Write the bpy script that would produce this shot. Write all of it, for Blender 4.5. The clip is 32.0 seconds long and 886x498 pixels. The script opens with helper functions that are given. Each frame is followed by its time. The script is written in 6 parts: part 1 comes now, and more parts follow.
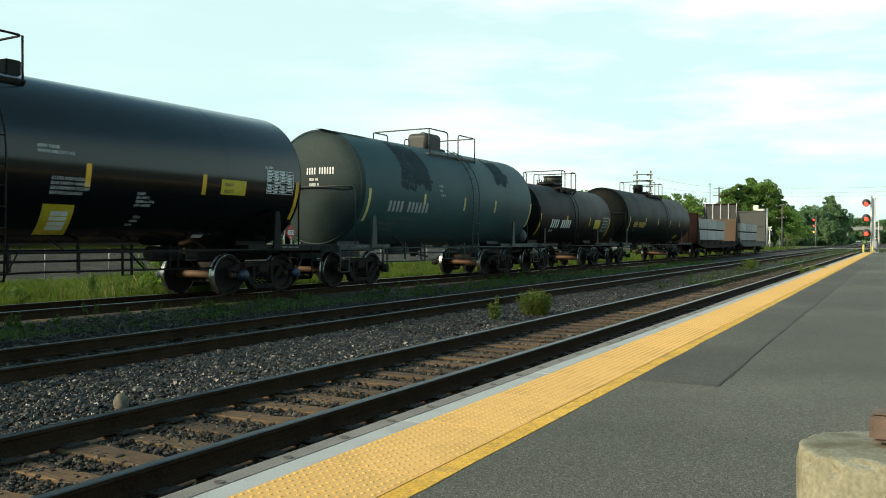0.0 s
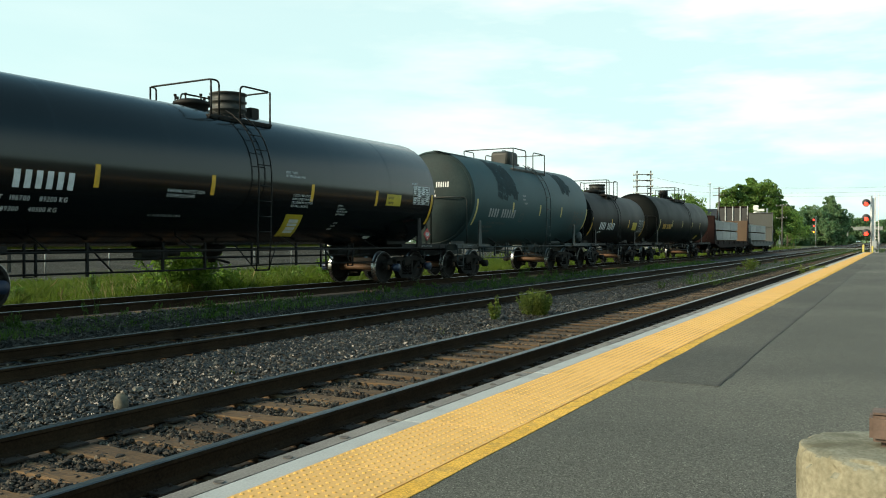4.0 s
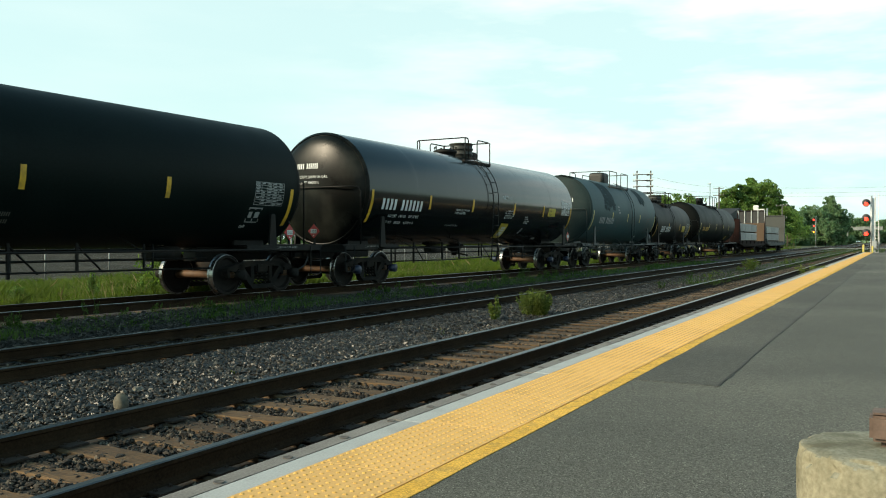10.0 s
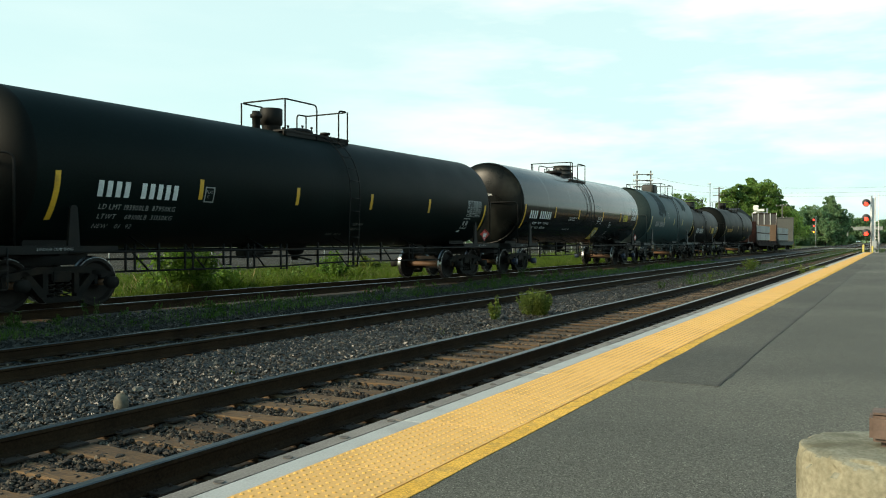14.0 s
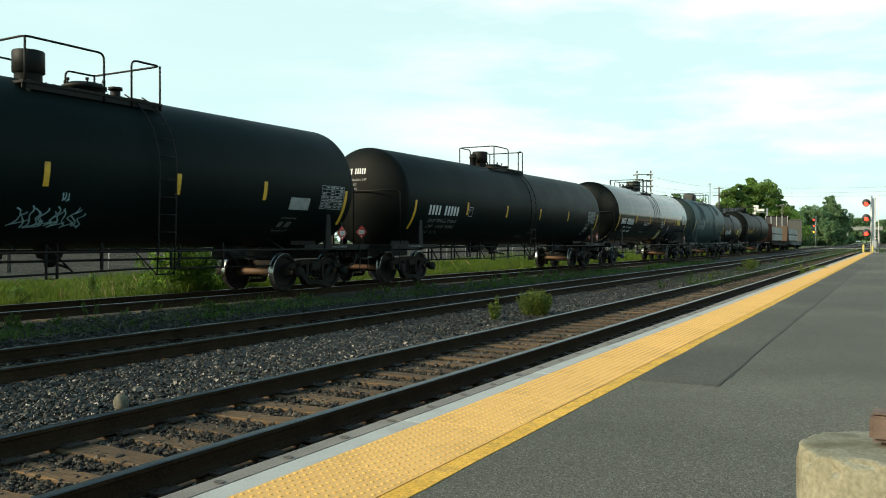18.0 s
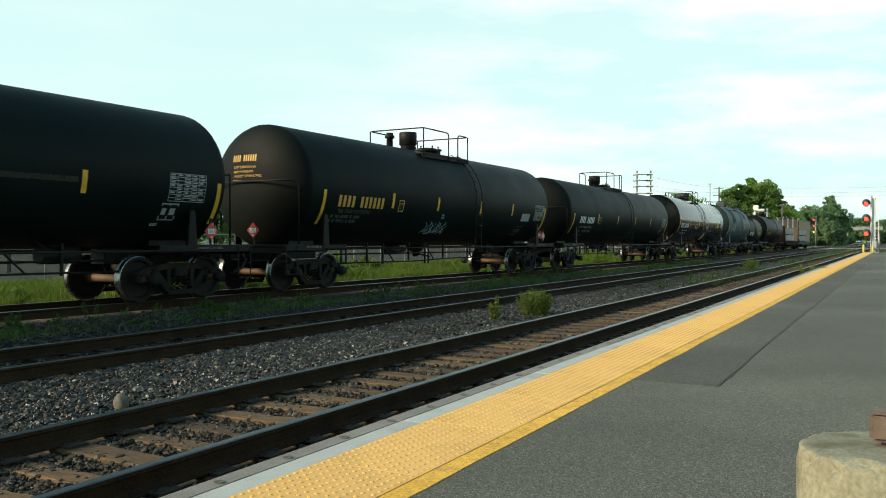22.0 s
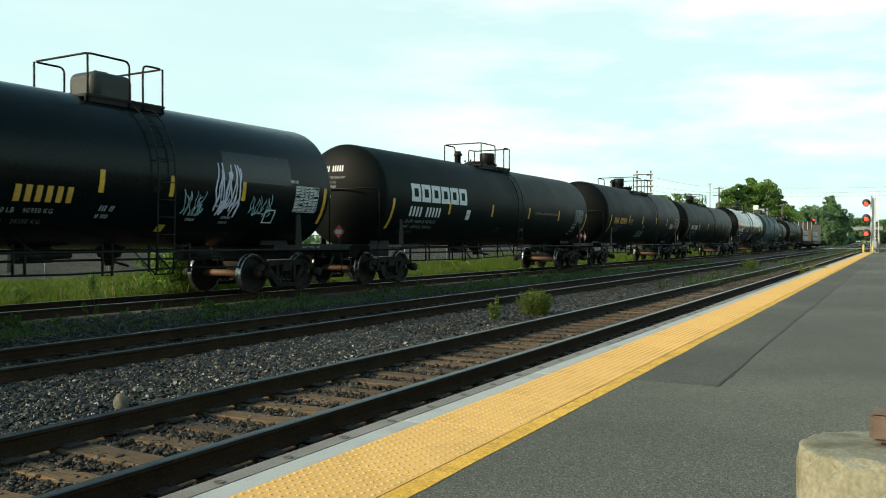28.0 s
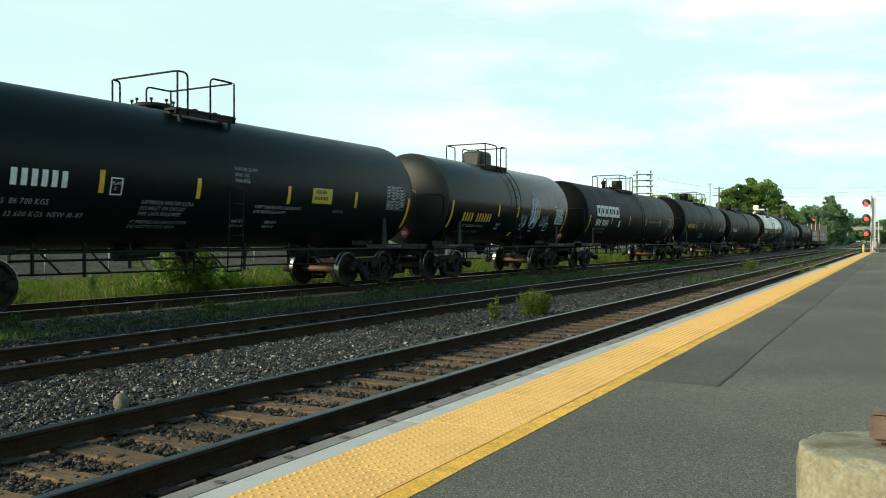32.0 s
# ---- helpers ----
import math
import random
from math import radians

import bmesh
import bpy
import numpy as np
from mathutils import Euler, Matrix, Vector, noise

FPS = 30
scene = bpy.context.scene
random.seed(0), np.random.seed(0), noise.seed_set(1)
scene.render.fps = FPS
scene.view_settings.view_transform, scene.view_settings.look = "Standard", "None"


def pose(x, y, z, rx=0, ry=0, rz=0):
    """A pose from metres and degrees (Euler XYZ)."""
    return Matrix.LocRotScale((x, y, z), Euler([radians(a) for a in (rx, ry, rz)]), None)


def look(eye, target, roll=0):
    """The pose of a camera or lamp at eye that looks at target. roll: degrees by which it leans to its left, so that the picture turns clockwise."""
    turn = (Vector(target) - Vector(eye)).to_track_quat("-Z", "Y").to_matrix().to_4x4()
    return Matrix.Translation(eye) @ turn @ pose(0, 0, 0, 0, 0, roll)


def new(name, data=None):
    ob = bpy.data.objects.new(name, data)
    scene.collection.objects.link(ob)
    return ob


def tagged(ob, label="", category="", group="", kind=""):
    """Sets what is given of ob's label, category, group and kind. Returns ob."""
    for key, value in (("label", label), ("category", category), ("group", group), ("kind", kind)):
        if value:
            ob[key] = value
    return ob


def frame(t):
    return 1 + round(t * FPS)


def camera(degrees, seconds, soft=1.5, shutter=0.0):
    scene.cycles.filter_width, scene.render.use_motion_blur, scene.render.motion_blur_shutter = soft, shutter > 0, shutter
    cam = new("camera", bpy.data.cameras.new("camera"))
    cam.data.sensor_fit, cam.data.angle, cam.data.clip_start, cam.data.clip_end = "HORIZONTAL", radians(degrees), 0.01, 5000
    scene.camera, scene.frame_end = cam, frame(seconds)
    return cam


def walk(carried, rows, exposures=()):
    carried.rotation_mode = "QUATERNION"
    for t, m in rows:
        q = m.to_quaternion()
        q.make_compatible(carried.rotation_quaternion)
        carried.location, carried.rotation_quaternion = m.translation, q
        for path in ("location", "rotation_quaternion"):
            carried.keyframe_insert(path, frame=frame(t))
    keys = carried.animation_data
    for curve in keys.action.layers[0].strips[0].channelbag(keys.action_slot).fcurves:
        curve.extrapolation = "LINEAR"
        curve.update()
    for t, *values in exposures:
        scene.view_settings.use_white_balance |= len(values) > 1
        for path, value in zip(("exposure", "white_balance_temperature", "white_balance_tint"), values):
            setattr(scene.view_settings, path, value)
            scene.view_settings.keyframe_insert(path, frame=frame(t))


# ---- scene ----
# X runs along the near tracks, Y across them, z = 0 is the top of the near rails
CAM_H = 1.388
YAW, TILT = 28.504, -0.533
cam = camera(56.12, 32.0, soft=1.0, shutter=0.15)
eye = Vector((0, 0, CAM_H))
cy_, sy_ = math.cos(radians(YAW)), math.sin(radians(YAW))
ct_, st_ = math.cos(radians(TILT)), math.sin(radians(TILT))
aim = eye + Vector((cy_ * ct_, sy_ * ct_, st_)) * 50
walk(cam, [(0, look(eye, aim)), (32, look(eye, aim))], exposures=[(0, 0.61, 7090, 9), (32, 0.61, 7090, 9)])

# the train's own track, which comes in at a slight slant and then runs beside the others
T3_Y, T3_Z, T3_SLOPE = 14.3, 0.175, -0.02


def gone(t):
    """How far the train has rolled at t seconds, in metres; it gathers speed."""
    s = t / 32
    return 52.8566 * s - 68.7499 * s ** 2 + 498.0979 * s ** 3 - 1025.1549 * s ** 4 + 1126.024 * s ** 5 - 629.8843 * s ** 6 + 139.3226 * s ** 7


def t3y(x):
    """The far track's centre line: it eases from a slant into the line of the other tracks."""
    a = min(max(x - 20, 0), 30)
    return T3_Y + T3_SLOPE * (min(x, 20) + a - a * a / 60)


def t3turn(x):
    return math.atan(T3_SLOPE * (1 - min(max(x - 20, 0), 30) / 30))


def on_track(q, z=0.0, half=5.5):
    a, b = Vector((q - half, t3y(q - half), 0)), Vector((q + half, t3y(q + half), 0))
    c = (a + b) / 2
    return pose(c.x, c.y, T3_Z + z, 0, 0, math.degrees(math.atan2(b.y - a.y, b.x - a.x)))


# ---- light ----
SUN_UP, SUN_SIDE = radians(27), radians(38)
to_sun = Vector((-math.cos(SUN_SIDE) * math.cos(SUN_UP), math.sin(SUN_SIDE) * math.cos(SUN_UP), math.sin(SUN_UP)))
sun_data = bpy.data.lights.new("sun", "SUN")
sun_data.energy, sun_data.angle, sun_data.color = 3.9, radians(14.0), (1.0, 0.87, 0.68)
sun = new("sun", sun_data)
sun.matrix_world = look(Vector((0, 0, 60)), Vector((0, 0, 60)) - to_sun)

world = bpy.data.worlds.new("sky")
scene.world = world
world.use_nodes = True
wn, wl = world.node_tree.nodes, world.node_tree.links
wn.clear()
w_out = wn.new("ShaderNodeOutputWorld")
w_bg = wn.new("ShaderNodeBackground")
w_bg.inputs[1].default_value = 0.12
w_sky = wn.new("ShaderNodeTexSky")
w_sky.sky_type, w_sky.sun_disc = "NISHITA", False
w_sky.sun_elevation, w_sky.sun_rotation = SUN_UP, math.atan2(to_sun.x, to_sun.y)
w_sky.air_density, w_sky.dust_density, w_sky.ozone_density = 1.0, 1.5, 1.5
w_co = wn.new("ShaderNodeTexCoord")
w_map = wn.new("ShaderNodeMapping")
w_map.inputs["Scale"].default_value = (1.0, 1.4, 6.5)
w_map.inputs["Rotation"].default_value = (0.12, -0.1, 0.4)
w_noise = wn.new("ShaderNodeTexNoise")
w_noise.inputs["Scale"].default_value, w_noise.inputs["Detail"].default_value = 3.0, 8.0
w_noise.inputs["Roughness"].default_value = 0.55
w_ramp = wn.new("ShaderNodeValToRGB")
w_ramp.color_ramp.elements[0].position, w_ramp.color_ramp.elements[1].position = 0.42, 0.66
w_veil = wn.new("ShaderNodeMix")
w_veil.data_type = "RGBA"
w_up = wn.new("ShaderNodeSeparateXYZ")
w_fade = wn.new("ShaderNodeMapRange")
w_fade.interpolation_type = "SMOOTHSTEP"
w_fade.inputs["From Min"].default_value, w_fade.inputs["From Max"].default_value = 0.24, 0.62
w_fade.inputs["To Min"].default_value, w_fade.inputs["To Max"].default_value = 0.82, 0.10
wl.new(w_co.outputs["Generated"], w_up.inputs["Vector"])
wl.new(w_up.outputs["Z"], w_fade.inputs["Value"])
wl.new(w_fade.outputs["Result"], w_veil.inputs["Factor"])
w_veil.inputs["B"].default_value = (4.25, 5.85, 6.15, 1)
w_mix = wn.new("ShaderNodeMix")
w_mix.data_type = "RGBA"
w_mix.inputs["B"].default_value = (6.5, 6.95, 6.95, 1)
wl.new(w_co.outputs["Generated"], w_map.inputs["Vector"])
wl.new(w_map.outputs["Vector"], w_noise.inputs["Vector"])
wl.new(w_noise.outputs["Fac"], w_ramp.inputs["Fac"])
w_cloud = wn.new("ShaderNodeMath")
w_cloud.operation = "MULTIPLY"
wl.new(w_ramp.outputs["Color"], w_cloud.inputs[0])
w_side = wn.new("ShaderNodeMapRange")
w_side.interpolation_type = "SMOOTHSTEP"
w_side.inputs["From Min"].default_value, w_side.inputs["From Max"].default_value = 0.72, 0.98
w_side.inputs["To Min"].default_value, w_side.inputs["To Max"].default_value = 0.10, 1.0
w_both = wn.new("ShaderNodeMath")
w_both.operation = "MULTIPLY"
wl.new(w_up.outputs["X"], w_side.inputs["Value"])
wl.new(w_side.outputs["Result"], w_both.inputs[0])
wl.new(w_fade.outputs["Result"], w_both.inputs[1])
wl.new(w_both.outputs[0], w_cloud.inputs[1])
wl.new(w_cloud.outputs[0], w_mix.inputs["Factor"])
w_hue = wn.new("ShaderNodeMix")
w_hue.data_type, w_hue.blend_type = "RGBA", "MULTIPLY"
w_hue.inputs["Factor"].default_value = 1.0
w_hue.inputs["B"].default_value = (0.52, 1.05, 0.98, 1)
wl.new(w_sky.outputs["Color"], w_hue.inputs["A"])
wl.new(w_hue.outputs["Result"], w_veil.inputs["A"])
wl.new(w_veil.outputs["Result"], w_mix.inputs["A"])
wl.new(w_mix.outputs["Result"], w_bg.inputs["Color"])
wl.new(w_bg.outputs["Background"], w_out.inputs["Surface"])


# ---- materials ----
def surface(name, dark, light, scale=4.0, rough=0.7, metal=0.0, bump=0.0, fine=60.0, stain=None, stain_scale=0.6, stain_amount=0.5,
            space="Object", per_piece=0.0, coat=0.0, rough_var=0.12, stretch=(1, 1, 1), spec=0.5, speck=None, skew=False):
    """A two-scale procedural surface: broad mottling from dark to light, fine grain with relief, optional stains."""
    m = bpy.data.materials.new(name)
    m.use_nodes = True
    n, l = m.node_tree.nodes, m.node_tree.links
    b = n["Principled BSDF"]
    co = n.new("ShaderNodeTexCoord")
    mp = n.new("ShaderNodeMapping")
    mp.inputs["Scale"].default_value = stretch
    l.new(co.outputs[space], mp.inputs["Vector"])
    big = n.new("ShaderNodeTexNoise")
    big.inputs["Scale"].default_value, big.inputs["Detail"].default_value = scale, 5.0
    sml = n.new("ShaderNodeTexNoise")
    sml.inputs["Scale"].default_value, sml.inputs["Detail"].default_value = fine, 3.0
    for t in (big, sml):
        l.new(mp.outputs["Vector"], t.inputs["Vector"])
    add = n.new("ShaderNodeMath")
    add.operation = "MULTIPLY_ADD"
    add.inputs[1].default_value = 0.5
    l.new(big.outputs["Fac"], add.inputs[0])
    half = n.new("ShaderNodeMath")
    half.operation = "MULTIPLY"
    half.inputs[1].default_value = 0.5
    l.new(sml.outputs["Fac"], half.inputs[0])
    l.new(half.outputs[0], add.inputs[2])
    rng = n.new("ShaderNodeMapRange")
    rng.inputs["From Min"].default_value, rng.inputs["From Max"].default_value = 0.36, 0.64
    l.new(add.outputs[0], rng.inputs["Value"])
    mix = n.new("ShaderNodeMix")
    mix.data_type = "RGBA"
    mix.inputs["A"].default_value, mix.inputs["B"].default_value = (*dark, 1), (*light, 1)
    l.new(rng.outputs["Result"], mix.inputs["Factor"])
    colour = mix.outputs["Result"]
    if stain:
        sn = n.new("ShaderNodeTexNoise")
        sn.inputs["Scale"].default_value, sn.inputs["Detail"].default_value = stain_scale, 6.0
        l.new(mp.outputs["Vector"], sn.inputs["Vector"])
        sr = n.new("ShaderNodeMapRange")
        sr.inputs["From Min"].default_value, sr.inputs["From Max"].default_value = 0.5, 0.68
        sr.inputs["To Max"].default_value = stain_amount
        l.new(sn.outputs["Fac"], sr.inputs["Value"])
        sm = n.new("ShaderNodeMix")
        sm.data_type = "RGBA"
        sm.inputs["B"].default_value = (*stain, 1)
        l.new(sr.outputs["Result"], sm.inputs["Factor"])
        l.new(colour, sm.inputs["A"])
        colour = sm.outputs["Result"]
    if speck:
        vo = n.new("ShaderNodeTexVoronoi")
        vo.inputs["Scale"].default_value = speck[0]
        l.new(mp.outputs["Vector"], vo.inputs["Vector"])
        sep = n.new("ShaderNodeSeparateColor")
        l.new(vo.outputs["Color"], sep.inputs["Color"])
        vs = n.new("ShaderNodeMapRange")
        vs.inputs["From Min"].default_value, vs.inputs["From Max"].default_value = 0.0, 1.0
        vs.inputs["To Min"].default_value, vs.inputs["To Max"].default_value = 1 - speck[1], 1 + speck[1]
        l.new(sep.outputs["Red"], vs.inputs["Value"])
        gt = n.new("ShaderNodeMath")
        gt.operation = "GREATER_THAN"
        gt.inputs[1].default_value = 0.93
        l.new(sep.outputs["Green"], gt.inputs[0])
        ga = n.new("ShaderNodeMath")
        ga.operation = "MULTIPLY_ADD"
        ga.inputs[1].default_value = speck[2]
        l.new(gt.outputs[0], ga.inputs[0])
        l.new(vs.outputs["Result"], ga.inputs[2])
        hv = n.new("ShaderNodeHueSaturation")
        l.new(ga.outputs[0], hv.inputs["Value"])
        l.new(colour, hv.inputs["Color"])
        colour = hv.outputs["Color"]
    if per_piece:
        info = n.new("ShaderNodeObjectInfo") if per_piece > 0 else n.new("ShaderNodeNewGeometry")
        hs = n.new("ShaderNodeHueSaturation")
        vr = n.new("ShaderNodeMapRange")
        vr.inputs["To Min"].default_value, vr.inputs["To Max"].default_value = 1 - abs(per_piece), 1 + abs(per_piece)
        draw = info.outputs["Random" if per_piece > 0 else "Random Per Island"]
        if skew:
            pw = n.new("ShaderNodeMath")
            pw.operation = "POWER"
            pw.inputs[1].default_value = 6.0
            l.new(draw, pw.inputs[0])
            draw = pw.outputs[0]
            vr.inputs["To Min"].default_value, vr.inputs["To Max"].default_value = 0.7, 5.0
        l.new(draw, vr.inputs["Value"])
        l.new(vr.outputs["Result"], hs.inputs["Value"])
        l.new(colour, hs.inputs["Color"])
        colour = hs.outputs["Color"]
    l.new(colour, b.inputs["Base Color"])
    rr = n.new("ShaderNodeMapRange")
    rr.inputs["To Min"].default_value, rr.inputs["To Max"].default_value = max(0.03, rough - rough_var), min(1, rough + rough_var)
    l.new(big.outputs["Fac"], rr.inputs["Value"])
    l.new(rr.outputs["Result"], b.inputs["Roughness"])
    b.inputs["Metallic"].default_value = metal
    b.inputs["Specular IOR Level"].default_value = spec
    if coat:
        b.inputs["Coat Weight"].default_value, b.inputs["Coat Roughness"].default_value = coat, 0.12
    if bump:
        bp = n.new("ShaderNodeBump")
        bp.inputs["Strength"].default_value, bp.inputs["Distance"].default_value = min(1.0, bump), 0.02
        l.new(add.outputs[0], bp.inputs["Height"])
        l.new(bp.outputs["Normal"], b.inputs["Normal"])
    return m


def leafy(name, dark, light, scale=3.0):
    m = surface(name, dark, light, scale=scale, rough=0.6, fine=25, per_piece=-0.32, space="Object")
    b = m.node_tree.nodes["Principled BSDF"]
    n, l = m.node_tree.nodes, m.node_tree.links
    thin = n.new("ShaderNodeBsdfTranslucent")
    l.new(b.inputs["Base Color"].links[0].from_socket, thin.inputs["Color"])
    both = n.new("ShaderNodeMixShader")
    both.inputs["Fac"].default_value = 0.58
    l.new(b.outputs["BSDF"], both.inputs[1])
    l.new(thin.outputs["BSDF"], both.inputs[2])
    l.new(both.outputs["Shader"], n["Material Output"].inputs["Surface"])
    return m


def glow(name, colour, strength):
    m = bpy.data.materials.new(name)
    m.use_nodes = True
    b = m.node_tree.nodes["Principled BSDF"]
    b.inputs["Base Color"].default_value = (*colour, 1)
    b.inputs["Emission Color"].default_value = (*colour, 1)
    b.inputs["Emission Strength"].default_value = strength
    return m


M = {}
M["black_gloss"] = surface("black_gloss_paint", (0.0018, 0.0032, 0.0034), (0.0034, 0.0052, 0.0056), 1.2, 0.17, 0, 0.01, 30, (0.008, 0.009, 0.008), 0.7, 0.2, rough_var=0.04, spec=0.50)
M["black_matt"] = surface("black_weathered_paint", (0.0025, 0.0062, 0.0058), (0.0048, 0.0102, 0.0095), 0.9, 0.48, 0, 0.03, 25, (0.008, 0.012, 0.0105), 0.5, 0.25, spec=0.07)
M["black_mid"] = surface("black_tank_paint", (0.0021, 0.0057, 0.0057), (0.0039, 0.0092, 0.0092), 0.9, 0.36, 0, 0.03, 25, (0.0075, 0.011, 0.0100), 0.5, 0.25, spec=0.12)
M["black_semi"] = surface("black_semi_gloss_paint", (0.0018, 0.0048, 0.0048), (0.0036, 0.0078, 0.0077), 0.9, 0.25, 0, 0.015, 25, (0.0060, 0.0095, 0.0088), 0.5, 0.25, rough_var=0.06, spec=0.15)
M["green_grey"] = surface("grey_green_tank_paint", (0.030, 0.066, 0.071), (0.047, 0.094, 0.100), 0.8, 0.50, 0, 0.03, 25, (0.03, 0.036, 0.036), 0.5, 0.25, spec=0.16)
M["brown_black"] = surface("brown_black_tank_paint", (0.0036, 0.0050, 0.0047), (0.0082, 0.0096, 0.0088), 0.8, 0.5, 0, 0.03, 25, (0.05, 0.035, 0.025), 0.6, 0.4, spec=0.12)
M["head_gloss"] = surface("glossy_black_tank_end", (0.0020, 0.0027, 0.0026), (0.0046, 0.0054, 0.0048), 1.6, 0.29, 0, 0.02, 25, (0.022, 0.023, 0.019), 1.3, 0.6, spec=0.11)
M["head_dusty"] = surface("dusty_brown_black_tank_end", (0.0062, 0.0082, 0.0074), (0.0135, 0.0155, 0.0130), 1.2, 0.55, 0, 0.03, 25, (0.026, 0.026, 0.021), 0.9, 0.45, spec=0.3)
# Shade is put into this black, for tank ends out of the sun.
M["head_dark"] = surface("dull_shaded_black_tank_end", (0.0020, 0.0030, 0.0026), (0.0046, 0.0058, 0.0050), 1.2, 0.6, 0, 0.03, 25, (0.009, 0.0092, 0.0078), 0.9, 0.35, spec=0.09)
# Grey-green of the tank ends, about half as bright as the shell's colour.
M["head_grey"] = surface("darker_grey_green_tank_end", (0.016, 0.028, 0.029), (0.029, 0.045, 0.045), 1.2, 0.6, 0, 0.03, 25, (0.02, 0.021, 0.02), 0.9, 0.4, spec=0.1)
M["dirt_black"] = surface("spilt_residue_black", (0.013, 0.024, 0.026), (0.034, 0.058, 0.063), 2.5, 0.7, 0, 0.05, 40, spec=0.1)
M["steel_dark"] = surface("dirty_black_steel", (0.004, 0.0045, 0.0045), (0.010, 0.0098, 0.009), 3.0, 0.6, 0.0, 0.1, 50, (0.03, 0.02, 0.012), 1.5, 0.3, spec=0.2)
M["steel_green"] = surface("dirty_green_grey_steel", (0.012, 0.022, 0.023), (0.026, 0.038, 0.038), 3.0, 0.6, 0.0, 0.08, 50, (0.12, 0.08, 0.05), 1.5, 0.35)
M["truck"] = surface("grimy_cast_truck_steel", (0.004, 0.0042, 0.004), (0.014, 0.0125, 0.0105), 3.5, 0.8, 0.0, 0.2, 45, (0.06, 0.04, 0.025), 2.0, 0.35, spec=0.2)
M["wheel"] = surface("dark_brown_wheel_steel", (0.006, 0.0052, 0.0045), (0.016, 0.012, 0.0095), 3.0, 0.7, 0.0, 0.1, 40, spec=0.25)
M["tread"] = surface("polished_wheel_tread", (0.20, 0.195, 0.19), (0.32, 0.315, 0.31), 6.0, 0.28, 1.0, 0, 60)
M["axle"] = surface("rusty_orange_axle", (0.055, 0.027, 0.012), (0.13, 0.064, 0.027), 4.0, 0.7, 0.1, 0.1, 40)
M["blue_cap"] = surface("blue_bearing_cap", (0.008, 0.015, 0.036), (0.016, 0.028, 0.062), 8, 0.5)
M["yellow_tape"] = surface("yellow_reflective_tape", (0.55, 0.30, 0.02), (0.75, 0.43, 0.04), 5, 0.45, 0, 0, 60, (0.2, 0.13, 0.03), 4, 0.5)
M["pale_tape"] = surface("faded_pale_yellow_tape", (0.45, 0.36, 0.10), (0.62, 0.52, 0.20), 5, 0.5)
M["white_letter"] = surface("white_stencil_paint", (0.50, 0.52, 0.52), (0.72, 0.74, 0.74), 6, 0.6)
M["grey_letter"] = surface("greyed_stencil_paint", (0.20, 0.21, 0.21), (0.36, 0.37, 0.37), 6, 0.6)
M["dim_letter"] = surface("faded_stencil_paint", (0.07, 0.07, 0.065), (0.12, 0.115, 0.10), 6, 0.7)
M["orange_letter"] = surface("orange_yellow_stencil_paint", (0.42, 0.22, 0.03), (0.62, 0.36, 0.06), 6, 0.6)
M["decal_yellow"] = surface("yellow_decal", (0.40, 0.30, 0.022), (0.54, 0.41, 0.04), 5, 0.4)
M["decal_white"] = surface("white_decal", (0.5, 0.52, 0.50), (0.68, 0.70, 0.68), 5, 0.45)
M["placard_red"] = surface("red_placard", (0.35, 0.02, 0.02), (0.5, 0.035, 0.03), 5, 0.4)
M["graffiti_blue"] = surface("pale_blue_spray_paint", (0.18, 0.32, 0.36), (0.30, 0.46, 0.50), 6, 0.6)
M["graffiti_white"] = surface("lilac_white_spray_paint", (0.42, 0.42, 0.55), (0.62, 0.62, 0.74), 6, 0.6)
M["grey_patch"] = surface("grey_overpaint", (0.007, 0.0105, 0.0095), (0.013, 0.0175, 0.0155), 2, 0.27, 0, 0.01, 40, spec=0.38)
M["rail_side"] = surface("rusty_rail_steel", (0.016, 0.0095, 0.0055), (0.042, 0.026, 0.0145), 3.0, 0.85, 0.0, 0.15, 60, spec=0.08)
M["rail_top"] = surface("worn_rail_head", (0.105, 0.107, 0.105), (0.18, 0.182, 0.18), 4.0, 0.34, 1.0, 0, 80, stretch=(0.1, 1, 1))
M["tie"] = surface("weathered_timber_tie", (0.016, 0.0098, 0.0052), (0.124, 0.071, 0.029), 2.6, 0.9, 0, 0.8, 60, (0.018, 0.014, 0.010), 1.6, 0.8, per_piece=0.4, stretch=(1.0, 0.12, 1.0))
M["plate"] = surface("rusty_tie_plate", (0.014, 0.009, 0.007), (0.040, 0.024, 0.016), 6.0, 0.85, 0.1, 0.2, 60)
M["ballast"] = surface("dark_gravel_bed", (0.005, 0.0055, 0.005), (0.020, 0.019, 0.017), 9.0, 0.9, 0, 0.9, 38, (0.045, 0.038, 0.028), 0.35, 0.5)
M["stone"] = surface("crushed_grey_stone", (0.0045, 0.0048, 0.0042), (0.0315, 0.0277, 0.0212), 3.0, 0.42, 0, 0.3, 40, per_piece=-0.9, spec=0.5, skew=True)
M["stone_brown"] = surface("dirty_brown_stone", (0.011, 0.0095, 0.0075), (0.042, 0.034, 0.025), 3.0, 0.9, 0, 0.2, 40, per_piece=-0.9, skew=True)
M["boulder"] = surface("tan_boulder", (0.075, 0.070, 0.052), (0.14, 0.125, 0.092), 4.0, 0.85, 0, 0.3, 30)
M["asphalt"] = surface("worn_grey_asphalt", (0.058, 0.059, 0.051), (0.098, 0.099, 0.086), 0.35, 0.92, 0, 0.5, 110, (0.150, 0.147, 0.123), 0.22, 0.55, speck=(125, 0.5, 1.1), spec=0.3)
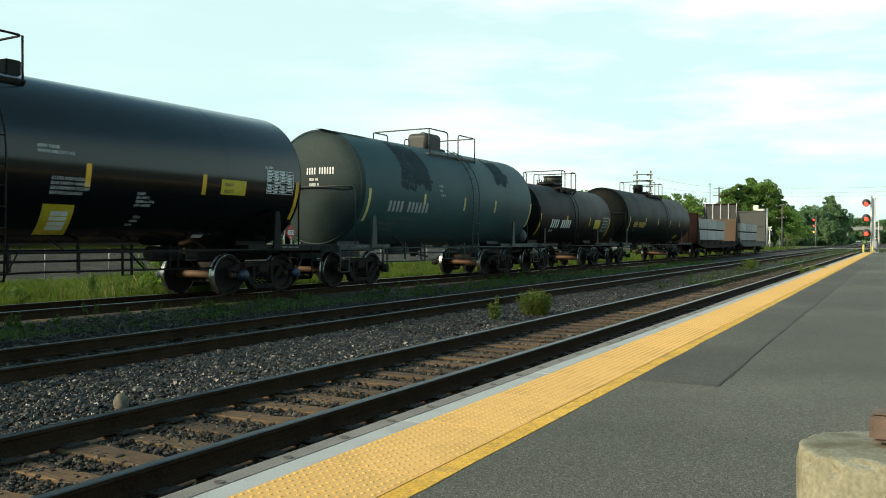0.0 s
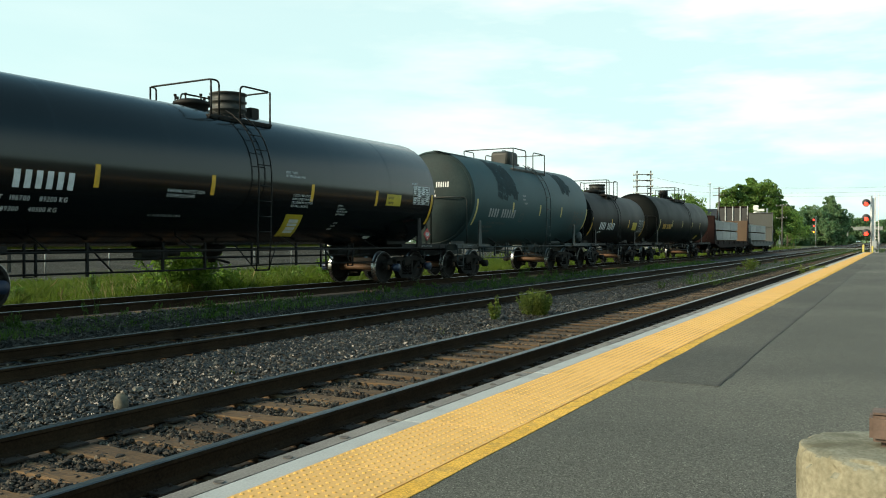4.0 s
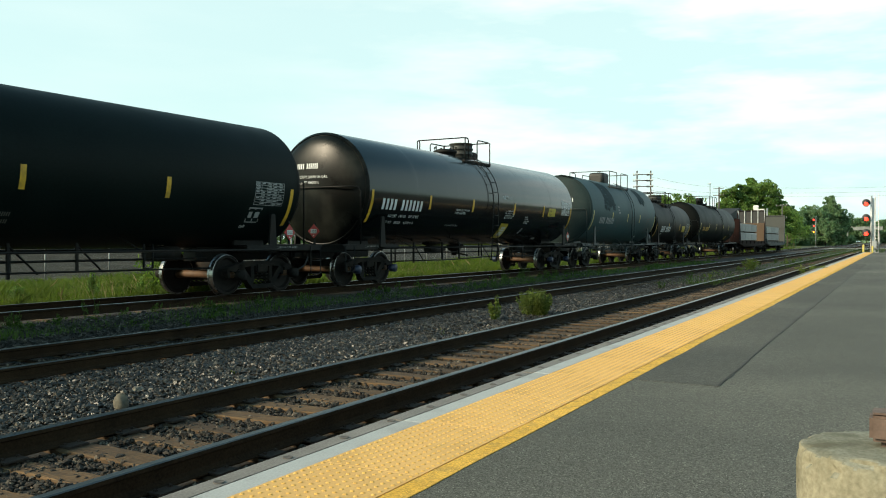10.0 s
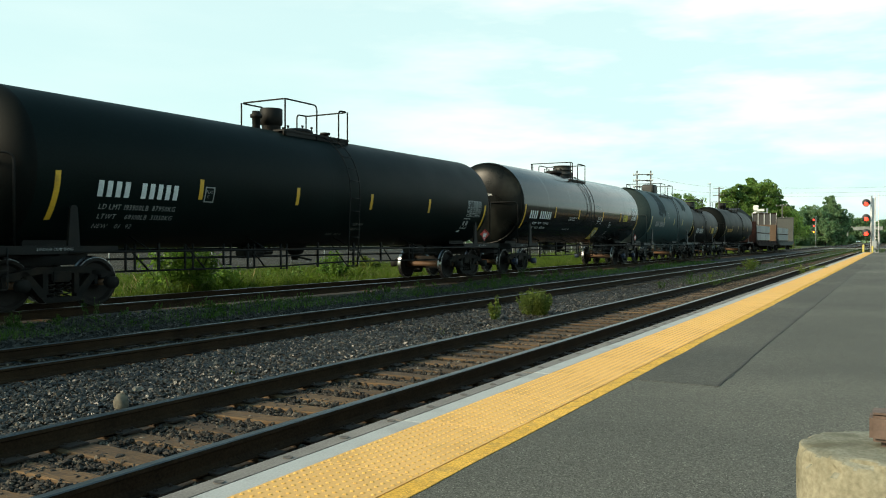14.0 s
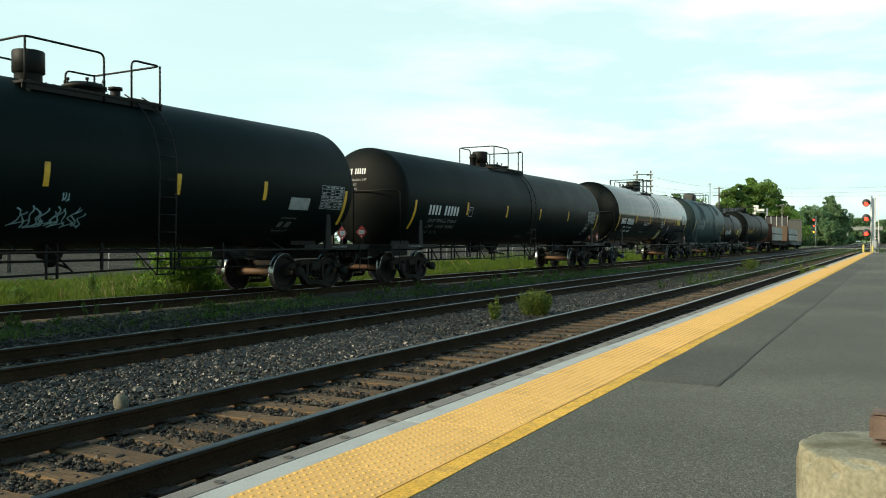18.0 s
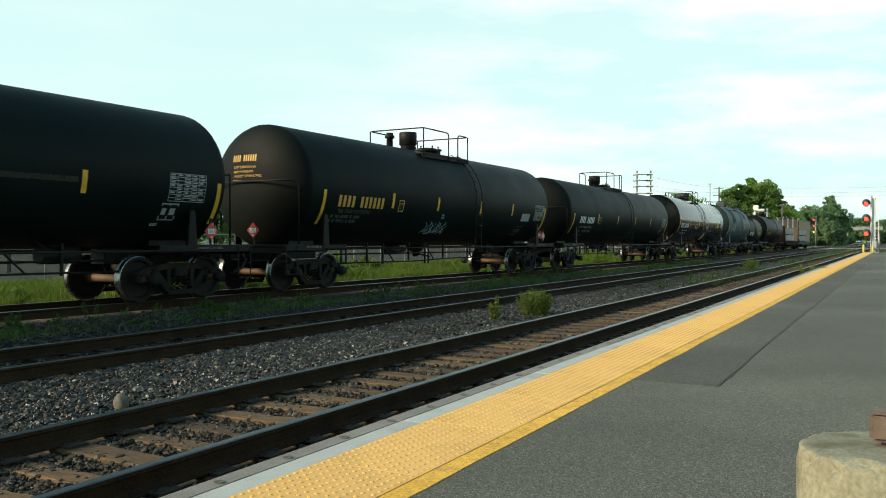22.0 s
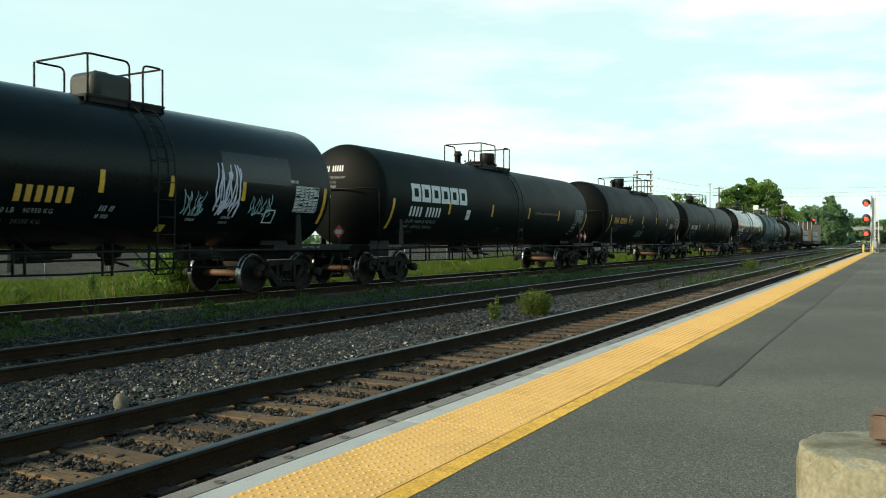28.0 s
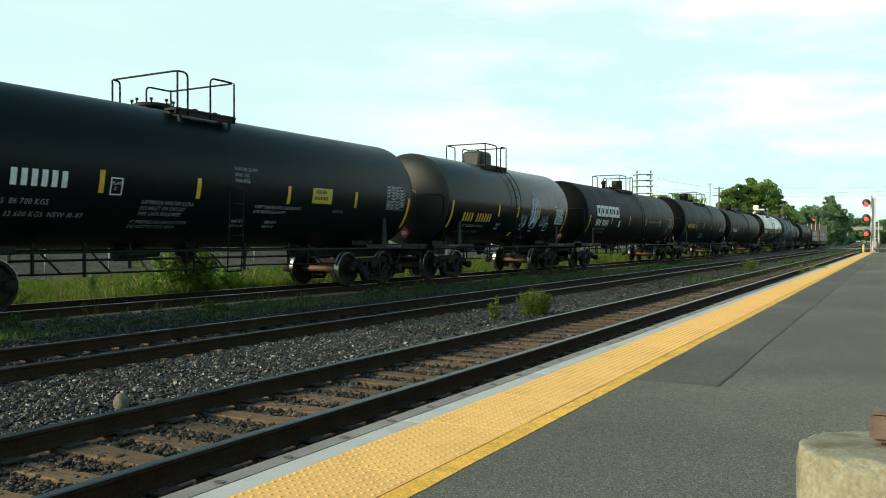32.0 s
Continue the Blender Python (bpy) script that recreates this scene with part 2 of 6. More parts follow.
M["asphalt_patch"] = surface("darker_asphalt_patch", (0.050, 0.051, 0.045), (0.083, 0.083, 0.073), 0.8, 0.92, 0, 0.5, 110, (0.125, 0.122, 0.104), 0.3, 0.5, speck=(125, 0.5, 1.0), spec=0.3)
M["crack"] = surface("tarred_crack", (0.026, 0.026, 0.023), (0.048, 0.047, 0.041), 8, 0.85, 0, 0.2, 60)
M["concrete"] = surface("pale_concrete", (0.17, 0.155, 0.105), (0.30, 0.275, 0.195), 5.0, 0.92, 0, 0.35, 60, (0.085, 0.078, 0.045), 6.0, 0.55, spec=0.2)
M["concrete_top"] = surface("grey_weathered_concrete_top", (0.15, 0.150, 0.115), (0.27, 0.265, 0.21), 2.5, 0.92, 0, 0.3, 70, (0.085, 0.078, 0.05), 6.0, 0.8, spec=0.2)
M["edging"] = surface("grey_edge_concrete", (0.105, 0.10, 0.092), (0.21, 0.20, 0.188), 1.8, 0.85, 0, 0.2, 70, (0.12, 0.11, 0.10), 0.9, 0.4)
M["edge_stripe"] = surface("pale_blue_grey_edge_paint", (0.28, 0.30, 0.30), (0.40, 0.42, 0.42), 1.0, 0.75, 0, 0.1, 70, (0.2, 0.2, 0.19), 1.5, 0.5)
M["tactile"] = surface("yellow_tactile_panel", (0.58, 0.345, 0.120), (0.70, 0.425, 0.155), 1.2, 0.75, 0, 0.05, 60, (0.36, 0.22, 0.07), 1.6, 0.45, per_piece=0.07, spec=0.3)
M["dome"] = surface("bright_yellow_dome", (0.60, 0.345, 0.090), (0.72, 0.425, 0.120), 6, 0.7, spec=0.3)
M["yellow_paint"] = surface("worn_yellow_line_paint", (0.53, 0.30, 0.045), (0.69, 0.40, 0.075), 1.5, 0.85, 0, 0.5, 90, (0.22, 0.15, 0.06), 7.0, 0.5, speck=(90, 0.25, 0.2), spec=0.3)
M["grass_ground"] = surface("grassy_earth", (0.030, 0.042, 0.014), (0.075, 0.085, 0.030), 0.6, 0.95, 0, 0.4, 12)
M["lot"] = surface("grey_gravel_lot", (0.022, 0.0215, 0.019), (0.055, 0.053, 0.046), 0.6, 0.95, 0, 0.8, 9, (0.085, 0.080, 0.066), 0.3, 0.5, spec=0.04)
M["road"] = surface("light_worn_road", (0.16, 0.16, 0.155), (0.24, 0.24, 0.23), 0.3, 0.9, 0, 0.1, 30)
M["grass"] = leafy("long_grass", (0.030, 0.068, 0.005), (0.145, 0.215, 0.018), 1.2)
M["weed"] = leafy("trackside_weed", (0.020, 0.052, 0.006), (0.055, 0.115, 0.014), 2.0)
M["bush"] = leafy("yellow_green_bush", (0.075, 0.110, 0.016), (0.19, 0.24, 0.040), 3.0)
M["leaf"] = leafy("tree_leaf", (0.095, 0.185, 0.036), (0.205, 0.325, 0.075), 0.4)
# Distance haze is put into this leaf colour: paler and bluer than near leaves.
M["leaf_haze"] = leafy("hazy_distant_tree_leaf", (0.115, 0.205, 0.095), (0.20, 0.32, 0.150), 0.3)
M["shrub"] = leafy("broad_shrub_leaf", (0.066, 0.135, 0.018), (0.165, 0.285, 0.038), 2.0)
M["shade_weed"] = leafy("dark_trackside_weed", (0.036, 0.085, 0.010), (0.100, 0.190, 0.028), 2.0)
M["straw"] = leafy("dry_straw_stem", (0.20, 0.16, 0.07), (0.34, 0.28, 0.13), 2.0)
M["bark"] = surface("rough_bark", (0.05, 0.04, 0.03), (0.12, 0.095, 0.07), 3, 0.95, 0, 0.5, 20, stretch=(1, 1, 0.2))
M["pole_wood"] = surface("weathered_pole_timber", (0.060, 0.058, 0.053), (0.115, 0.110, 0.100), 2, 0.9, 0, 0.3, 30, stretch=(1, 1, 0.1))
M["galv"] = surface("galvanised_steel", (0.30, 0.31, 0.31), (0.45, 0.46, 0.46), 3, 0.5, 0.7, 0, 40)
M["white_paint"] = surface("white_painted_metal", (0.55, 0.55, 0.53), (0.75, 0.75, 0.73), 1.5, 0.5, 0, 0, 40, (0.4, 0.38, 0.34), 1, 0.3)
M["signal_black"] = surface("black_signal_housing", (0.012, 0.012, 0.012), (0.03, 0.03, 0.03), 4, 0.6)
M["red_glow"] = glow("red_signal_light", (1.0, 0.035, 0.02), 3.4)
M["amber_glow"] = glow("amber_signal_light", (1.0, 0.30, 0.02), 3.0)
M["bridge"] = surface("grey_bridge_concrete", (0.15, 0.16, 0.15), (0.24, 0.25, 0.24), 0.5, 0.9, 0, 0.1, 8)
M["bolt"] = surface("grey_brown_bolt_cap", (0.055, 0.05, 0.045), (0.11, 0.10, 0.09), 6, 0.8, 0, 0.1, 40)
M["yellow_post"] = surface("yellow_post_paint", (0.45, 0.36, 0.08), (0.6, 0.5, 0.14), 3, 0.6)
M["rust_box"] = surface("rust_red_painted_steel", (0.085, 0.055, 0.042), (0.16, 0.105, 0.080), 3, 0.7, 0.1, 0.2, 40)
M["brown_car"] = surface("oxide_brown_car_paint", (0.009, 0.0042, 0.0038), (0.020, 0.009, 0.0075), 1.0, 0.8, 0, 0.1, 30, (0.018, 0.012, 0.010), 0.8, 0.5, spec=0.1)
M["grey_car"] = surface("slate_grey_car_paint", (0.034, 0.037, 0.034), (0.056, 0.060, 0.055), 1.0, 0.7, 0, 0.05, 30)
M["wrap"] = surface("pale_lumber_wrap", (0.24, 0.225, 0.205), (0.38, 0.36, 0.335), 1.5, 0.6, 0, 0.2, 20, per_piece=0.15)
M["raw_lumber"] = surface("orange_brown_sheathing", (0.055, 0.033, 0.019), (0.095, 0.058, 0.033), 1.0, 0.8, 0, 0.1, 30)


# ---- mesh helpers ----
def part(name, bm, material, parent=None, label=""):
    """Links a bmesh as one mesh object, under a thing or a part."""
    me = bpy.data.meshes.new(name)
    bm.to_mesh(me)
    bm.free()
    for mm in (material if isinstance(material, (list, tuple)) else [material]):
        me.materials.append(mm)
    ob = new(name, me)
    ob.parent = parent
    if label:
        ob["label"] = label
    return ob


def piece(name, me, parent, m=None):
    ob = new(name, me)
    ob.parent = parent
    if m is not None:
        ob.matrix_basis = m
    return ob


def mesh_from(name, verts, faces, material, smooth=False):
    me = bpy.data.meshes.new(name)
    me.from_pydata(np.asarray(verts).tolist(), [], np.asarray(faces).tolist() if not isinstance(faces, list) else faces)
    for mm in (material if isinstance(material, (list, tuple)) else [material]):
        me.materials.append(mm)
    if smooth:
        me.polygons.foreach_set("use_smooth", [True] * len(me.polygons))
    me.update()
    return me


def box(bm, c, s, bevel=0.0, turn=None):
    m = Matrix.Translation(c) @ (turn if turn is not None else Matrix()) @ Matrix.Diagonal((s[0], s[1], s[2], 1))
    r = bmesh.ops.create_cube(bm, size=1, matrix=m)
    if bevel:
        es = list({e for v in r["verts"] for e in v.link_edges})
        bmesh.ops.bevel(bm, geom=es, offset=bevel, segments=2, affect="EDGES")
    return bm


def cyl(bm, a, b, r, seg=10, r2=None, smooth=True):
    a, b = Vector(a), Vector(b)
    d = b - a
    m = Matrix.Translation((a + b) / 2) @ d.to_track_quat("Z", "Y").to_matrix().to_4x4()
    res = bmesh.ops.create_cone(bm, cap_ends=True, segments=seg, radius1=r, radius2=r if r2 is None else r2, depth=d.length, matrix=m)
    if smooth:
        for f in {f for v in res["verts"] for f in v.link_faces}:
            f.smooth = len(f.verts) == 4
    return bm


def tube(bm, pts, r, seg=7, bend=0.0):
    """A pipe along points; bend rounds its corners."""
    pts = [Vector(p) for p in pts]
    if bend:
        out = [pts[0]]
        for i in range(1, len(pts) - 1):
            p0, p1, p2 = pts[i - 1], pts[i], pts[i + 1]
            u, w = (p0 - p1), (p2 - p1)
            k = min(bend, u.length * 0.45, w.length * 0.45)
            q0, q2 = p1 + u.normalized() * k, p1 + w.normalized() * k
            for j in range(5):
                s = j / 4
                out.append(q0 * (1 - s) ** 2 + p1 * 2 * s * (1 - s) + q2 * s ** 2)
        out.append(pts[-1])
        pts = out
    rings, ref = [], None
    for i, p in enumerate(pts):
        d = (pts[min(i + 1, len(pts) - 1)] - pts[max(i - 1, 0)]).normalized()
        if ref is None:
            ref = d.orthogonal().normalized()
        ref = (ref - d * ref.dot(d)).normalized()
        w = d.cross(ref)
        rings.append([bm.verts.new(p + (ref * math.cos(2 * math.pi * k / seg) + w * math.sin(2 * math.pi * k / seg)) * r) for k in range(seg)])
    for a, b in zip(rings, rings[1:]):
        for k in range(seg):
            f = bm.faces.new((a[k], a[(k + 1) % seg], b[(k + 1) % seg], b[k]))
            f.smooth = True
    bm.faces.new(rings[0][::-1])
    bm.faces.new(rings[-1])
    return bm


def lathe(bm, prof, seg=48, axis="X", centre=(0, 0, 0), sharp=0.6):
    """Turns a profile of (along, radius) round an axis."""
    c = Vector(centre)
    rings = []
    for s, r in prof:
        ring = []
        for k in range(seg):
            a = 2 * math.pi * k / seg
            p = {"X": (s, r * math.cos(a), r * math.sin(a)), "Y": (r * math.cos(a), s, r * math.sin(a)), "Z": (r * math.cos(a), r * math.sin(a), s)}[axis]
            ring.append(bm.verts.new(c + Vector(p)) if r > 1e-6 or k == 0 else ring[0])
        rings.append(ring)
    for a, b in zip(rings, rings[1:]):
        for k in range(seg):
            vs = []
            for v in (a[k], a[(k + 1) % seg], b[(k + 1) % seg], b[k]):
                if v not in vs:
                    vs.append(v)
            if len(vs) > 2:
                f = bm.faces.new(vs)
                f.smooth = True
    bmesh.ops.recalc_face_normals(bm, faces=bm.faces)
    return bm


def prism(bm, outline, y0, y1):
    """An outline in X and Z, pushed from y0 to y1."""
    a = [bm.verts.new((x, y0, z)) for x, z in outline]
    b = [bm.verts.new((x, y1, z)) for x, z in outline]
    bm.faces.new(a)
    bm.faces.new(b[::-1])
    for i in range(len(a)):
        j = (i + 1) % len(a)
        bm.faces.new((a[j], a[i], b[i], b[j]))
    bmesh.ops.recalc_face_normals(bm, faces=bm.faces)
    return bm


def thing(name, label, category, m=None, group="", kind=""):
    ob = new(name)
    ob.empty_display_size = 0.3
    if m is not None:
        ob.matrix_basis = m
    return tagged(ob, label, category, group, kind)


# ---- ground ----
PLAT_Z, PLAT_EDGE, PLAT_END = 0.12, 3.205, 106.0
RAILS_Y = (4.08, 5.585, 8.587, 10.092)


def bed3(x):
    return t3y(x)


def ground_z(x, y):
    c3 = bed3(x)
    if y < c3 - 2.6:
        return -0.215
    if y < c3 - 1.7:
        s = (y - c3 + 2.6) / 0.9
        return -0.215 + 0.165 * s
    if y < c3 + 1.7:
        return -0.05
    if y < c3 + 3.0:
        return -0.05 - 0.16 * (y - c3 - 1.7) / 1.3
    rise = min(max((y - c3 - 25) / 80, 0), 1) * min(max((140 - x) / 60, 0), 1)
    return -0.21 + 1.0 * rise


def build_ground():
    xs = [-1500, -300, -60] + list(range(-20, 60, 4)) + list(range(60, 200, 10)) + [200, 260, 340, 500, 900, 3000]
    cols = [(0, -1500), (0, -60), (0, 0.0), (0, 3.6), (0, 7.0), (1, -4.4), (1, -2.6), (1, -1.7), (1, 1.7), (1, 3.0), (1, 4.2), (1, 14.0), (1, 25.0), (1, 65.0), (1, 105.0), (1, 200.0), (1, 2500.0)]
    mats = [3, 3, 0, 0, 0, 0, 0, 0, 0, 0, 1, 2, 2, 2, 3, 3]
    bm = bmesh.new()
    grid = []
    for x in xs:
        row = []
        for rel, y in cols:
            yy = y + (bed3(max(x, -20)) if rel else 0)
            row.append(bm.verts.new((x, yy, ground_z(x, yy))))
        grid.append(row)
    for a, b in zip(grid, grid[1:]):
        for k in range(len(cols) - 1):
            f = bm.faces.new((a[k], b[k], b[k + 1], a[k + 1]))
            f.material_index = mats[k]
    g = part("ground", bm, [M["ballast"], M["grass_ground"], M["lot"], M["grass_ground"]])
    tagged(g, "grey crushed stone track bed with grassy verge and gravel lot", "ground", kind="structure")
    return g


ground = build_ground()


def rail_outline():
    half = [(0.0, 0.0), (0.03, 0.0), (0.036, -0.008), (0.036, -0.035), (0.010, -0.048), (0.008, -0.125), (0.03, -0.145), (0.07, -0.155), (0.07, -0.165)]
    return half + [(-y, z) for y, z in half[::-1][:-1]]


def build_rail(x0, x1, side, line, turn, z0):
    """A rail with a bright running band on a rusty profile, along a line."""
    bm = bmesh.new()
    o = rail_outline()
    n = max(2, int((x1 - x0) / 6))
    rings = []
    for i in range(n + 1):
        x = x0 + (x1 - x0) * i / n
        a = turn(x)
        rings.append([bm.verts.new((x - math.sin(a) * (side + y), line(x) + math.cos(a) * (side + y), z0 + z)) for y, z in o])
    for a, b in zip(rings, rings[1:]):
        for k in range(len(o)):
            j = (k + 1) % len(o)
            f = bm.faces.new((a[k], b[k], b[j], a[j]))
            f.material_index = 1 if max(o[k][1], o[j][1]) > -0.003 and min(o[k][1], o[j][1]) > -0.009 else 0
    bm.faces.new(rings[0])
    bm.faces.new(rings[-1][::-1])
    bmesh.ops.recalc_face_normals(bm, faces=bm.faces)
    return part("rail", bm, [M["rail_side"], M["rail_top"]])


def build_track(name, label, line, z, slant, x0, x1, tie_top, n_single, seed):
    """A track: its two rails, its ties and tie plates."""
    rnd = random.Random(seed)
    tr = thing(name, label, "railway track", kind="structure")
    for s in (-0.7525, 0.7525):
        r = build_rail(x0, x1, s, line, slant, z)
        r.parent = tr
    tie_meshes = []
    for k in range(5):
        bm = bmesh.new()
        box(bm, (0, 0, -0.075), (0.215 + 0.012 * (k % 3), 2.55, 0.15))
        bmesh.ops.subdivide_edges(bm, edges=[e for e in bm.edges if abs(e.verts[0].co.y - e.verts[1].co.y) > 1], cuts=7)
        for v in bm.verts:
            v.co.x += rnd.uniform(-0.010, 0.010)
            v.co.z += rnd.uniform(-0.010, 0.004)
        bmesh.ops.bevel(bm, geom=[e for e in bm.edges if abs(e.verts[0].co.y - e.verts[1].co.y) > 0.1], offset=0.012, segments=1, affect="EDGES")
        me = bpy.data.meshes.new("tie")
        bm.to_mesh(me)
        bm.free()
        me.materials.append(M["tie"])
        tie_meshes.append(me)
    bm = bmesh.new()
    box(bm, (0, 0, 0.008), (0.19, 0.34, 0.016), 0.003)
    for sx in (-0.06, 0.06):
        for sy in (-0.09, 0.09):
            box(bm, (sx, sy, 0.022), (0.024, 0.026, 0.018), 0.004)
    plate_me = bpy.data.meshes.new("tie_plate")
    bm.to_mesh(plate_me)
    bm.free()
    plate_me.materials.append(M["plate"])
    x, n = max(x0, -2.0), 0
    rest_v, rest_f = [], []
    while x < x1 - 1:
        yc, turn = line(x), slant(x)
        m = pose(x, yc + rnd.uniform(-0.04, 0.04), z + tie_top + rnd.uniform(-0.012, 0.008), 0, rnd.uniform(-1, 1), math.degrees(turn) + rnd.uniform(-1.6, 1.6))
        if n < n_single:
            piece("tie", tie_meshes[n % 5], tr, m)
            if n < 70 and tie_top > -0.2:
                for s in (-0.7525, 0.7525):
                    piece("tie_plate", plate_me, tr, pose(x, yc + s, z + tie_top + 0.004, 0, 0, math.degrees(turn)))
        else:
            me = tie_meshes[n % 5]
            base = len(rest_v)
            rest_v += [tuple(m @ v.co) for v in me.vertices]
            rest_f += [tuple(base + i for i in p.vertices) for p in me.polygons]
        x += 0.515 + rnd.uniform(-0.04, 0.04)
        n += 1
    if rest_v:
        ob = new("tie_row", mesh_from("tie_row", rest_v, rest_f, M["tie"]))
        ob.parent = tr
        tagged(ob, kind="stuff")
    return tr


build_track("track_near", "platform track of worn steel rails on brown timber ties", lambda x: 4.8325, 0.0, lambda x: 0.0, -30, 700, -0.172, 270, 3)
build_track("track_middle", "middle track of worn rails with half-buried timber ties", lambda x: 9.3395, 0.0, lambda x: 0.0, -30, 700, -0.190, 120, 5)
build_track("track_far", "far freight track of rusty rails on a low bed", t3y, T3_Z, t3turn, -30, 500, -0.222, 110, 7)


# ---- platform ----
def build_platform():
    slab = thing("platform", "low grey asphalt station platform", "platform", kind="structure")
    bm = bmesh.new()
    y1, ya = 2.20, -40.0
    box(bm, ((PLAT_END - 30) / 2, (ya + y1) / 2, PLAT_Z - 0.15), (PLAT_END + 30, y1 - ya, 0.3))
    part("deck", bm, M["asphalt"], slab)
    bm = bmesh.new()
    box(bm, ((PLAT_END - 30) / 2, (ya + PLAT_EDGE) / 2, PLAT_Z - 0.19), (PLAT_END + 29.9, PLAT_EDGE - ya - 0.04, 0.34))
    part("footing", bm, M["crack"], slab)
    # edging blocks with drain holes
    bm = bmesh.new()
    box(bm, (0, 0, -0.16), (2.42, 0.15, 0.32), 0.012)
    blk = bpy.data.meshes.new("edging_block")
    bm.to_mesh(blk)
    bm.free()
    blk.materials.append(M["edging"])
    bm = bmesh.new()
    lathe(bm, [(0, 0.0), (0, 0.025), (0.002, 0.030), (-0.03, 0.030)], 14, "Z")
    hole = bpy.data.meshes.new("bolt_cap")
    bm.to_mesh(hole)
    bm.free()
    hole.materials.append(M["bolt"])
    bm = bmesh.new()
    box(bm, (0, 0, -0.15), (2.425, 0.162, 0.30), 0.005)
    strp = bpy.data.meshes.new("edge_stripe")
    bm.to_mesh(strp)
    bm.free()
    strp.materials.append(M["edge_stripe"])
    x = -29.0
    rnd = random.Random(12)
    while x < PLAT_END - 1.3:
        piece("edging_block", blk, slab, pose(x + 1.215, PLAT_EDGE - 0.075 + rnd.uniform(-0.004, 0.004), PLAT_Z + rnd.uniform(-0.006, 0.003)))
        piece("edge_stripe", strp, slab, pose(x + 1.215, PLAT_EDGE - 0.2345, PLAT_Z + 0.002 + rnd.uniform(-0.003, 0.003)))
        x += 2.43
    for k in range(-8, 66):
        piece("bolt_cap", hole, slab, pose(3.837 + 0.5667 * k, 3.118, PLAT_Z + 0.003))
    # tactile panels with truncated domes
    verts, faces = [], []
    L, W = 1.214, 0.645

    def quad(pts):
        b = len(verts)
        verts.extend(pts)
        faces.append(tuple(range(b, b + len(pts))))
    quad([(-L / 2, -W / 2, 0), (L / 2, -W / 2, 0), (L / 2, W / 2, 0), (-L / 2, W / 2, 0)])
    for (ax, ay), (bx, by) in (((-L / 2, -W / 2), (L / 2, -W / 2)), ((L / 2, -W / 2), (L / 2, W / 2)), ((L / 2, W / 2), (-L / 2, W / 2)), ((-L / 2, W / 2), (-L / 2, -W / 2))):
        quad([(ax, ay, -0.05), (bx, by, -0.05), (bx, by, 0), (ax, ay, 0)])
    for i in range(20):
        for j in range(10):
            cx, cy2 = -L / 2 + 0.030 + i * 0.0607, -W / 2 + 0.030 + j * 0.065
            lo = [(cx + 0.013 * math.cos(k * math.pi / 3), cy2 + 0.013 * math.sin(k * math.pi / 3), 0.0) for k in range(6)]
            hi = [(cx + 0.008 * math.cos(k * math.pi / 3), cy2 + 0.008 * math.sin(k * math.pi / 3), 0.0055) for k in range(6)]
            b = len(verts)
            verts.extend(lo + hi)
            faces.append(tuple(range(b + 6, b + 12)))
            for k in range(6):
                faces.append((b + k, b + (k + 1) % 6, b + 6 + (k + 1) % 6, b + 6 + k))
    pan = mesh_from("tactile_panel", verts, faces, [M["tactile"], M["dome"]])
    pan.polygons.foreach_set("material_index", [0] * 5 + [1] * (len(faces) - 5))
    x = -12.0
    while x < PLAT_END - 0.7:
        piece("tactile_panel", pan, slab, pose(x + 0.61, 2.5665, PLAT_Z + 0.004 + rnd.uniform(-0.001, 0.001)))
        x += 1.22
    bm = bmesh.new()
    n = 260
    lo, hi = [], []
    for i in range(n + 1):
        x = -20 + (PLAT_END + 19.8) * i / n
        lo.append(bm.verts.new((x, 2.105 + rnd.uniform(-0.010, 0.010), PLAT_Z + 0.0045)))
        hi.append(bm.verts.new((x, 2.232 + rnd.uniform(-0.006, 0.004), PLAT_Z + 0.0045)))
    for i in range(n):
        bm.faces.new((lo[i], lo[i + 1], hi[i + 1], hi[i]))
    r = bmesh.ops.extrude_face_region(bm, geom=list(bm.faces))
    for v in r["geom"]:
        if isinstance(v, bmesh.types.BMVert):
            v.co.z -= 0.02
    bmesh.ops.recalc_face_normals(bm, faces=bm.faces)
    part("painted_line", bm, M["yellow_paint"], slab, "worn yellow painted line beside the tactile strip")
    # a darker repair patch and its open seam
    bm = bmesh.new()
    box(bm, (30.0, 1.73, PLAT_Z - 0.0055), (45.0, 0.74, 0.02), 0.003)
    part("repair_patch", bm, M["asphalt_patch"], slab, "darker strip of patched asphalt")

    def crack(pts, w, seed):
        rr = random.Random(seed)
        b2 = bmesh.new()
        lv, rv = [], []
        for (x0, y0), (x1, y1b) in zip(pts, pts[1:]):
            k = max(3, int(math.hypot(x1 - x0, y1b - y0) / 0.12))
            for i in range(k):
                s = i / k
                xx, yy = x0 + (x1 - x0) * s + rr.uniform(-0.02, 0.02), y0 + (y1b - y0) * s + rr.uniform(-0.009, 0.009)
                ww = w * rr.uniform(0.3, 1.2)
                d = Vector((x1 - x0, y1b - y0)).normalized()
                lv.append(b2.verts.new((xx - d.y * ww, yy + d.x * ww, PLAT_Z + 0.006)))
                rv.append(b2.verts.new((xx + d.y * ww, yy - d.x * ww, PLAT_Z + 0.006)))
        for i in range(len(lv) - 1):
            b2.faces.new((lv[i], rv[i], rv[i + 1], lv[i + 1]))
        part("crack", b2, M["crack"], slab)
    crack([(7.52, 1.345), (9.5, 1.362), (11.5, 1.385), (16, 1.40), (22, 1.41), (40, 1.40)], 0.016, 1)
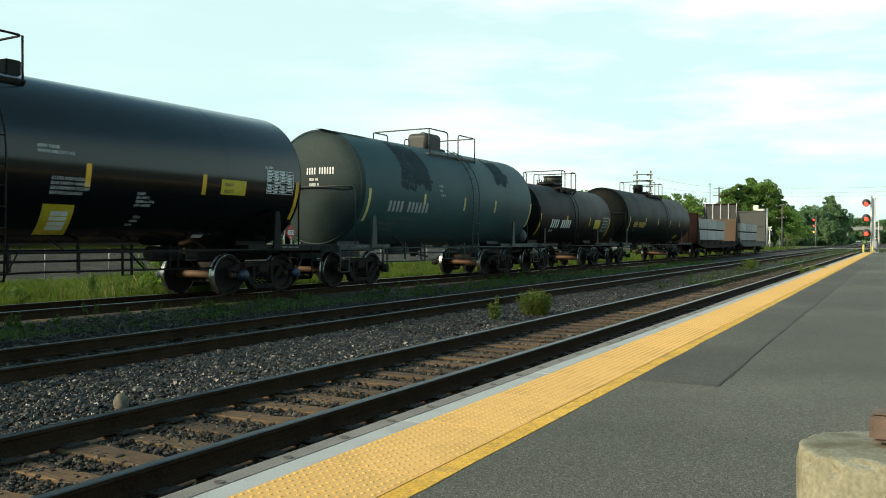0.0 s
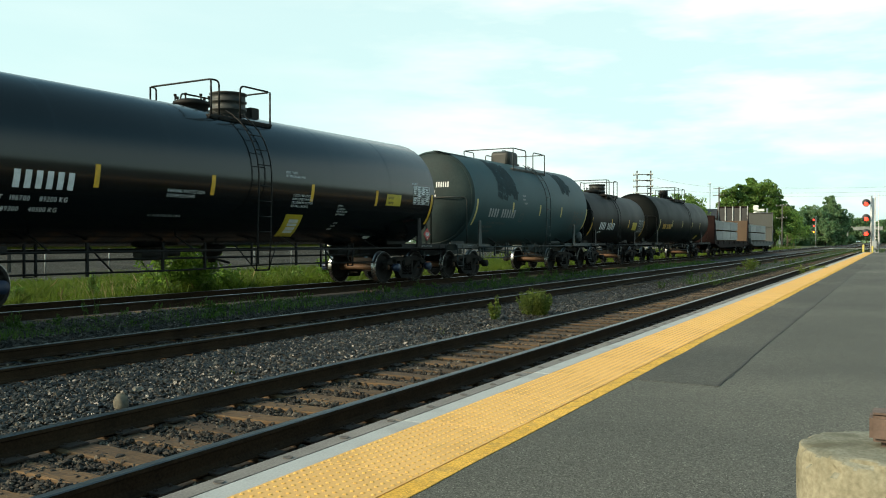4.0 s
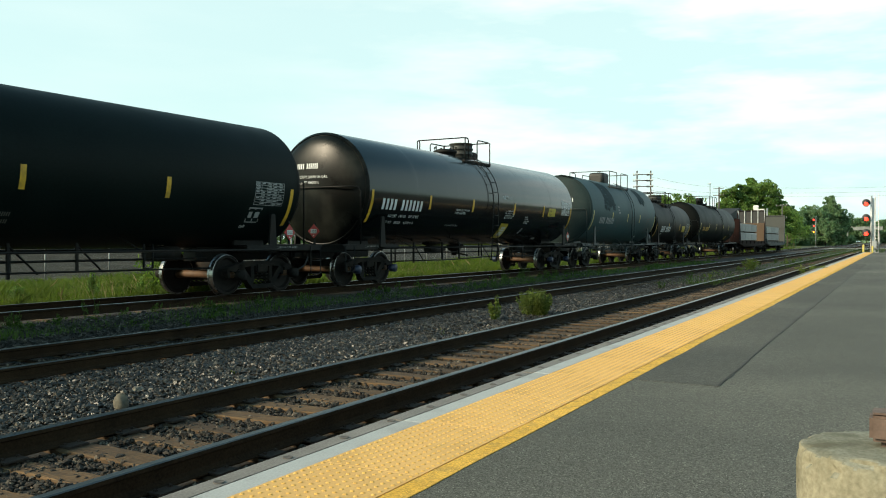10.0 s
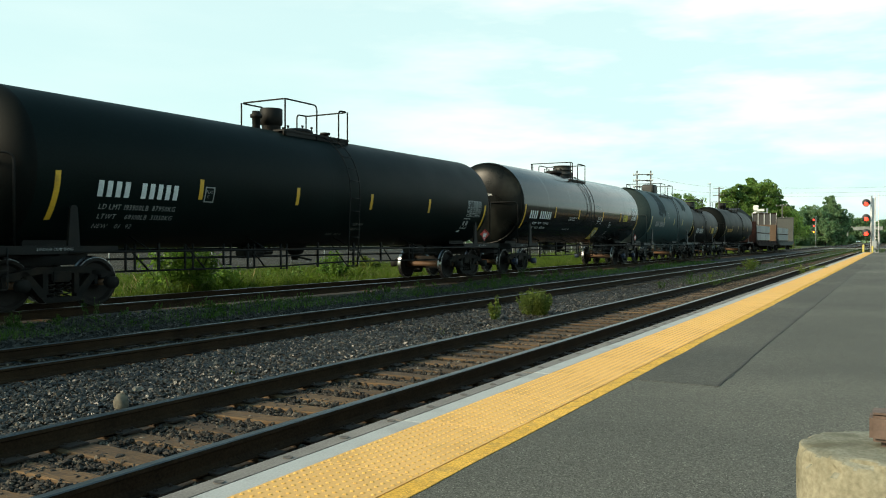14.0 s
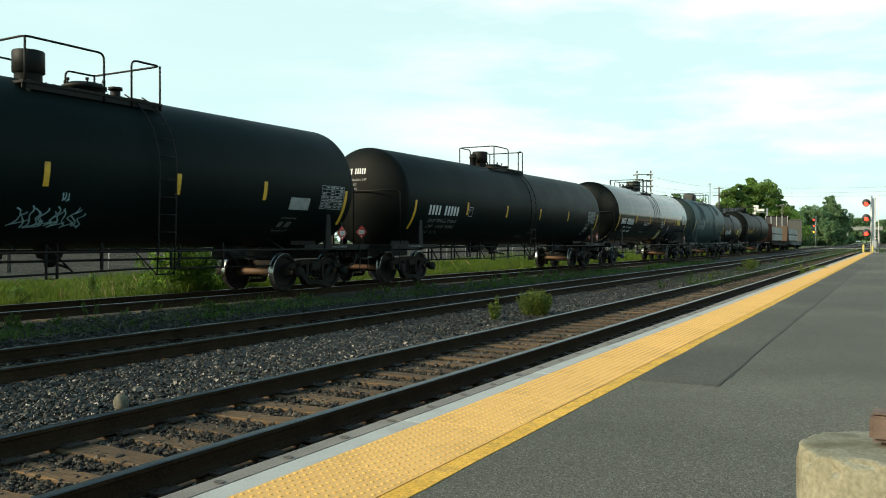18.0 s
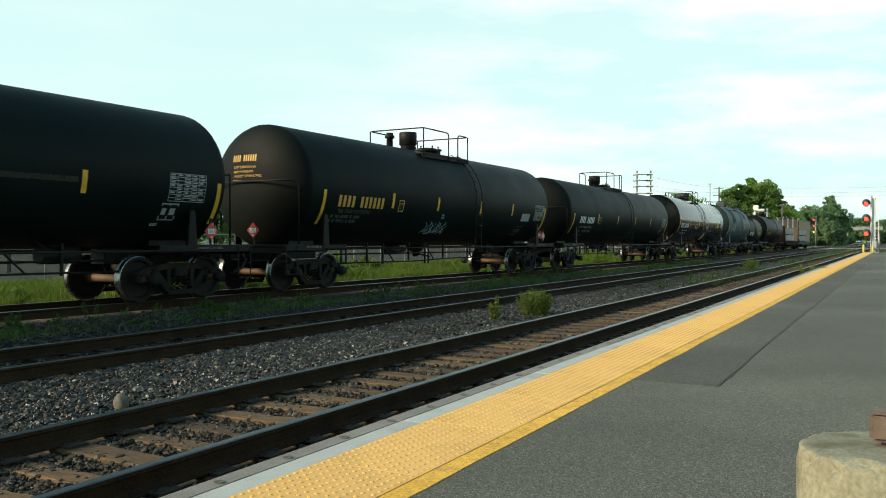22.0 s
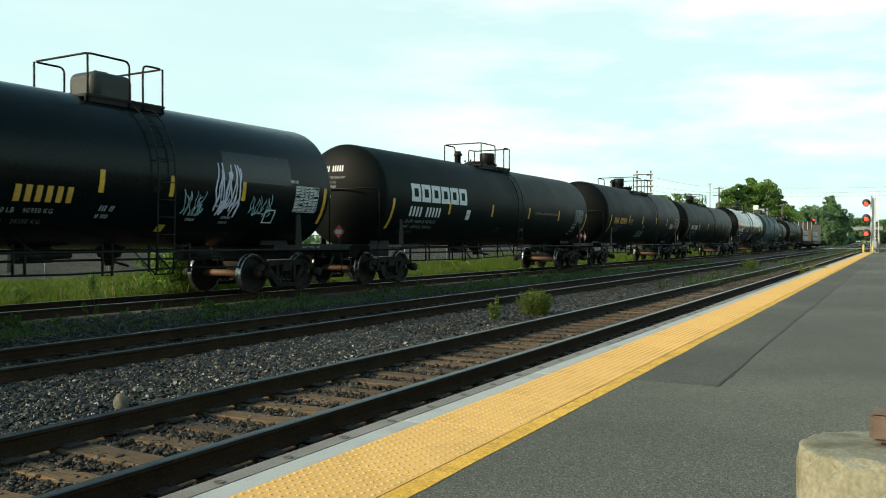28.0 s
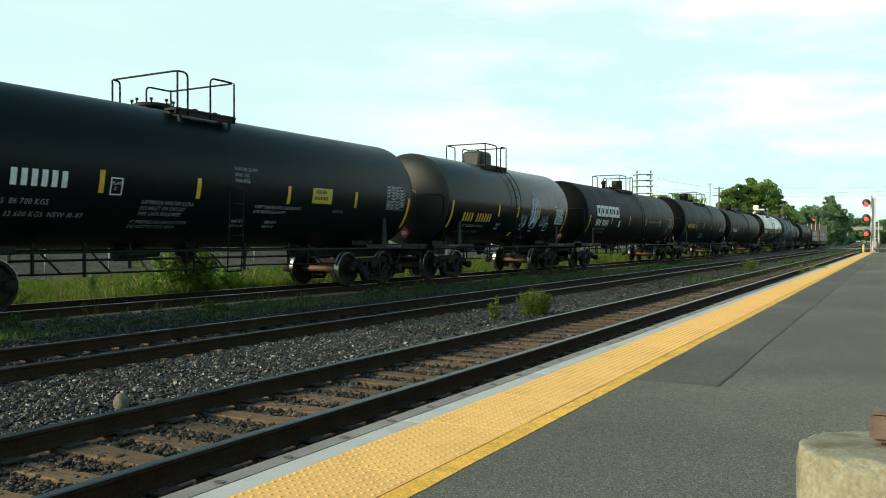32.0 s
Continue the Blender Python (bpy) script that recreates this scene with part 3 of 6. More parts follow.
    crack([(11.2, 1.5), (11.35, 1.75), (11.2, 2.08)], 0.006, 3)
    crack([(17.0, 1.4), (16.9, 0.2), (17.1, -2.0)], 0.008, 4)
    crack([(26.0, 1.4), (26.2, -3.0)], 0.012, 5)
    return slab


platform = build_platform()


# ---- lettering ----
GLYPHS = {}


def load_glyphs(chars):
    for ch in chars:
        cu = bpy.data.curves.new("glyph", "FONT")
        cu.body, cu.size, cu.resolution_u = ch, 1.0, 2
        ob = bpy.data.objects.new("glyph", cu)
        me = ob.to_mesh()
        vs = [(v.co.x, v.co.y) for v in me.vertices]
        fs = [tuple(p.vertices) for p in me.polygons]
        GLYPHS[ch] = (vs, fs, max((v[0] for v in vs), default=0.25))
        ob.to_mesh_clear()
        bpy.data.objects.remove(ob)
        bpy.data.curves.remove(cu)


load_glyphs("ABCDEFGHIJKLMNOPQRSTUVWXYZ0123456789-.\"")


WORDS = {}


def letters(lines, height, leading=1.5, width=0.86):
    """Flat vertices and faces of lines of text, cap height given, starting at the top left; WORDS keeps where each word begins."""
    V, F = [], []
    starts = []
    WORDS[id(V)] = (V, starts)
    y = 0.0
    k = height / 0.70
    for line in lines:
        x = 0.0
        fresh = True
        for ch in line:
            if ch != " " and fresh:
                starts.append((len(V), len(F)))
            fresh = ch == " "
            if ch == " ":
                x += 0.35 * height
                continue
            vs, fs, adv = GLYPHS[ch]
            b = len(V)
            V += [(x + a * k * width, y - height + c * k) for a, c in vs]
            F += [tuple(b + i for i in f) for f in fs]
            x += adv * k * width + 0.13 * height
        y -= height * leading
    return V, F


def split_words(flat):
    """One mesh for each word of a text."""
    V, F = flat
    starts = WORDS[id(V)][1]
    for (v0, f0), (v1, f1) in zip(starts, starts[1:] + [(len(V), len(F))]):
        yield V[v0:v1], [tuple(i - v0 for i in f) for f in F[f0:f1]]


def bars(word, height, width=0.24, gap=0.22):
    """One plain bar for each character of a mark that is not spelt out."""
    V, F = [], []
    x = 0.0
    for ch in word:
        if ch != " ":
            w = width * height
            for j in range(4):
                b = len(V)
                y0, y1 = -height * j / 4, -height * (j + 1) / 4
                V += [(x, y1), (x + w, y1), (x + w, y0), (x, y0)]
                F.append((b, b + 1, b + 2, b + 3))
        x += height * (width + gap)
    return V, F


def sheet(w, h, n=4):
    V, F = [], []
    for j in range(n):
        b = len(V)
        V += [(0, -h * (j + 1) / n), (w, -h * (j + 1) / n), (w, -h * j / n), (0, -h * j / n)]
        F.append((b, b + 1, b + 2, b + 3))
    return V, F


def table_lines(w, h, rows, cols, t=0.012):
    V, F = [], []

    def r(x0, y0, x1, y1):
        b = len(V)
        V.extend([(x0, y0), (x1, y0), (x1, y1), (x0, y1)])
        F.append((b, b + 1, b + 2, b + 3))
    for i in range(rows + 1):
        y = -h * i / rows
        r(0, y - t, w, y)
    for j in range(cols + 1):
        x = w * j / cols
        for q in range(rows):
            r(x, -h * (q + 1) / rows, x + t, -h * q / rows)
    rr = random.Random(rows * 7 + cols)
    for i in range(rows):
        for j in range(cols):
            if rr.random() < 0.85:
                r(w * (j + 0.15) / cols, -h * (i + 0.72) / rows, w * (j + rr.uniform(0.6, 0.9)) / cols, -h * (i + 0.3) / rows)
    return V, F


def outline(w, h, t=0.025):
    """A plain rectangular frame."""
    V, F = [], []
    q = [(0, -t, w, 0), (0, -h, w, -h + t)]
    for k in range(4):
        y0, y1 = -t - (h - 2 * t) * (k + 1) / 4, -t - (h - 2 * t) * k / 4
        q += [(0, y0, t, y1), (w - t, y0, w, y1)]
    for x0, y0, x1, y1 in q:
        b = len(V)
        V += [(x0, y0), (x1, y0), (x1, y1), (x0, y1)]
        F.append((b, b + 1, b + 2, b + 3))
    return V, F


def scribble(w, h, n, seed, t=0.03):
    """A ribbon of sprayed strokes."""
    rr = random.Random(seed)
    V, F = [], []
    for s in range(n):
        x = w * (s + 0.5) / n + rr.uniform(-0.05, 0.05) * w
        pts = [(x + rr.uniform(-0.12, 0.12) * w, -h * rr.uniform(0.0, 0.25)), (x + rr.uniform(-0.1, 0.1) * w, -h * rr.uniform(0.3, 0.6)),
               (x + rr.uniform(-0.15, 0.1) * w, -h * rr.uniform(0.75, 1.0)), (x + rr.uniform(0.0, 0.2) * w, -h * rr.uniform(0.5, 0.8))]
        fine = []
        for i in range(13):
            q = i / 12 * 3
            k = min(int(q), 2)
            a = q - k
            fine.append((pts[k][0] * (1 - a) + pts[k + 1][0] * a + 0.03 * w * math.sin(5 * q), pts[k][1] * (1 - a) + pts[k + 1][1] * a))
        for p, q in zip(fine, fine[1:]):
            d = Vector((q[0] - p[0], q[1] - p[1]))
            nn = Vector((-d.y, d.x)).normalized() * t * rr.uniform(0.4, 0.7) if d.length > 1e-6 else Vector((0, t / 2))
            b = len(V)
            V += [(p[0] - nn.x, p[1] - nn.y), (q[0] - nn.x, q[1] - nn.y), (q[0] + nn.x, q[1] + nn.y), (p[0] + nn.x, p[1] + nn.y)]
            F.append((b, b + 1, b + 2, b + 3))
    return V, F


def wrap_on(flat, x0, phi0, R, zc, lift=0.006, lean=0.0):
    """Lays flat shapes on the side of a tank; phi0 is the angle of their top edge."""
    V, F = flat
    out = []
    for x, y in V:
        a = radians(phi0) + y / R
        out.append((x0 + x + lean * y, -(R + lift) * math.cos(a), zc + (R + lift) * math.sin(a)))
    return out, F


def mark(name, flat, x0, phi0, R, zc, material, parent, label="", lift=0.006, lean=0.0):
    V, F = wrap_on(flat, x0, phi0, R, zc, lift, lean)
    ob = new(name, mesh_from(name, V, F, material))
    ob.parent = parent
    if label:
        ob["label"] = label
    return ob


# ---- running gear, shared by all cars ----
WHEEL_R, AXLES = 0.457, (-0.889, 0.889)


def make_mesh(name, bm, mats):
    me = bpy.data.meshes.new(name)
    bm.to_mesh(me)
    bm.free()
    for mm in mats:
        me.materials.append(mm)
    return me


def gear_meshes():
    g = {}
    bm = bmesh.new()
    prof = [(0.075, 0.0), (0.075, 0.075), (0.06, 0.10), (0.03, 0.13), (0.012, 0.16), (0.008, 0.30), (0.012, 0.345), (0.055, 0.375), (0.070, 0.385), (0.070, 0.445), (0.064, WHEEL_R),
            (-0.025, WHEEL_R + 0.004), (-0.045, WHEEL_R + 0.026), (-0.062, WHEEL_R + 0.026), (-0.066, WHEEL_R - 0.01), (-0.066, 0.385), (-0.045, 0.37), (-0.02, 0.34), (-0.02, 0.15), (-0.07, 0.12), (-0.07, 0.0)]
    lathe(bm, [(-s, r) for s, r in prof], 40, "Y")
    for f in bm.faces:
        r = [math.hypot(v.co.x, v.co.z) for v in f.verts]
        if min(r) > 0.44 and max(r) > WHEEL_R - 0.002:
            f.material_index = 1
    for e in bm.edges:
        if len(e.link_faces) == 2 and e.calc_face_angle(0) > 0.6:
            e.smooth = False
    g["wheel"] = make_mesh("wheel", bm, [M["wheel"], M["tread"]])
    bm = bmesh.new()
    lathe(bm, [(-1.02, 0.0), (-1.02, 0.07), (-0.80, 0.075), (-0.79, 0.10), (-0.55, 0.095), (-0.2, 0.082), (0.2, 0.082), (0.55, 0.095), (0.79, 0.10), (0.80, 0.075), (1.02, 0.07), (1.02, 0)], 16, "Y")
    g["axle"] = make_mesh("axle", bm, [M["axle"]])
    # side frame: top chord, diagonals, spring seat and pedestals
    bm = bmesh.new()
    h = 0.075
    prism(bm, [(-1.13, 0.52), (-1.10, 0.62), (-0.95, 0.67), (-0.45, 0.76), (0.45, 0.76), (0.95, 0.67), (1.10, 0.62), (1.13, 0.52), (0.95, 0.57), (0.42, 0.64), (-0.42, 0.64), (-0.95, 0.57)], -h, h)
    for s in (-1, 1):
        prism(bm, [(s * 0.80, 0.66), (s * 0.66, 0.70), (s * 0.30, 0.30), (s * 0.30, 0.18), (s * 0.42, 0.22)], -h, h)
        prism(bm, [(s * 0.36, 0.68), (s * 0.26, 0.68), (s * 0.26, 0.28), (s * 0.36, 0.28)], -h * 0.9, h * 0.9)
        prism(bm, [(s * 1.14, 0.60), (s * 1.06, 0.62), (s * 1.03, 0.40), (s * 1.10, 0.40)], -h, h)
        prism(bm, [(s * 0.75, 0.62), (s * 0.67, 0.62), (s * 0.68, 0.42), (s * 0.74, 0.42)], -h, h)
        box(bm, (s * 0.889, 0, 0.575), (0.20, 0.17, 0.10), 0.012)
    prism(bm, [(-0.42, 0.22), (0.42, 0.22), (0.34, 0.13), (-0.34, 0.13)], -h * 1.3, h * 1.3)
    g["side_frame"] = make_mesh("side_frame", bm, [M["truck"]])
    bm = bmesh.new()
    for sx in (-0.16, 0, 0.16):
        pts = [(sx + 0.06 * math.cos(a * 0.9), 0.06 * math.sin(a * 0.9), 0.22 + 0.28 * a / 24) for a in range(25)]
        tube(bm, pts, 0.017, 5)
    g["spring"] = make_mesh("spring", bm, [M["truck"]])
    bm = bmesh.new()
    box(bm, (0, 0, 0.60), (0.40, 2.20, 0.22), 0.03)
    cyl(bm, (0, 0, 0.70), (0, 0, 0.80), 0.2, 14)
    for s in (-1, 1):
        box(bm, (s * 0.45, 0, 0.38), (0.10, 1.5, 0.14), 0.01)
        for y in (-0.75, 0.75):
            box(bm, (s * 0.415, y, 0.42), (0.07, 0.10, 0.26), 0.02)
    g["bolster"] = make_mesh("bolster", bm, [M["truck"]])
    for key, mm in (("bearing_cap", "truck"), ("bearing_cap_blue", "blue_cap")):
        bm = bmesh.new()
        lathe(bm, [(0.0, 0.0), (0.0, 0.06), (-0.03, 0.075), (-0.06, 0.11), (-0.22, 0.115), (-0.22, 0.0)][::-1], 16, "Y")
        bmesh.ops.scale(bm, vec=(1, -1, 1), verts=bm.verts)
        bmesh.ops.reverse_faces(bm, faces=bm.faces)
        for a in range(3):
            cyl(bm, (0.05 * math.cos(2.1 * a), -0.012, 0.05 * math.sin(2.1 * a)), (0.05 * math.cos(2.1 * a), 0.04, 0.05 * math.sin(2.1 * a)), 0.013, 6)
        g[key] = make_mesh(key, bm, [M[mm]])
    return g


GEAR = gear_meshes()
WHEELSETS = []


def add_truck(car, x, blue=False):
    tr = piece("truck", GEAR["bolster"], car, pose(x, 0, 0))
    for s in (-1, 1):
        piece("side_frame", GEAR["side_frame"], tr, pose(0, s * 1.0, 0))
        piece("spring", GEAR["spring"], tr, pose(0, s * 1.0, 0))
        for ax in AXLES:
            cap = piece("bearing_cap", GEAR["bearing_cap_blue" if blue else "bearing_cap"], tr, pose(ax, s * 1.13, WHEEL_R, 0, 0, 180 if s < 0 else 0))
            if blue:
                cap["label"] = "blue painted bearing cap"
    for ax in AXLES:
        ws = piece("wheelset", GEAR["axle"], car, pose(x + ax, 0, WHEEL_R))
        for s in (-1, 1):
            piece("wheel", GEAR["wheel"], ws, pose(0, s * 0.775, 0, 0, 0, 0 if s < 0 else 180))
        WHEELSETS.append((ws, x + ax))
    return tr


CARS = []


def placard(car, x, y, z, face=1.0, side=False):
    """A red diamond hazard placard with the number 1202."""
    V = [(0, -0.19), (0.19, 0), (0, 0.19), (-0.19, 0)]
    bm = bmesh.new()
    d = 0.02

    def put(a, b, off):
        return (x - off * 1.0, y - a, z + b) if not side else (x + a, y - off, z + b)
    vs = [bm.verts.new(put(a, b, 0)) for a, b in V] + [bm.verts.new(put(a, b, -d)) for a, b in V]
    bm.faces.new(vs[:4])
    bm.faces.new(vs[4:][::-1])
    for i in range(4):
        j = (i + 1) % 4
        bm.faces.new((vs[j], vs[i], vs[4 + i], vs[4 + j]))
    bmesh.ops.recalc_face_normals(bm, faces=bm.faces)
    pl = part("placard", bm, M["placard_red"], car, "red diamond hazard placard")
    bm = bmesh.new()
    vs = [bm.verts.new(put(a, b, 0.004)) for a, b in ((-0.1, -0.055), (0.1, -0.055), (0.1, 0.055), (-0.1, 0.055))]
    bm.faces.new(vs)
    part("number_panel", bm, M["decal_white"], pl)
    LV, LF = letters(["1202"], 0.075)
    out = []
    for a, b in LV:
        out.append(put(a - 0.10, b + 0.038, 0.007))
    ob = new("placard_number", mesh_from("placard_number", out, LF, M["signal_black"]))
    ob.parent = pl
    bm = bmesh.new()
    vs = [bm.verts.new(put(a, b, 0.004)) for a, b in ((-0.03, -0.13), (0.03, -0.13), (0.0, -0.09))]
    bm.faces.new(vs)
    part("class_mark", bm, M["decal_white"], pl)
    return pl


def tank_car(label, rear, front, R, trucks, paint, head="ellip", steel="steel_dark", dome=None, stripes=(), tape="yellow_tape", blue=False, seams=(),
             long_stripes=(), fitting="valves", texts=(), ladder=None, ladder_top=True, brake_wheel=False, placard_z=1.48, side_placard=True, depth=None, deck_z=3.965, rail_z=4.745, head_paint="head_dark", end_marks=(), loops=(0.28, 0.72), fit=(0.0, 0.8, 1.4, 2.2)):
    """A tank car. rear, front, trucks and all other stations are metres along the train."""
    mid = (rear + front) / 2
    zb = 1.066
    zc = zb + R
    car = thing("tank_car", label, "tank car", group="tank cars of the freight train")
    CARS.append((car, mid))
    r0, r1 = rear - mid, front - mid
    P, S = M[paint], M[steel]
    # shell with its two heads
    prof = []
    if head == "dish":
        D = depth or 0.32
        arc = [(-D * math.cos(a * math.pi / 20), (R - 0.07) * math.sin(a * math.pi / 20)) for a in range(10)]
        prof += [(r0 + s, r) for s, r in arc] + [(r0 - 0.06, R - 0.065), (r0 - 0.015, R - 0.022), (r0, R - 0.004), (r0 + 0.03, R)]
        prof += [(r1 - 0.03, R), (r1, R - 0.004), (r1 + 0.015, R - 0.022), (r1 + 0.06, R - 0.065)] + [(r1 - s, r) for s, r in arc[::-1]]
    else:
        D = depth or 0.62
        arc = [(-D * math.cos(a * math.pi / 28) ** 1.0, R * math.sin(a * math.pi / 28)) for a in range(15)]
        prof += [(r0 + s, r) for s, r in arc] + [(r1 - s, r) for s, r in arc[::-1]]
    bm = bmesh.new()
    lathe(bm, prof, 72, "X", (0, 0, zc))
    if head == "dish":
        for e in bm.edges:
            if len(e.link_faces) == 2 and e.calc_face_angle(0) > 0.5:
                e.smooth = False
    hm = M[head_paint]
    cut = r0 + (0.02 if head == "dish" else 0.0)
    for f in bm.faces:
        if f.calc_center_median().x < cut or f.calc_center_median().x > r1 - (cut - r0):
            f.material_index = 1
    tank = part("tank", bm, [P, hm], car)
    for (V, F), lat0, z0, mt in [(w, *rest) for flat, *rest in end_marks for w in (split_words(flat) if id(flat[0]) in WORDS else [flat])]:
        out = []
        for a, b in V:
            yy, zz = lat0 - a, z0 + b
            rad = math.hypot(yy, zz - zc) / ((R - 0.07) if head == "dish" else R)
            out.append((r0 - D * math.sqrt(max(0.0, 1 - rad * rad)) - 0.012, yy, zz))
        ob = new("end_mark", mesh_from("end_mark", out, F, M[mt]))
        ob.parent = car
    for s in seams:
        bm = bmesh.new()
        lathe(bm, [(s - mid - 0.05, R - 0.0010), (s - mid - 0.025, R + 0.0010), (s - mid + 0.025, R + 0.0010), (s - mid + 0.05, R - 0.0010)], 72, "X", (0, 0, zc))
        part("seam_band", bm, P, car)
    # stub sills, end decks, couplers
    for end, tk, sg in ((r0, trucks[0] - mid, -1), (r1, trucks[1] - mid, 1)):
        tip = end + sg * 0.95
        bm = bmesh.new()
        box(bm, ((tip + tk - sg * 1.2) / 2, 0, 0.92), (abs(tip - tk + sg * 1.2), 0.42, 0.32), 0.015)
        part("centre_sill", bm, S, car)
        bm = bmesh.new()
        box(bm, ((tip + end + sg * 0.1) / 2 - sg * 0.05, 0, 1.11), (abs(tip - end) + 0.1, 2.9, 0.05), 0.008)
        box(bm, (tip - sg * 0.03, 0, 1.03), (0.06, 2.9, 0.20), 0.01)
        for sy in (-1, 1):
            box(bm, ((tip + tk - sg * 0.9) / 2, sy * 1.42, 1.06), (abs(tip - tk + sg * 0.9), 0.07, 0.14), 0.01)
        part("end_deck", bm, S, car)
        bm = bmesh.new()
        box(bm, (tip + sg * 0.2, 0, 0.87), (0.5, 0.13, 0.16), 0.03)
        box(bm, (tip + sg * 0.42, 0.06 * sg, 0.87), (0.26, 0.28, 0.28), 0.07)
        part("coupler", bm, M["truck"], car)
        bm = bmesh.new()
        tube(bm, [(tip + sg * 0.05, 0.3 * sg, 0.80), (tip + sg * 0.2, 0.3 * sg, 0.55), (tip + sg * 0.42, 0.15 * sg, 0.45)], 0.025, 6, 0.15)
        part("brake_hose", bm, M["signal_black"], car)
        # saddle plates over the truck
        bm = bmesh.new()
        for sy in (-1, 1):
            prism_pts = [(tk - 0.13, 1.05), (tk + 0.13, 1.05), (tk + 0.07, zc - R * 0.50), (tk + 0.04, zc - R * 0.47), (tk - 0.04, zc - R * 0.47), (tk - 0.07, zc - R * 0.50)]
            prism(bm, prism_pts, sy * (R * 0.93 + 0.0), sy * (R * 0.93 + 0.05))
        box(bm, (tk, 0, 1.02), (0.5, 2.7, 0.14), 0.01)
        for sy in (-1, 1):
            prism(bm, [(tk - 0.5, 1.12), (tk + 0.5, 1.12), (tk + 0.45, 1.42), (tk - 0.45, 1.42)], sy * 0.62, sy * 0.68)
        part("saddle", bm, S, car)
        # hand rail arch round the head
        px, pz = end + sg * (0.13 if head == "dish" else 0.36), 2.68
        pm = end + sg * (D + 0.05)
        bm = bmesh.new()
        tube(bm, [(px, -1.38, 1.13), (px, -1.38, pz), (pm, -1.06, pz), (pm, 1.06, pz), (px, 1.38, pz), (px, 1.38, 1.13)], 0.020, 7, 0.16)
        part("end_handrail", bm, S, car)
        for sy in (-1, 1):
            bm = bmesh.new()
            tube(bm, [(tip - sg * 0.04, sy * 1.46, 1.10), (tip - sg * 0.04, sy * 1.46, 0.42), (tip - sg * 0.42, sy * 1.46, 0.42), (tip - sg * 0.42, sy * 1.46, 1.10)], 0.014, 5, 0.05)
            stp = part("step", bm, S, car)
            bm = bmesh.new()
            tube(bm, [(tip - sg * 0.04, sy * 1.46, 0.74), (tip - sg * 0.42, sy * 1.46, 0.74)], 0.014, 5)
            part("tread", bm, S, stp)
        add_truck(car, tk, blue)
    # side pipe rail
    for sy in (-1, 1):
        bm = bmesh.new()
        tube(bm, [(r0 + 0.6, sy * 1.47, 1.02), (r1 - 0.6, sy * 1.47, 1.02)], 0.024, 6)
        part("side_rail", bm, S, car)
        x = r0 + 2.4
        while x < r1 - 1.6:
            bm = bmesh.new()
            tube(bm, [(x, sy * 1.47, 1.02), (x, sy * R * 0.55, zc - R * 0.83)], 0.016, 5)
            part("rail_bracket", bm, S, car)
            x += 3.3
    # brake rigging under the tank
    t0, t1 = trucks[0] - mid + 1.3, trucks[1] - mid - 1.3
    bm = bmesh.new()
    tube(bm, [(t0, -0.62, 0.86), (t1, -0.62, 0.84)], 0.024, 6)
    part("brake_pipe", bm, S, car)
    bm = bmesh.new()
    tube(bm, [(t0 - 0.2, -0.75, 0.62), (-1.6, -0.78, 0.60), (1.2, -0.78, 0.66), (t1 + 0.2, -0.75, 0.62)], 0.02, 6)
    part("brake_rod", bm, S, car)
    rr = random.Random(int(rear * 10) + 900)
    x = t0 + 0.4
    while x < t1:
        w, dp = rr.choice((0.0, 0.0, 0.22)), rr.uniform(0.52, 0.68)
        bm = bmesh.new()
        if w:
            tube(bm, [(x, -0.68, 1.16), (x, -0.68, dp), (x + w, -0.68, dp), (x + w, -0.68, 1.16)], 0.028, 5)
        else:
            box(bm, (x, -0.68, (1.18 + dp) / 2), (0.055, 0.05, 1.18 - dp), 0.006)
        part("pipe_hanger", bm, S, car)
        if rr.random() < 0.35:
            bm = bmesh.new()
            tube(bm, [(x, -0.68, 1.14), (x + 0.55, -0.7, 0.62)], 0.02, 5)
            part("brake_lever", bm, S, car)
        x += rr.uniform(0.7, 1.9)
    bm = bmesh.new()
    cyl(bm, (-2.4, -0.30, 0.95), (-1.7, -0.30, 0.95), 0.14, 14)
    cyl(bm, (-1.7, -0.30, 0.95), (-1.3, -0.30, 0.95), 0.07, 12)
    part("brake_cylinder", bm, S, car)
    bm = bmesh.new()
    lathe(bm, [(0.72, 0.0), (0.72, 0.09), (0.86, 0.11), (0.90, 0.22), (1.02, 0.26), (1.25, 0.52), (1.25, 0)], 18, "Z", ((trucks[0] + trucks[1]) / 2 - mid, 0, 0))
    tube(bm, [((trucks[0] + trucks[1]) / 2 - mid, -0.1, 0.8), ((trucks[0] + trucks[1]) / 2 - mid, -0.55, 0.72)], 0.03, 6)
    part("outlet_valve", bm, S, car)
    bm = bmesh.new()
    cyl(bm, (t1 - 1.5, -0.45, 0.95), (t1 - 0.7, -0.45, 0.95), 0.16, 16)
    part("air_reservoir", bm, S, car)
    # reflective tape
    for s in stripes:
        mark("tape_stripe", sheet(0.11, 0.42), s - mid - 0.055, -2.0, R, zc, M[tape], car)
    for s in long_stripes:
        mark("tape_stripe", sheet(0.11, 0.93, 8), s - mid - 0.055, -1.5 if head == "dish" else -4.0, R, zc, M[tape], car)
    # the top platform
    top = zc + R
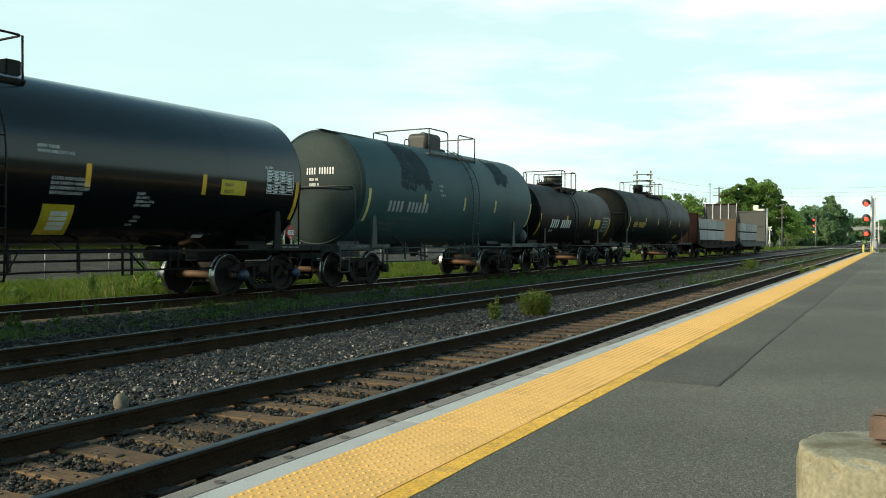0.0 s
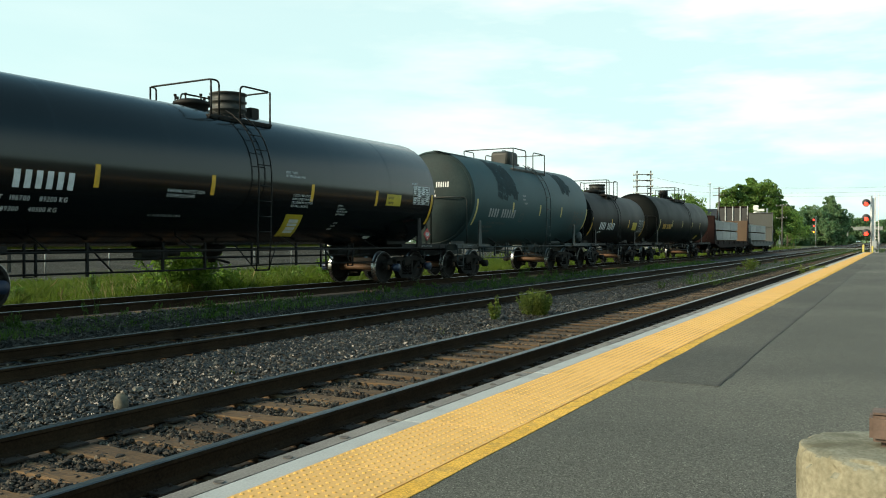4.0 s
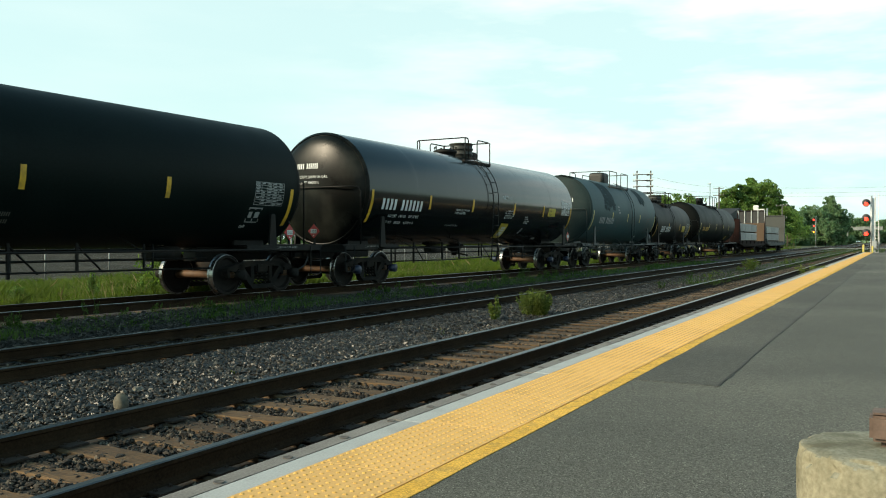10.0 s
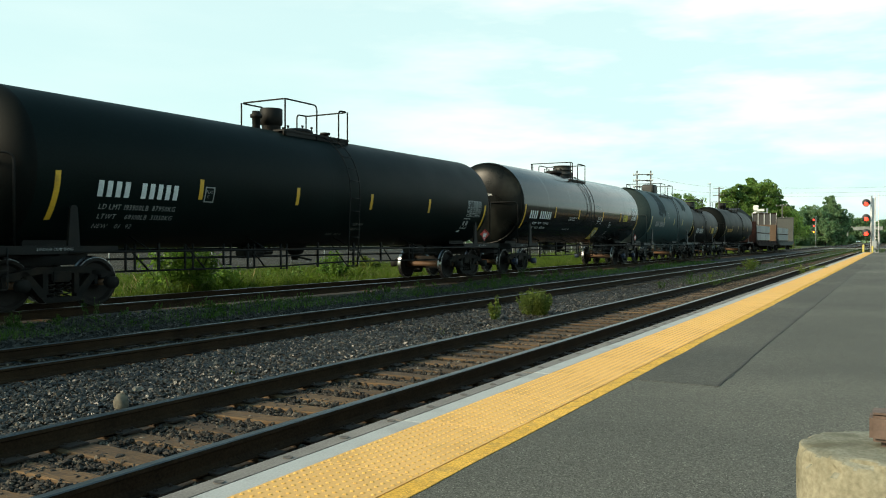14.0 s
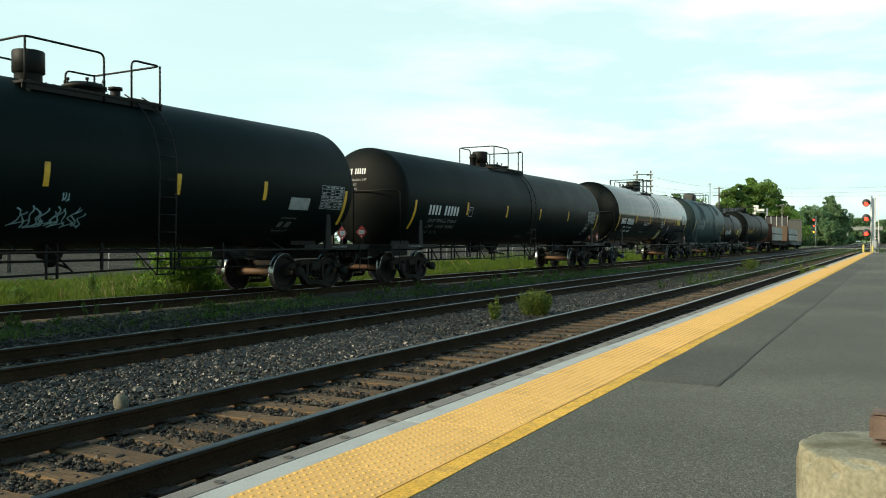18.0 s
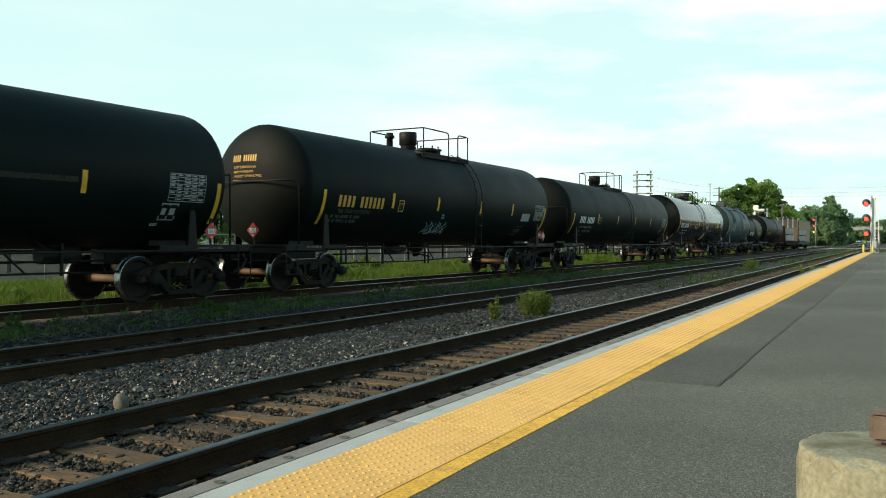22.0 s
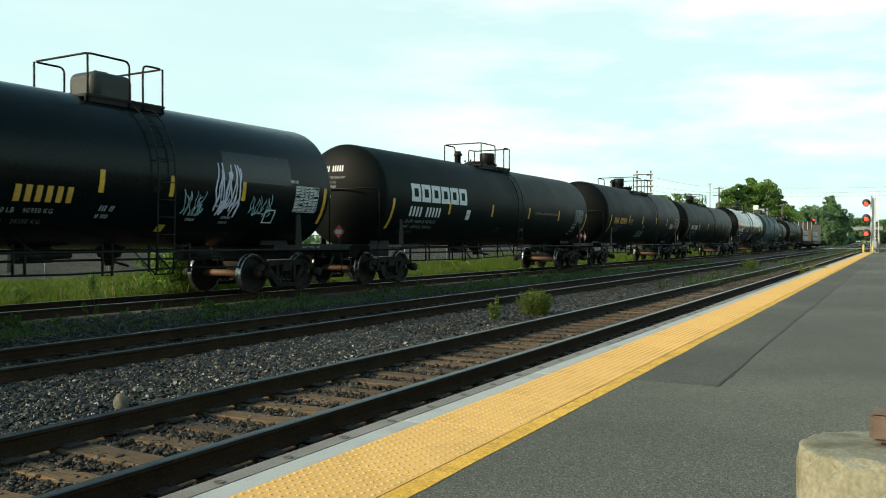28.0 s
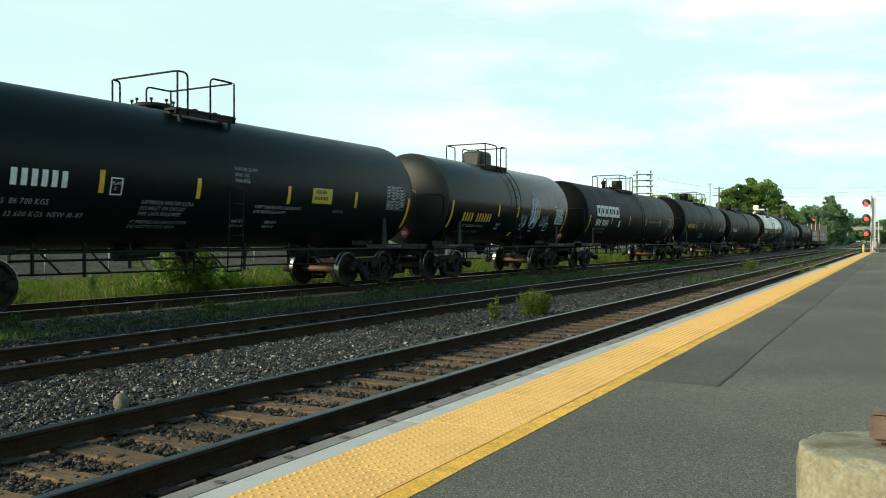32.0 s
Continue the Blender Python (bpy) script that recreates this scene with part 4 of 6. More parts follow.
    if dome:
        d0, d1, w = dome
        d0, d1 = d0 - mid, d1 - mid
        dz, hz = deck_z, rail_z
        bm = bmesh.new()
        for sy in (-1, 1):
            box(bm, ((d0 + d1) / 2, sy * (w - 0.16), dz), (d1 - d0 + 0.1, 0.36, 0.05), 0.006)
            for k in range(int((d1 - d0) / 0.16)):
                box(bm, (d0 + 0.08 + 0.16 * k, sy * (w - 0.16), dz + 0.03), (0.02, 0.34, 0.015))
        for xx in (d0 + 0.1, d1 - 0.1):
            box(bm, (xx, 0, dz - 0.04), (0.08, 2 * w, 0.08), 0.006)
            for sy in (-1, 1):
                box(bm, (xx, sy * (w - 0.05), dz - 0.14), (0.06, 0.06, 0.30), 0.006)
        box(bm, ((d0 + d1) / 2, -w + 0.02, dz - 0.05), (d1 - d0 + 0.1, 0.03, 0.14), 0.004)
        part("walkway", bm, S, car)
        la, lb = loops
        foot = dz - 0.12
        for pts in ([(d0 + la, -w, foot), (d0 + la, -w, hz), (d0, -w, hz), (d0, w, hz), (d0 + la * 0.7, w, hz), (d0 + la * 0.7, w, foot)],
                    [(d1 - lb, -w, foot), (d1 - lb, -w, hz), (d1, -w, hz), (d1, w, hz), (d1 - lb, w, hz), (d1 - lb, w, foot)],
                    [(d0, -w, foot), (d0, -w, hz)], [(d0, w, foot), (d0, w, hz)], [(d1, -w, foot), (d1, -w, hz)], [(d1, w, foot), (d1, w, hz)]):
            bm = bmesh.new()
            tube(bm, pts, 0.021, 7, 0.13 if len(pts) > 2 else 0)
            part("guard_rail", bm, S, car)
        add_fitting(car, fitting, fit, d0, d1, top, S, w)
    if ladder is not None:
        lx = ladder - mid
        for dx in (-0.21, 0.21):
            bm = bmesh.new()
            pts = []
            if ladder_top:
                pts += [(lx + dx, -(R + 0.10) * math.cos(radians(a)), zc + (R + 0.10) * math.sin(radians(a))) for a in range(66, 0, -9)]
            pts += [(lx + dx, -(R + 0.10), zc - 0.2), (lx + dx, -(R + 0.06), 1.2), (lx + dx, -(R + 0.02), 0.56)]
            tube(bm, pts, 0.016, 6)
            part("ladder_rail", bm, S, car)
        zs = []
        if ladder_top:
            zs += [(-(R + 0.10) * math.cos(radians(a)), zc + (R + 0.10) * math.sin(radians(a))) for a in (60, 47, 34, 21, 9)]
        zs += [(-(R + 0.09), zc - 0.2 - 0.34 * k) for k in range(int((zc - 0.7) / 0.34))]
        bm = bmesh.new()
        tube(bm, [(lx - 0.21, -(R + 0.09), 0), (lx + 0.21, -(R + 0.09), 0)], 0.012, 5)
        bmesh.ops.translate(bm, vec=(0, R + 0.09, 0), verts=bm.verts)
        rung = make_mesh("rung", bm, [S])
        for y, z in zs:
            piece("rung", rung, car, pose(0, y, z))
        for dx in (-0.75, 0.60):
            bm = bmesh.new()
            tube(bm, [(lx + dx, -(R - 0.1), 1.13), (lx - 0.21 + (dx > 0) * 0.42, -R, 0.58)], 0.014, 5)
            part("ladder_brace", bm, S, car)
        bm = bmesh.new()
        tube(bm, [(lx - 0.23, -R, 0.57), (lx + 0.23, -R, 0.57)], 0.018, 5)
        part("rung", bm, S, car)
    if brake_wheel:
        bm = bmesh.new()
        c = Vector((r0 - 0.75, 0.85, 1.95))
        tube(bm, [c + Vector((0, 0.28 * math.cos(a * math.pi / 10), 0.28 * math.sin(a * math.pi / 10))) for a in range(21)], 0.014, 5)
        for a in range(5):
            tube(bm, [c, c + Vector((0, 0.28 * math.cos(a * 1.257), 0.28 * math.sin(a * 1.257)))], 0.010, 5)
        box(bm, (c.x + 0.12, c.y, c.z), (0.2, 0.2, 0.3), 0.02)
        box(bm, (c.x + 0.14, c.y, 1.5), (0.08, 0.10, 0.8), 0.01)
        part("hand_brake", bm, S, car)
    if placard_z:
        bm = bmesh.new()
        box(bm, (r0 - 0.80, -0.36, 1.40), (0.03, 0.05, 0.60))
        part("placard_post", bm, S, car)
        placard(car, r0 - 0.84, -0.36, placard_z)
        if side_placard:
            bm = bmesh.new()
            box(bm, (r1 - 0.30, -1.47, 1.42), (0.05, 0.03, 0.55))
            part("placard_post", bm, S, car)
            placard(car, r1 - 0.30, -1.50, 1.42, side=True)
    for sx in (trucks[0] - mid - 0.75, trucks[1] - mid + 0.1):
        for V, F in split_words(letters(["2 INCH HF COMP SHOES"], 0.048)):
            ob = new("brake_text", mesh_from("brake_text", [(sx + a, -1.459, 1.10 + b) for a, b in V], F, M["grey_letter"]))
            ob.parent = car
    for name, flat, s, phi, mat, lab, lean in texts:
        if name == "reporting_mark":
            # each bar is a part of its own
            V, F = flat
            for k in range(0, len(V), 16):
                mark("mark_bar", (V[k:k + 16], F[:4]), s - mid, phi + 1.5, R, zc, M[mat], car, lab, lean=lean)
        elif id(flat[0]) in WORDS:
            for word in split_words(flat):
                mark(name, word, s - mid, phi + 1.5, R, zc, M[mat], car, lab, lean=lean)
        else:
            ob = mark(name, flat, s - mid, phi + 1.5, R, zc, M[mat], car, lab, 0.010 if name == "graffiti" else 0.006, lean)
            if len(flat[1]) > 12:
                tagged(ob, kind="stuff")
    return car


M["housing"] = surface("dusty_grey_brown_steel", (0.012, 0.014, 0.0125), (0.028, 0.030, 0.026), 3.0, 0.6, 0, 0.08, 40, (0.06, 0.06, 0.05), 2.0, 0.4)


def round_box(bm, c, s, r):
    res = bmesh.ops.create_cube(bm, size=1, matrix=Matrix.Translation(c) @ Matrix.Diagonal((s[0], s[1], s[2], 1)))
    es = [e for e in {e for v in res["verts"] for e in v.link_edges} if max(v.co.z for v in e.verts) > c[2]]
    bmesh.ops.bevel(bm, geom=es, offset=r, segments=5, affect="EDGES", profile=0.5, clamp_overlap=True)
    for f in bm.faces:
        f.smooth = f.calc_area() < 0.1


def add_bolts(cover, c, ring, n, z, high, S):
    """Swing bolts round a manway cover, each a part of it."""
    for a in range(n):
        q = a * 2 * math.pi / n
        x, y = c[0] + ring * math.cos(q), c[1] + ring * math.sin(q)
        bm = bmesh.new()
        cyl(bm, (x, y, z), (x, y, z + high), 0.018, 6)
        cyl(bm, (x, y, z + high - 0.05), (x, y, z + high), 0.034, 6)
        part("bolt", bm, S, cover)


def add_fitting(car, kind, fit, d0, d1, top, S, w):
    if kind == "box":
        bm = bmesh.new()
        round_box(bm, (d0 + fit[0], 0.0, top + 0.15), (0.97, 0.82, 0.70), 0.16)
        part("fittings_housing", bm, M["housing"], car, "rounded steel housing over the valves")
        bm = bmesh.new()
        tube(bm, [(d0 + fit[0] - 0.17, 0, top + 0.49), (d0 + fit[0] - 0.17, 0, top + 0.56), (d0 + fit[0] + 0.17, 0, top + 0.56), (d0 + fit[0] + 0.17, 0, top + 0.49)], 0.015, 5, 0.04)
        part("lid_handle", bm, S, car)
        bm = bmesh.new()
        lathe(bm, [(top - 0.1, 0.32), (top + 0.02, 0.32), (top + 0.03, 0.36), (top + 0.08, 0.36), (top + 0.12, 0.2), (top + 0.13, 0)], 20, "Z", (d1 - 0.6, 0.2, 0))
        part("manway", bm, S, car)
    elif kind == "valves":
        bm = bmesh.new()
        lathe(bm, [(top - 0.1, 0.24), (top + 0.14, 0.24), (top + 0.16, 0.25), (top + 0.18, 0.285), (top + 0.56, 0.285), (top + 0.58, 0.27), (top + 0.58, 0)], 24, "Z", (d0 + fit[1], 0.05, 0))
        part("valve_bonnet", bm, S, car, "tall round valve bonnet")
        bm = bmesh.new()
        lathe(bm, [(top - 0.1, 0.10), (top + 0.27, 0.10), (top + 0.29, 0.15), (top + 0.36, 0.15), (top + 0.38, 0.11), (top + 0.45, 0.10), (top + 0.45, 0)], 18, "Z", (d0 + fit[0] + 0.14, 0.05, 0))
        part("vent_pipe", bm, S, car)
        bm = bmesh.new()
        c = (d0 + fit[2], 0.05, 0)
        lathe(bm, [(top - 0.1, 0.36), (top + 0.05, 0.36), (top + 0.06, 0.42), (top + 0.12, 0.42), (top + 0.18, 0.30), (top + 0.20, 0)], 24, "Z", c)
        add_bolts(part("manway", bm, S, car, "bolted manway cover"), c, 0.38, 6, top + 0.05, 0.19, S)
        bm = bmesh.new()
        cyl(bm, (d0 + fit[3], 0.05, top - 0.1), (d0 + fit[3], 0.05, top + 0.16), 0.10, 12)
        cyl(bm, (d0 + fit[3], 0.05, top + 0.16), (d0 + fit[3], 0.05, top + 0.22), 0.14, 12)
        part("air_valve", bm, S, car)
    elif kind == "housing":
        bm = bmesh.new()
        lathe(bm, [(top - 0.1, 0.36), (top + 0.06, 0.36), (top + 0.07, 0.42), (top + 0.14, 0.42), (top + 0.20, 0.28), (top + 0.22, 0)], 24, "Z", (d0 + fit[0], 0.05, 0))
        add_bolts(part("manway", bm, S, car, "bolted manway cover"), (d0 + fit[0], 0.05), 0.38, 7, top + 0.08, 0.22, S)
        bm = bmesh.new()
        lathe(bm, [(top - 0.1, 0.40), (top + 0.08, 0.40), (top + 0.09, 0.43), (top + 0.13, 0.43), (top + 0.14, 0.40), (top + 0.27, 0.40), (top + 0.28, 0.43), (top + 0.32, 0.43), (top + 0.33, 0.40), (top + 0.45, 0.40), (top + 0.47, 0.44), (top + 0.50, 0.44), (top + 0.51, 0.40), (top + 0.51, 0)], 28, "Z", (d0 + fit[1], 0.0, 0))
        part("valve_housing", bm, M["housing"], car, "round ribbed steel valve housing")
        bm = bmesh.new()
        box(bm, (d0 + fit[2], 0.0, top + 0.08), (0.30, 0.34, 0.36), 0.02)
        part("air_valve", bm, S, car)
    else:
        bm = bmesh.new()
        lathe(bm, [(top - 0.1, 0.40), (top + 0.04, 0.40), (top + 0.05, 0.47), (top + 0.11, 0.47), (top + 0.16, 0.35), (top + 0.19, 0)], 24, "Z", (d0 + 0.45, 0.25, 0))
        add_bolts(part("manway", bm, S, car, "bolted manway cover"), (d0 + 0.45, 0.25), 0.43, 8, top + 0.06, 0.18, S)
        bm = bmesh.new()
        bm.free()
        for k, dx in enumerate((1.40, 1.62, 1.95, 2.25)):
            bm = bmesh.new()
            lathe(bm, [(top - 0.1, 0.07), (top + 0.10, 0.07), (top + 0.10, 0.11), (top + 0.14, 0.11), (top + 0.14, 0.07), (top + 0.16 + 0.05 * (k % 2), 0.06), (top + 0.16 + 0.05 * (k % 2), 0)], 12, "Z", (d0 + dx, 0.2, 0))
            part("air_valve", bm, S, car)


def add_reservoir(car, x, label):
    bm = bmesh.new()
    lathe(bm, [(-0.42, 0), (-0.40, 0.14), (-0.34, 0.22), (-0.26, 0.26), (0.26, 0.26), (0.34, 0.22), (0.40, 0.14), (0.42, 0)], 20, "Y", (x, -0.8, 1.42))
    part("air_tank", bm, M["steel_green"], car, label)
    return car


T = lambda name, flat, s, phi, mat, lab="", lean=0.0: (name, flat, s, phi, mat, lab, lean)

tank_car("short brown-black tank car with a low dome platform", 31.01, 40.124, 1.297, (31.647, 38.262), "brown_black", "dish", dome=(34.44, 36.204, 0.9), deck_z=3.546, rail_z=4.306, fitting="housing", loops=(0.4, 0.6), fit=(0.5, 1.2, 1.7), ladder=35.028,
         long_stripes=(31.157, 39.977), stripes=(34.146, 37.086), placard_z=0, head_paint="head_dark", texts=[
    T("reporting_mark", bars("0000 00000", 0.36, 0.38, 0.27), 32.382, -12, "white_letter"), T("small_text", bars("000000000", 0.10), 32.382, -32, "white_letter"),
    T("yellow_label", sheet(0.8, 0.42), 37.772, -8, "decal_yellow", "yellow warning label"), T("data_table", table_lines(0.9, 0.75, 5, 4), 38.948, 0, "grey_letter")])
tank_car("black tank car with faded orange markings", 42.477, 57.128, 1.492, (42.379, 54.972), "black_matt", "dish", dome=(48.994, 51.934, 0.9), fitting="valves", loops=(1.2, 0.8), fit=(0.1, 0.9, 1.8, 2.6), ladder=50.66,
         long_stripes=(42.918,), stripes=(45.995, 48.778, 51.728, 54.198), tape="pale_tape", placard_z=0, head_paint="head_dark", texts=[
    T("reporting_mark", bars("0000 000000", 0.30, 0.38, 0.27), 43.751, -13, "orange_letter"), T("small_text", bars("000000000", 0.10), 43.898, -30, "dim_letter"),
    T("yellow_label", sheet(0.6, 0.35), 54.188, -40, "decal_yellow", "yellow warning label")])
green_car = tank_car("grey-green tank car streaked with black spills", 18.409, 29.404, 1.609, (18.946, 27.959), "green_grey", "dish", steel="steel_green", dome=(22.693, 25.791, 1.05), fitting="box", loops=(1.2, 1.2), fit=(1.47,), ladder=24.655,
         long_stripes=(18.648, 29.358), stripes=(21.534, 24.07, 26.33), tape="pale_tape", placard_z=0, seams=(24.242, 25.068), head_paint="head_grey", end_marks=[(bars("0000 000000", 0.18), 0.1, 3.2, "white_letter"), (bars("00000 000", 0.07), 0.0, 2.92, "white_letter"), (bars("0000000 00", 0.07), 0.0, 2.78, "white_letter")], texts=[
    T("reporting_mark", bars("0000 000000", 0.31, 0.38, 0.27), 19.648, -13, "grey_letter", "", 0.0), T("small_text", letters(["THE TANK CAR PEOPLE"], 0.10), 19.699, -30, "dim_letter"),
    T("weight_text", bars("00000 00000 0000", 0.11), 19.493, -36, "dim_letter"), T("weight_text", bars("00000 00000 0000", 0.11), 19.493, -43, "dim_letter"),
    T("vent_text", bars("00000000", 0.07), 22.384, 8, "grey_letter"), T("vent_text", bars("0000000", 0.07), 22.384, 3, "grey_letter"), T("vent_text", bars("000000000", 0.07), 22.487, -2, "grey_letter"),
    T("class_box", outline(0.27, 0.33, 0.025), 22.28, -17, "dim_letter"), T("data_table", table_lines(1.2, 0.9, 7, 4), 27.752, -8, "dim_letter"),
    T("spill_streak", scribble(1.3, 1.9, 9, 5, 0.30), 20.422, 66, "dirt_black", "black spilt residue"), T("spill_streak", scribble(1.0, 1.3, 6, 9, 0.22), 26.616, 62, "dirt_black", "black spilt residue"),
    T("spill_streak", scribble(1.6, 0.7, 8, 21, 0.28), 18.254, 88, "dirt_black", "black spilt residue")])
add_reservoir(green_car, 5.85, "grey-green air tank on the end deck")
tank_car("glossy black tank car with white stencilled lettering", 0.591, 15.818, 1.58, (1.34, 15.05), "black_gloss", "dish", dome=(7.241, 9.139, 0.95), fitting="housing", loops=(0.24, 1.0), fit=(0.4, 1.5, 2.25), ladder=8.156, blue=True, depth=0.32,
         long_stripes=(0.767, 15.67), stripes=(3.871, 6.695, 9.977, 12.738), seams=(3.097, 5.602, 10.806, 13.408), head_paint="head_gloss", end_marks=[(bars("0000 000000", 0.15), 0.65, 3.35, "white_letter"), (letters(["CAPY 30650 US GAL", "CAPY 116000 L"], 0.08, 1.9), 0.55, 3.02, "white_letter")], texts=[
    T("reporting_mark", bars("0000 000000", 0.31, 0.38, 0.27), 1.285, -10.5, "white_letter"), T("weight_text", letters(["LD LMT   196700     89200 KG"], 0.095), 1.748, -26.5, "white_letter"),
    T("weight_text", letters(["LT WT    89300     40500 KG"], 0.095), 1.67, -34, "white_letter"),
    T("protection_text", letters(["THERMAL PROTECTION", "SYSTEM EQUIPPED"], 0.066), 5.506, -16, "white_letter"), T("inch_text", letters(["0.5 INCH CERAMIC FIBER"], 0.055), 5.217, -36, "grey_letter"),
    T("vent_text", letters(["VENT TANK", "WHEN UNLOADING"], 0.058), 8.975, 6, "white_letter"),
    T("lock_text", letters(["CLOSE AND LOCK", "BOV SAFETY HANDLE", "SECUREMENT SYSTEM", "BEFORE LOADING"], 0.058), 9.265, -13, "white_letter"),
    T("yellow_notice", sheet(0.62, 0.72, 6), 9.216, -31.5, "decal_yellow", "yellow notice with a white panel", -0.16), T("notice_panel", sheet(0.34, 0.44, 5), 9.419, -36.5, "decal_white", "", -0.16),
    T("paint_text", letters(["PAINT", "G2-402101", "GROM 01-2014", "LOT 860000"], 0.052), 11.096, -20, "white_letter"), T("paint_text", bars("000000", 0.06), 11.192, -38, "grey_letter"), T("paint_text", bars("0000000", 0.06), 11.144, -41.5, "grey_letter"), T("paint_text", bars("000000", 0.06), 11.096, -45, "grey_letter"),
    T("yellow_label", sheet(0.74, 0.32), 13.216, -6, "decal_yellow", "yellow label with dark print"), T("label_print", bars("00000000", 0.07), 13.312, -8.5, "signal_black", "", 0.0), T("label_print", bars("000000000", 0.07), 13.312, -13.5, "signal_black"),
    T("data_table", table_lines(0.9, 0.52, 8, 4), 14.613, 5, "white_letter"), T("test_text", bars("0000 00000", 0.06), 14.565, 8, "white_letter"), T("small_label", sheet(0.3, 0.12, 2), 13.023, -56, "decal_white")])
tank_car("dull black tank car with white stencilled number", -19.126, -2.254, 1.474, (-18.392, -3.037), "black_matt", "ellip", dome=(-11.937, -9.345, 0.72), fitting="valves", loops=(1.25, 0.4), fit=(-0.33, 0.37, 1.4, 2.6), ladder=-10.177, brake_wheel=True,
         long_stripes=(-18.734, -2.43), stripes=(-15.42, -12.331, -9.235, -6.147), seams=(-10.959,), end_marks=[(bars("0000 00000", 0.17), 0.45, 3.35, "white_letter"), (letters(["CAPY 23660GAL IMP", "28412GAL US", "107550LITRES", "SPEC 0-5", "111A100W1"], 0.07, 1.9), 0.52, 3.05, "grey_letter")], texts=[
    T("reporting_mark", bars("0000 00000", 0.30, 0.38, 0.27), -17.903, -10, "white_letter"), T("weight_text", letters(["LD LMT 193900LB  87950KG"], 0.11), -17.806, -27, "grey_letter"),
    T("weight_text", letters(["LTWT     69100LB  31350KG"], 0.11), -17.757, -35, "grey_letter"), T("built_text", letters(["NEW    01   92"], 0.11), -17.757, -44, "grey_letter"),
    T("class_box", outline(0.27, 0.33, 0.025), -15.311, -9, "grey_letter"), T("class_text", letters(["PLATE", "  C"], 0.065), -15.282, -11.8, "grey_letter"),
    T("heater_text", bars("00000 00000", 0.09), -9.736, -36, "dim_letter"), T("heater_text", bars("000000 0000", 0.09), -9.736, -42, "dim_letter"), T("heater_text", bars("0000000 00000 00", 0.09), -10.617, -50, "dim_letter"),
    T("data_table", table_lines(0.95, 0.52, 8, 5), -3.672, -1, "grey_letter", "", 0.0), T("class_box", table_lines(0.40, 0.36, 1, 2, 0.03), -3.751, -24, "grey_letter", "", 0.0), T("test_text", bars("00000", 0.08), -3.819, -42, "white_letter")])
tank_car("dull black tank car with orange-yellow lettering and a graffiti tag", -36.922, -22.1, 1.546, (-36.34, -22.95), "black_matt", "ellip", dome=(-30.79, -27.86, 1.0), fitting="valves", loops=(1.6, 0.7), fit=(-0.45, 0.77, 1.97, 2.7), ladder=-28.235,
         long_stripes=(-36.439, -22.282), stripes=(-33.299, -30.749, -27.853, -25.316), tape="yellow_tape", seams=(-29.119,), end_marks=[(bars("0000 000000", 0.16), 0.55, 3.35, "orange_letter"), (letters(["CAPY 28200 GAL US", "CAPY WATER 200", "CAPACITY 106000 LITRES", "DOT 111"], 0.06, 1.9), 0.5, 3.08, "orange_letter")], texts=[
    T("reporting_mark", bars("0000 000000", 0.30, 0.38, 0.27), -35.842, -9.5, "orange_letter"), T("slogan_text", letters(["THE TANK CAR PEOPLE"], 0.10), -35.793, -23, "dim_letter"),
    T("weight_text", bars("00 000 000000 00 00000", 0.09, 0.34, 0.3), -35.989, -29, "dim_letter"), T("weight_text", bars("00 00 000000 00 00000", 0.09, 0.34, 0.3), -36.038, -34, "dim_letter"),
    T("class_box", outline(0.27, 0.33, 0.025), -32.996, -10, "orange_letter"), T("class_text", letters(["PLATE", "  C"], 0.065), -32.956, -12.8, "orange_letter"),
    T("graffiti", scribble(1.15, 0.55, 13, 31, 0.022), -31.033, -32, "graffiti_blue", "pale blue sprayed tag"), T("graffiti", scribble(0.16, 0.2, 3, 32, 0.022), -30.395, -22, "graffiti_blue", "pale blue sprayed tag"),
    T("white_label", sheet(0.72, 0.30), -24.407, -15, "grey_letter", "greyed white label"), T("data_table", table_lines(0.9, 0.58, 7, 5), -23.278, -2, "grey_letter"), T("class_box", table_lines(0.5, 0.4, 1, 2, 0.03), -24.505, -34, "dim_letter", "", 0.25)])
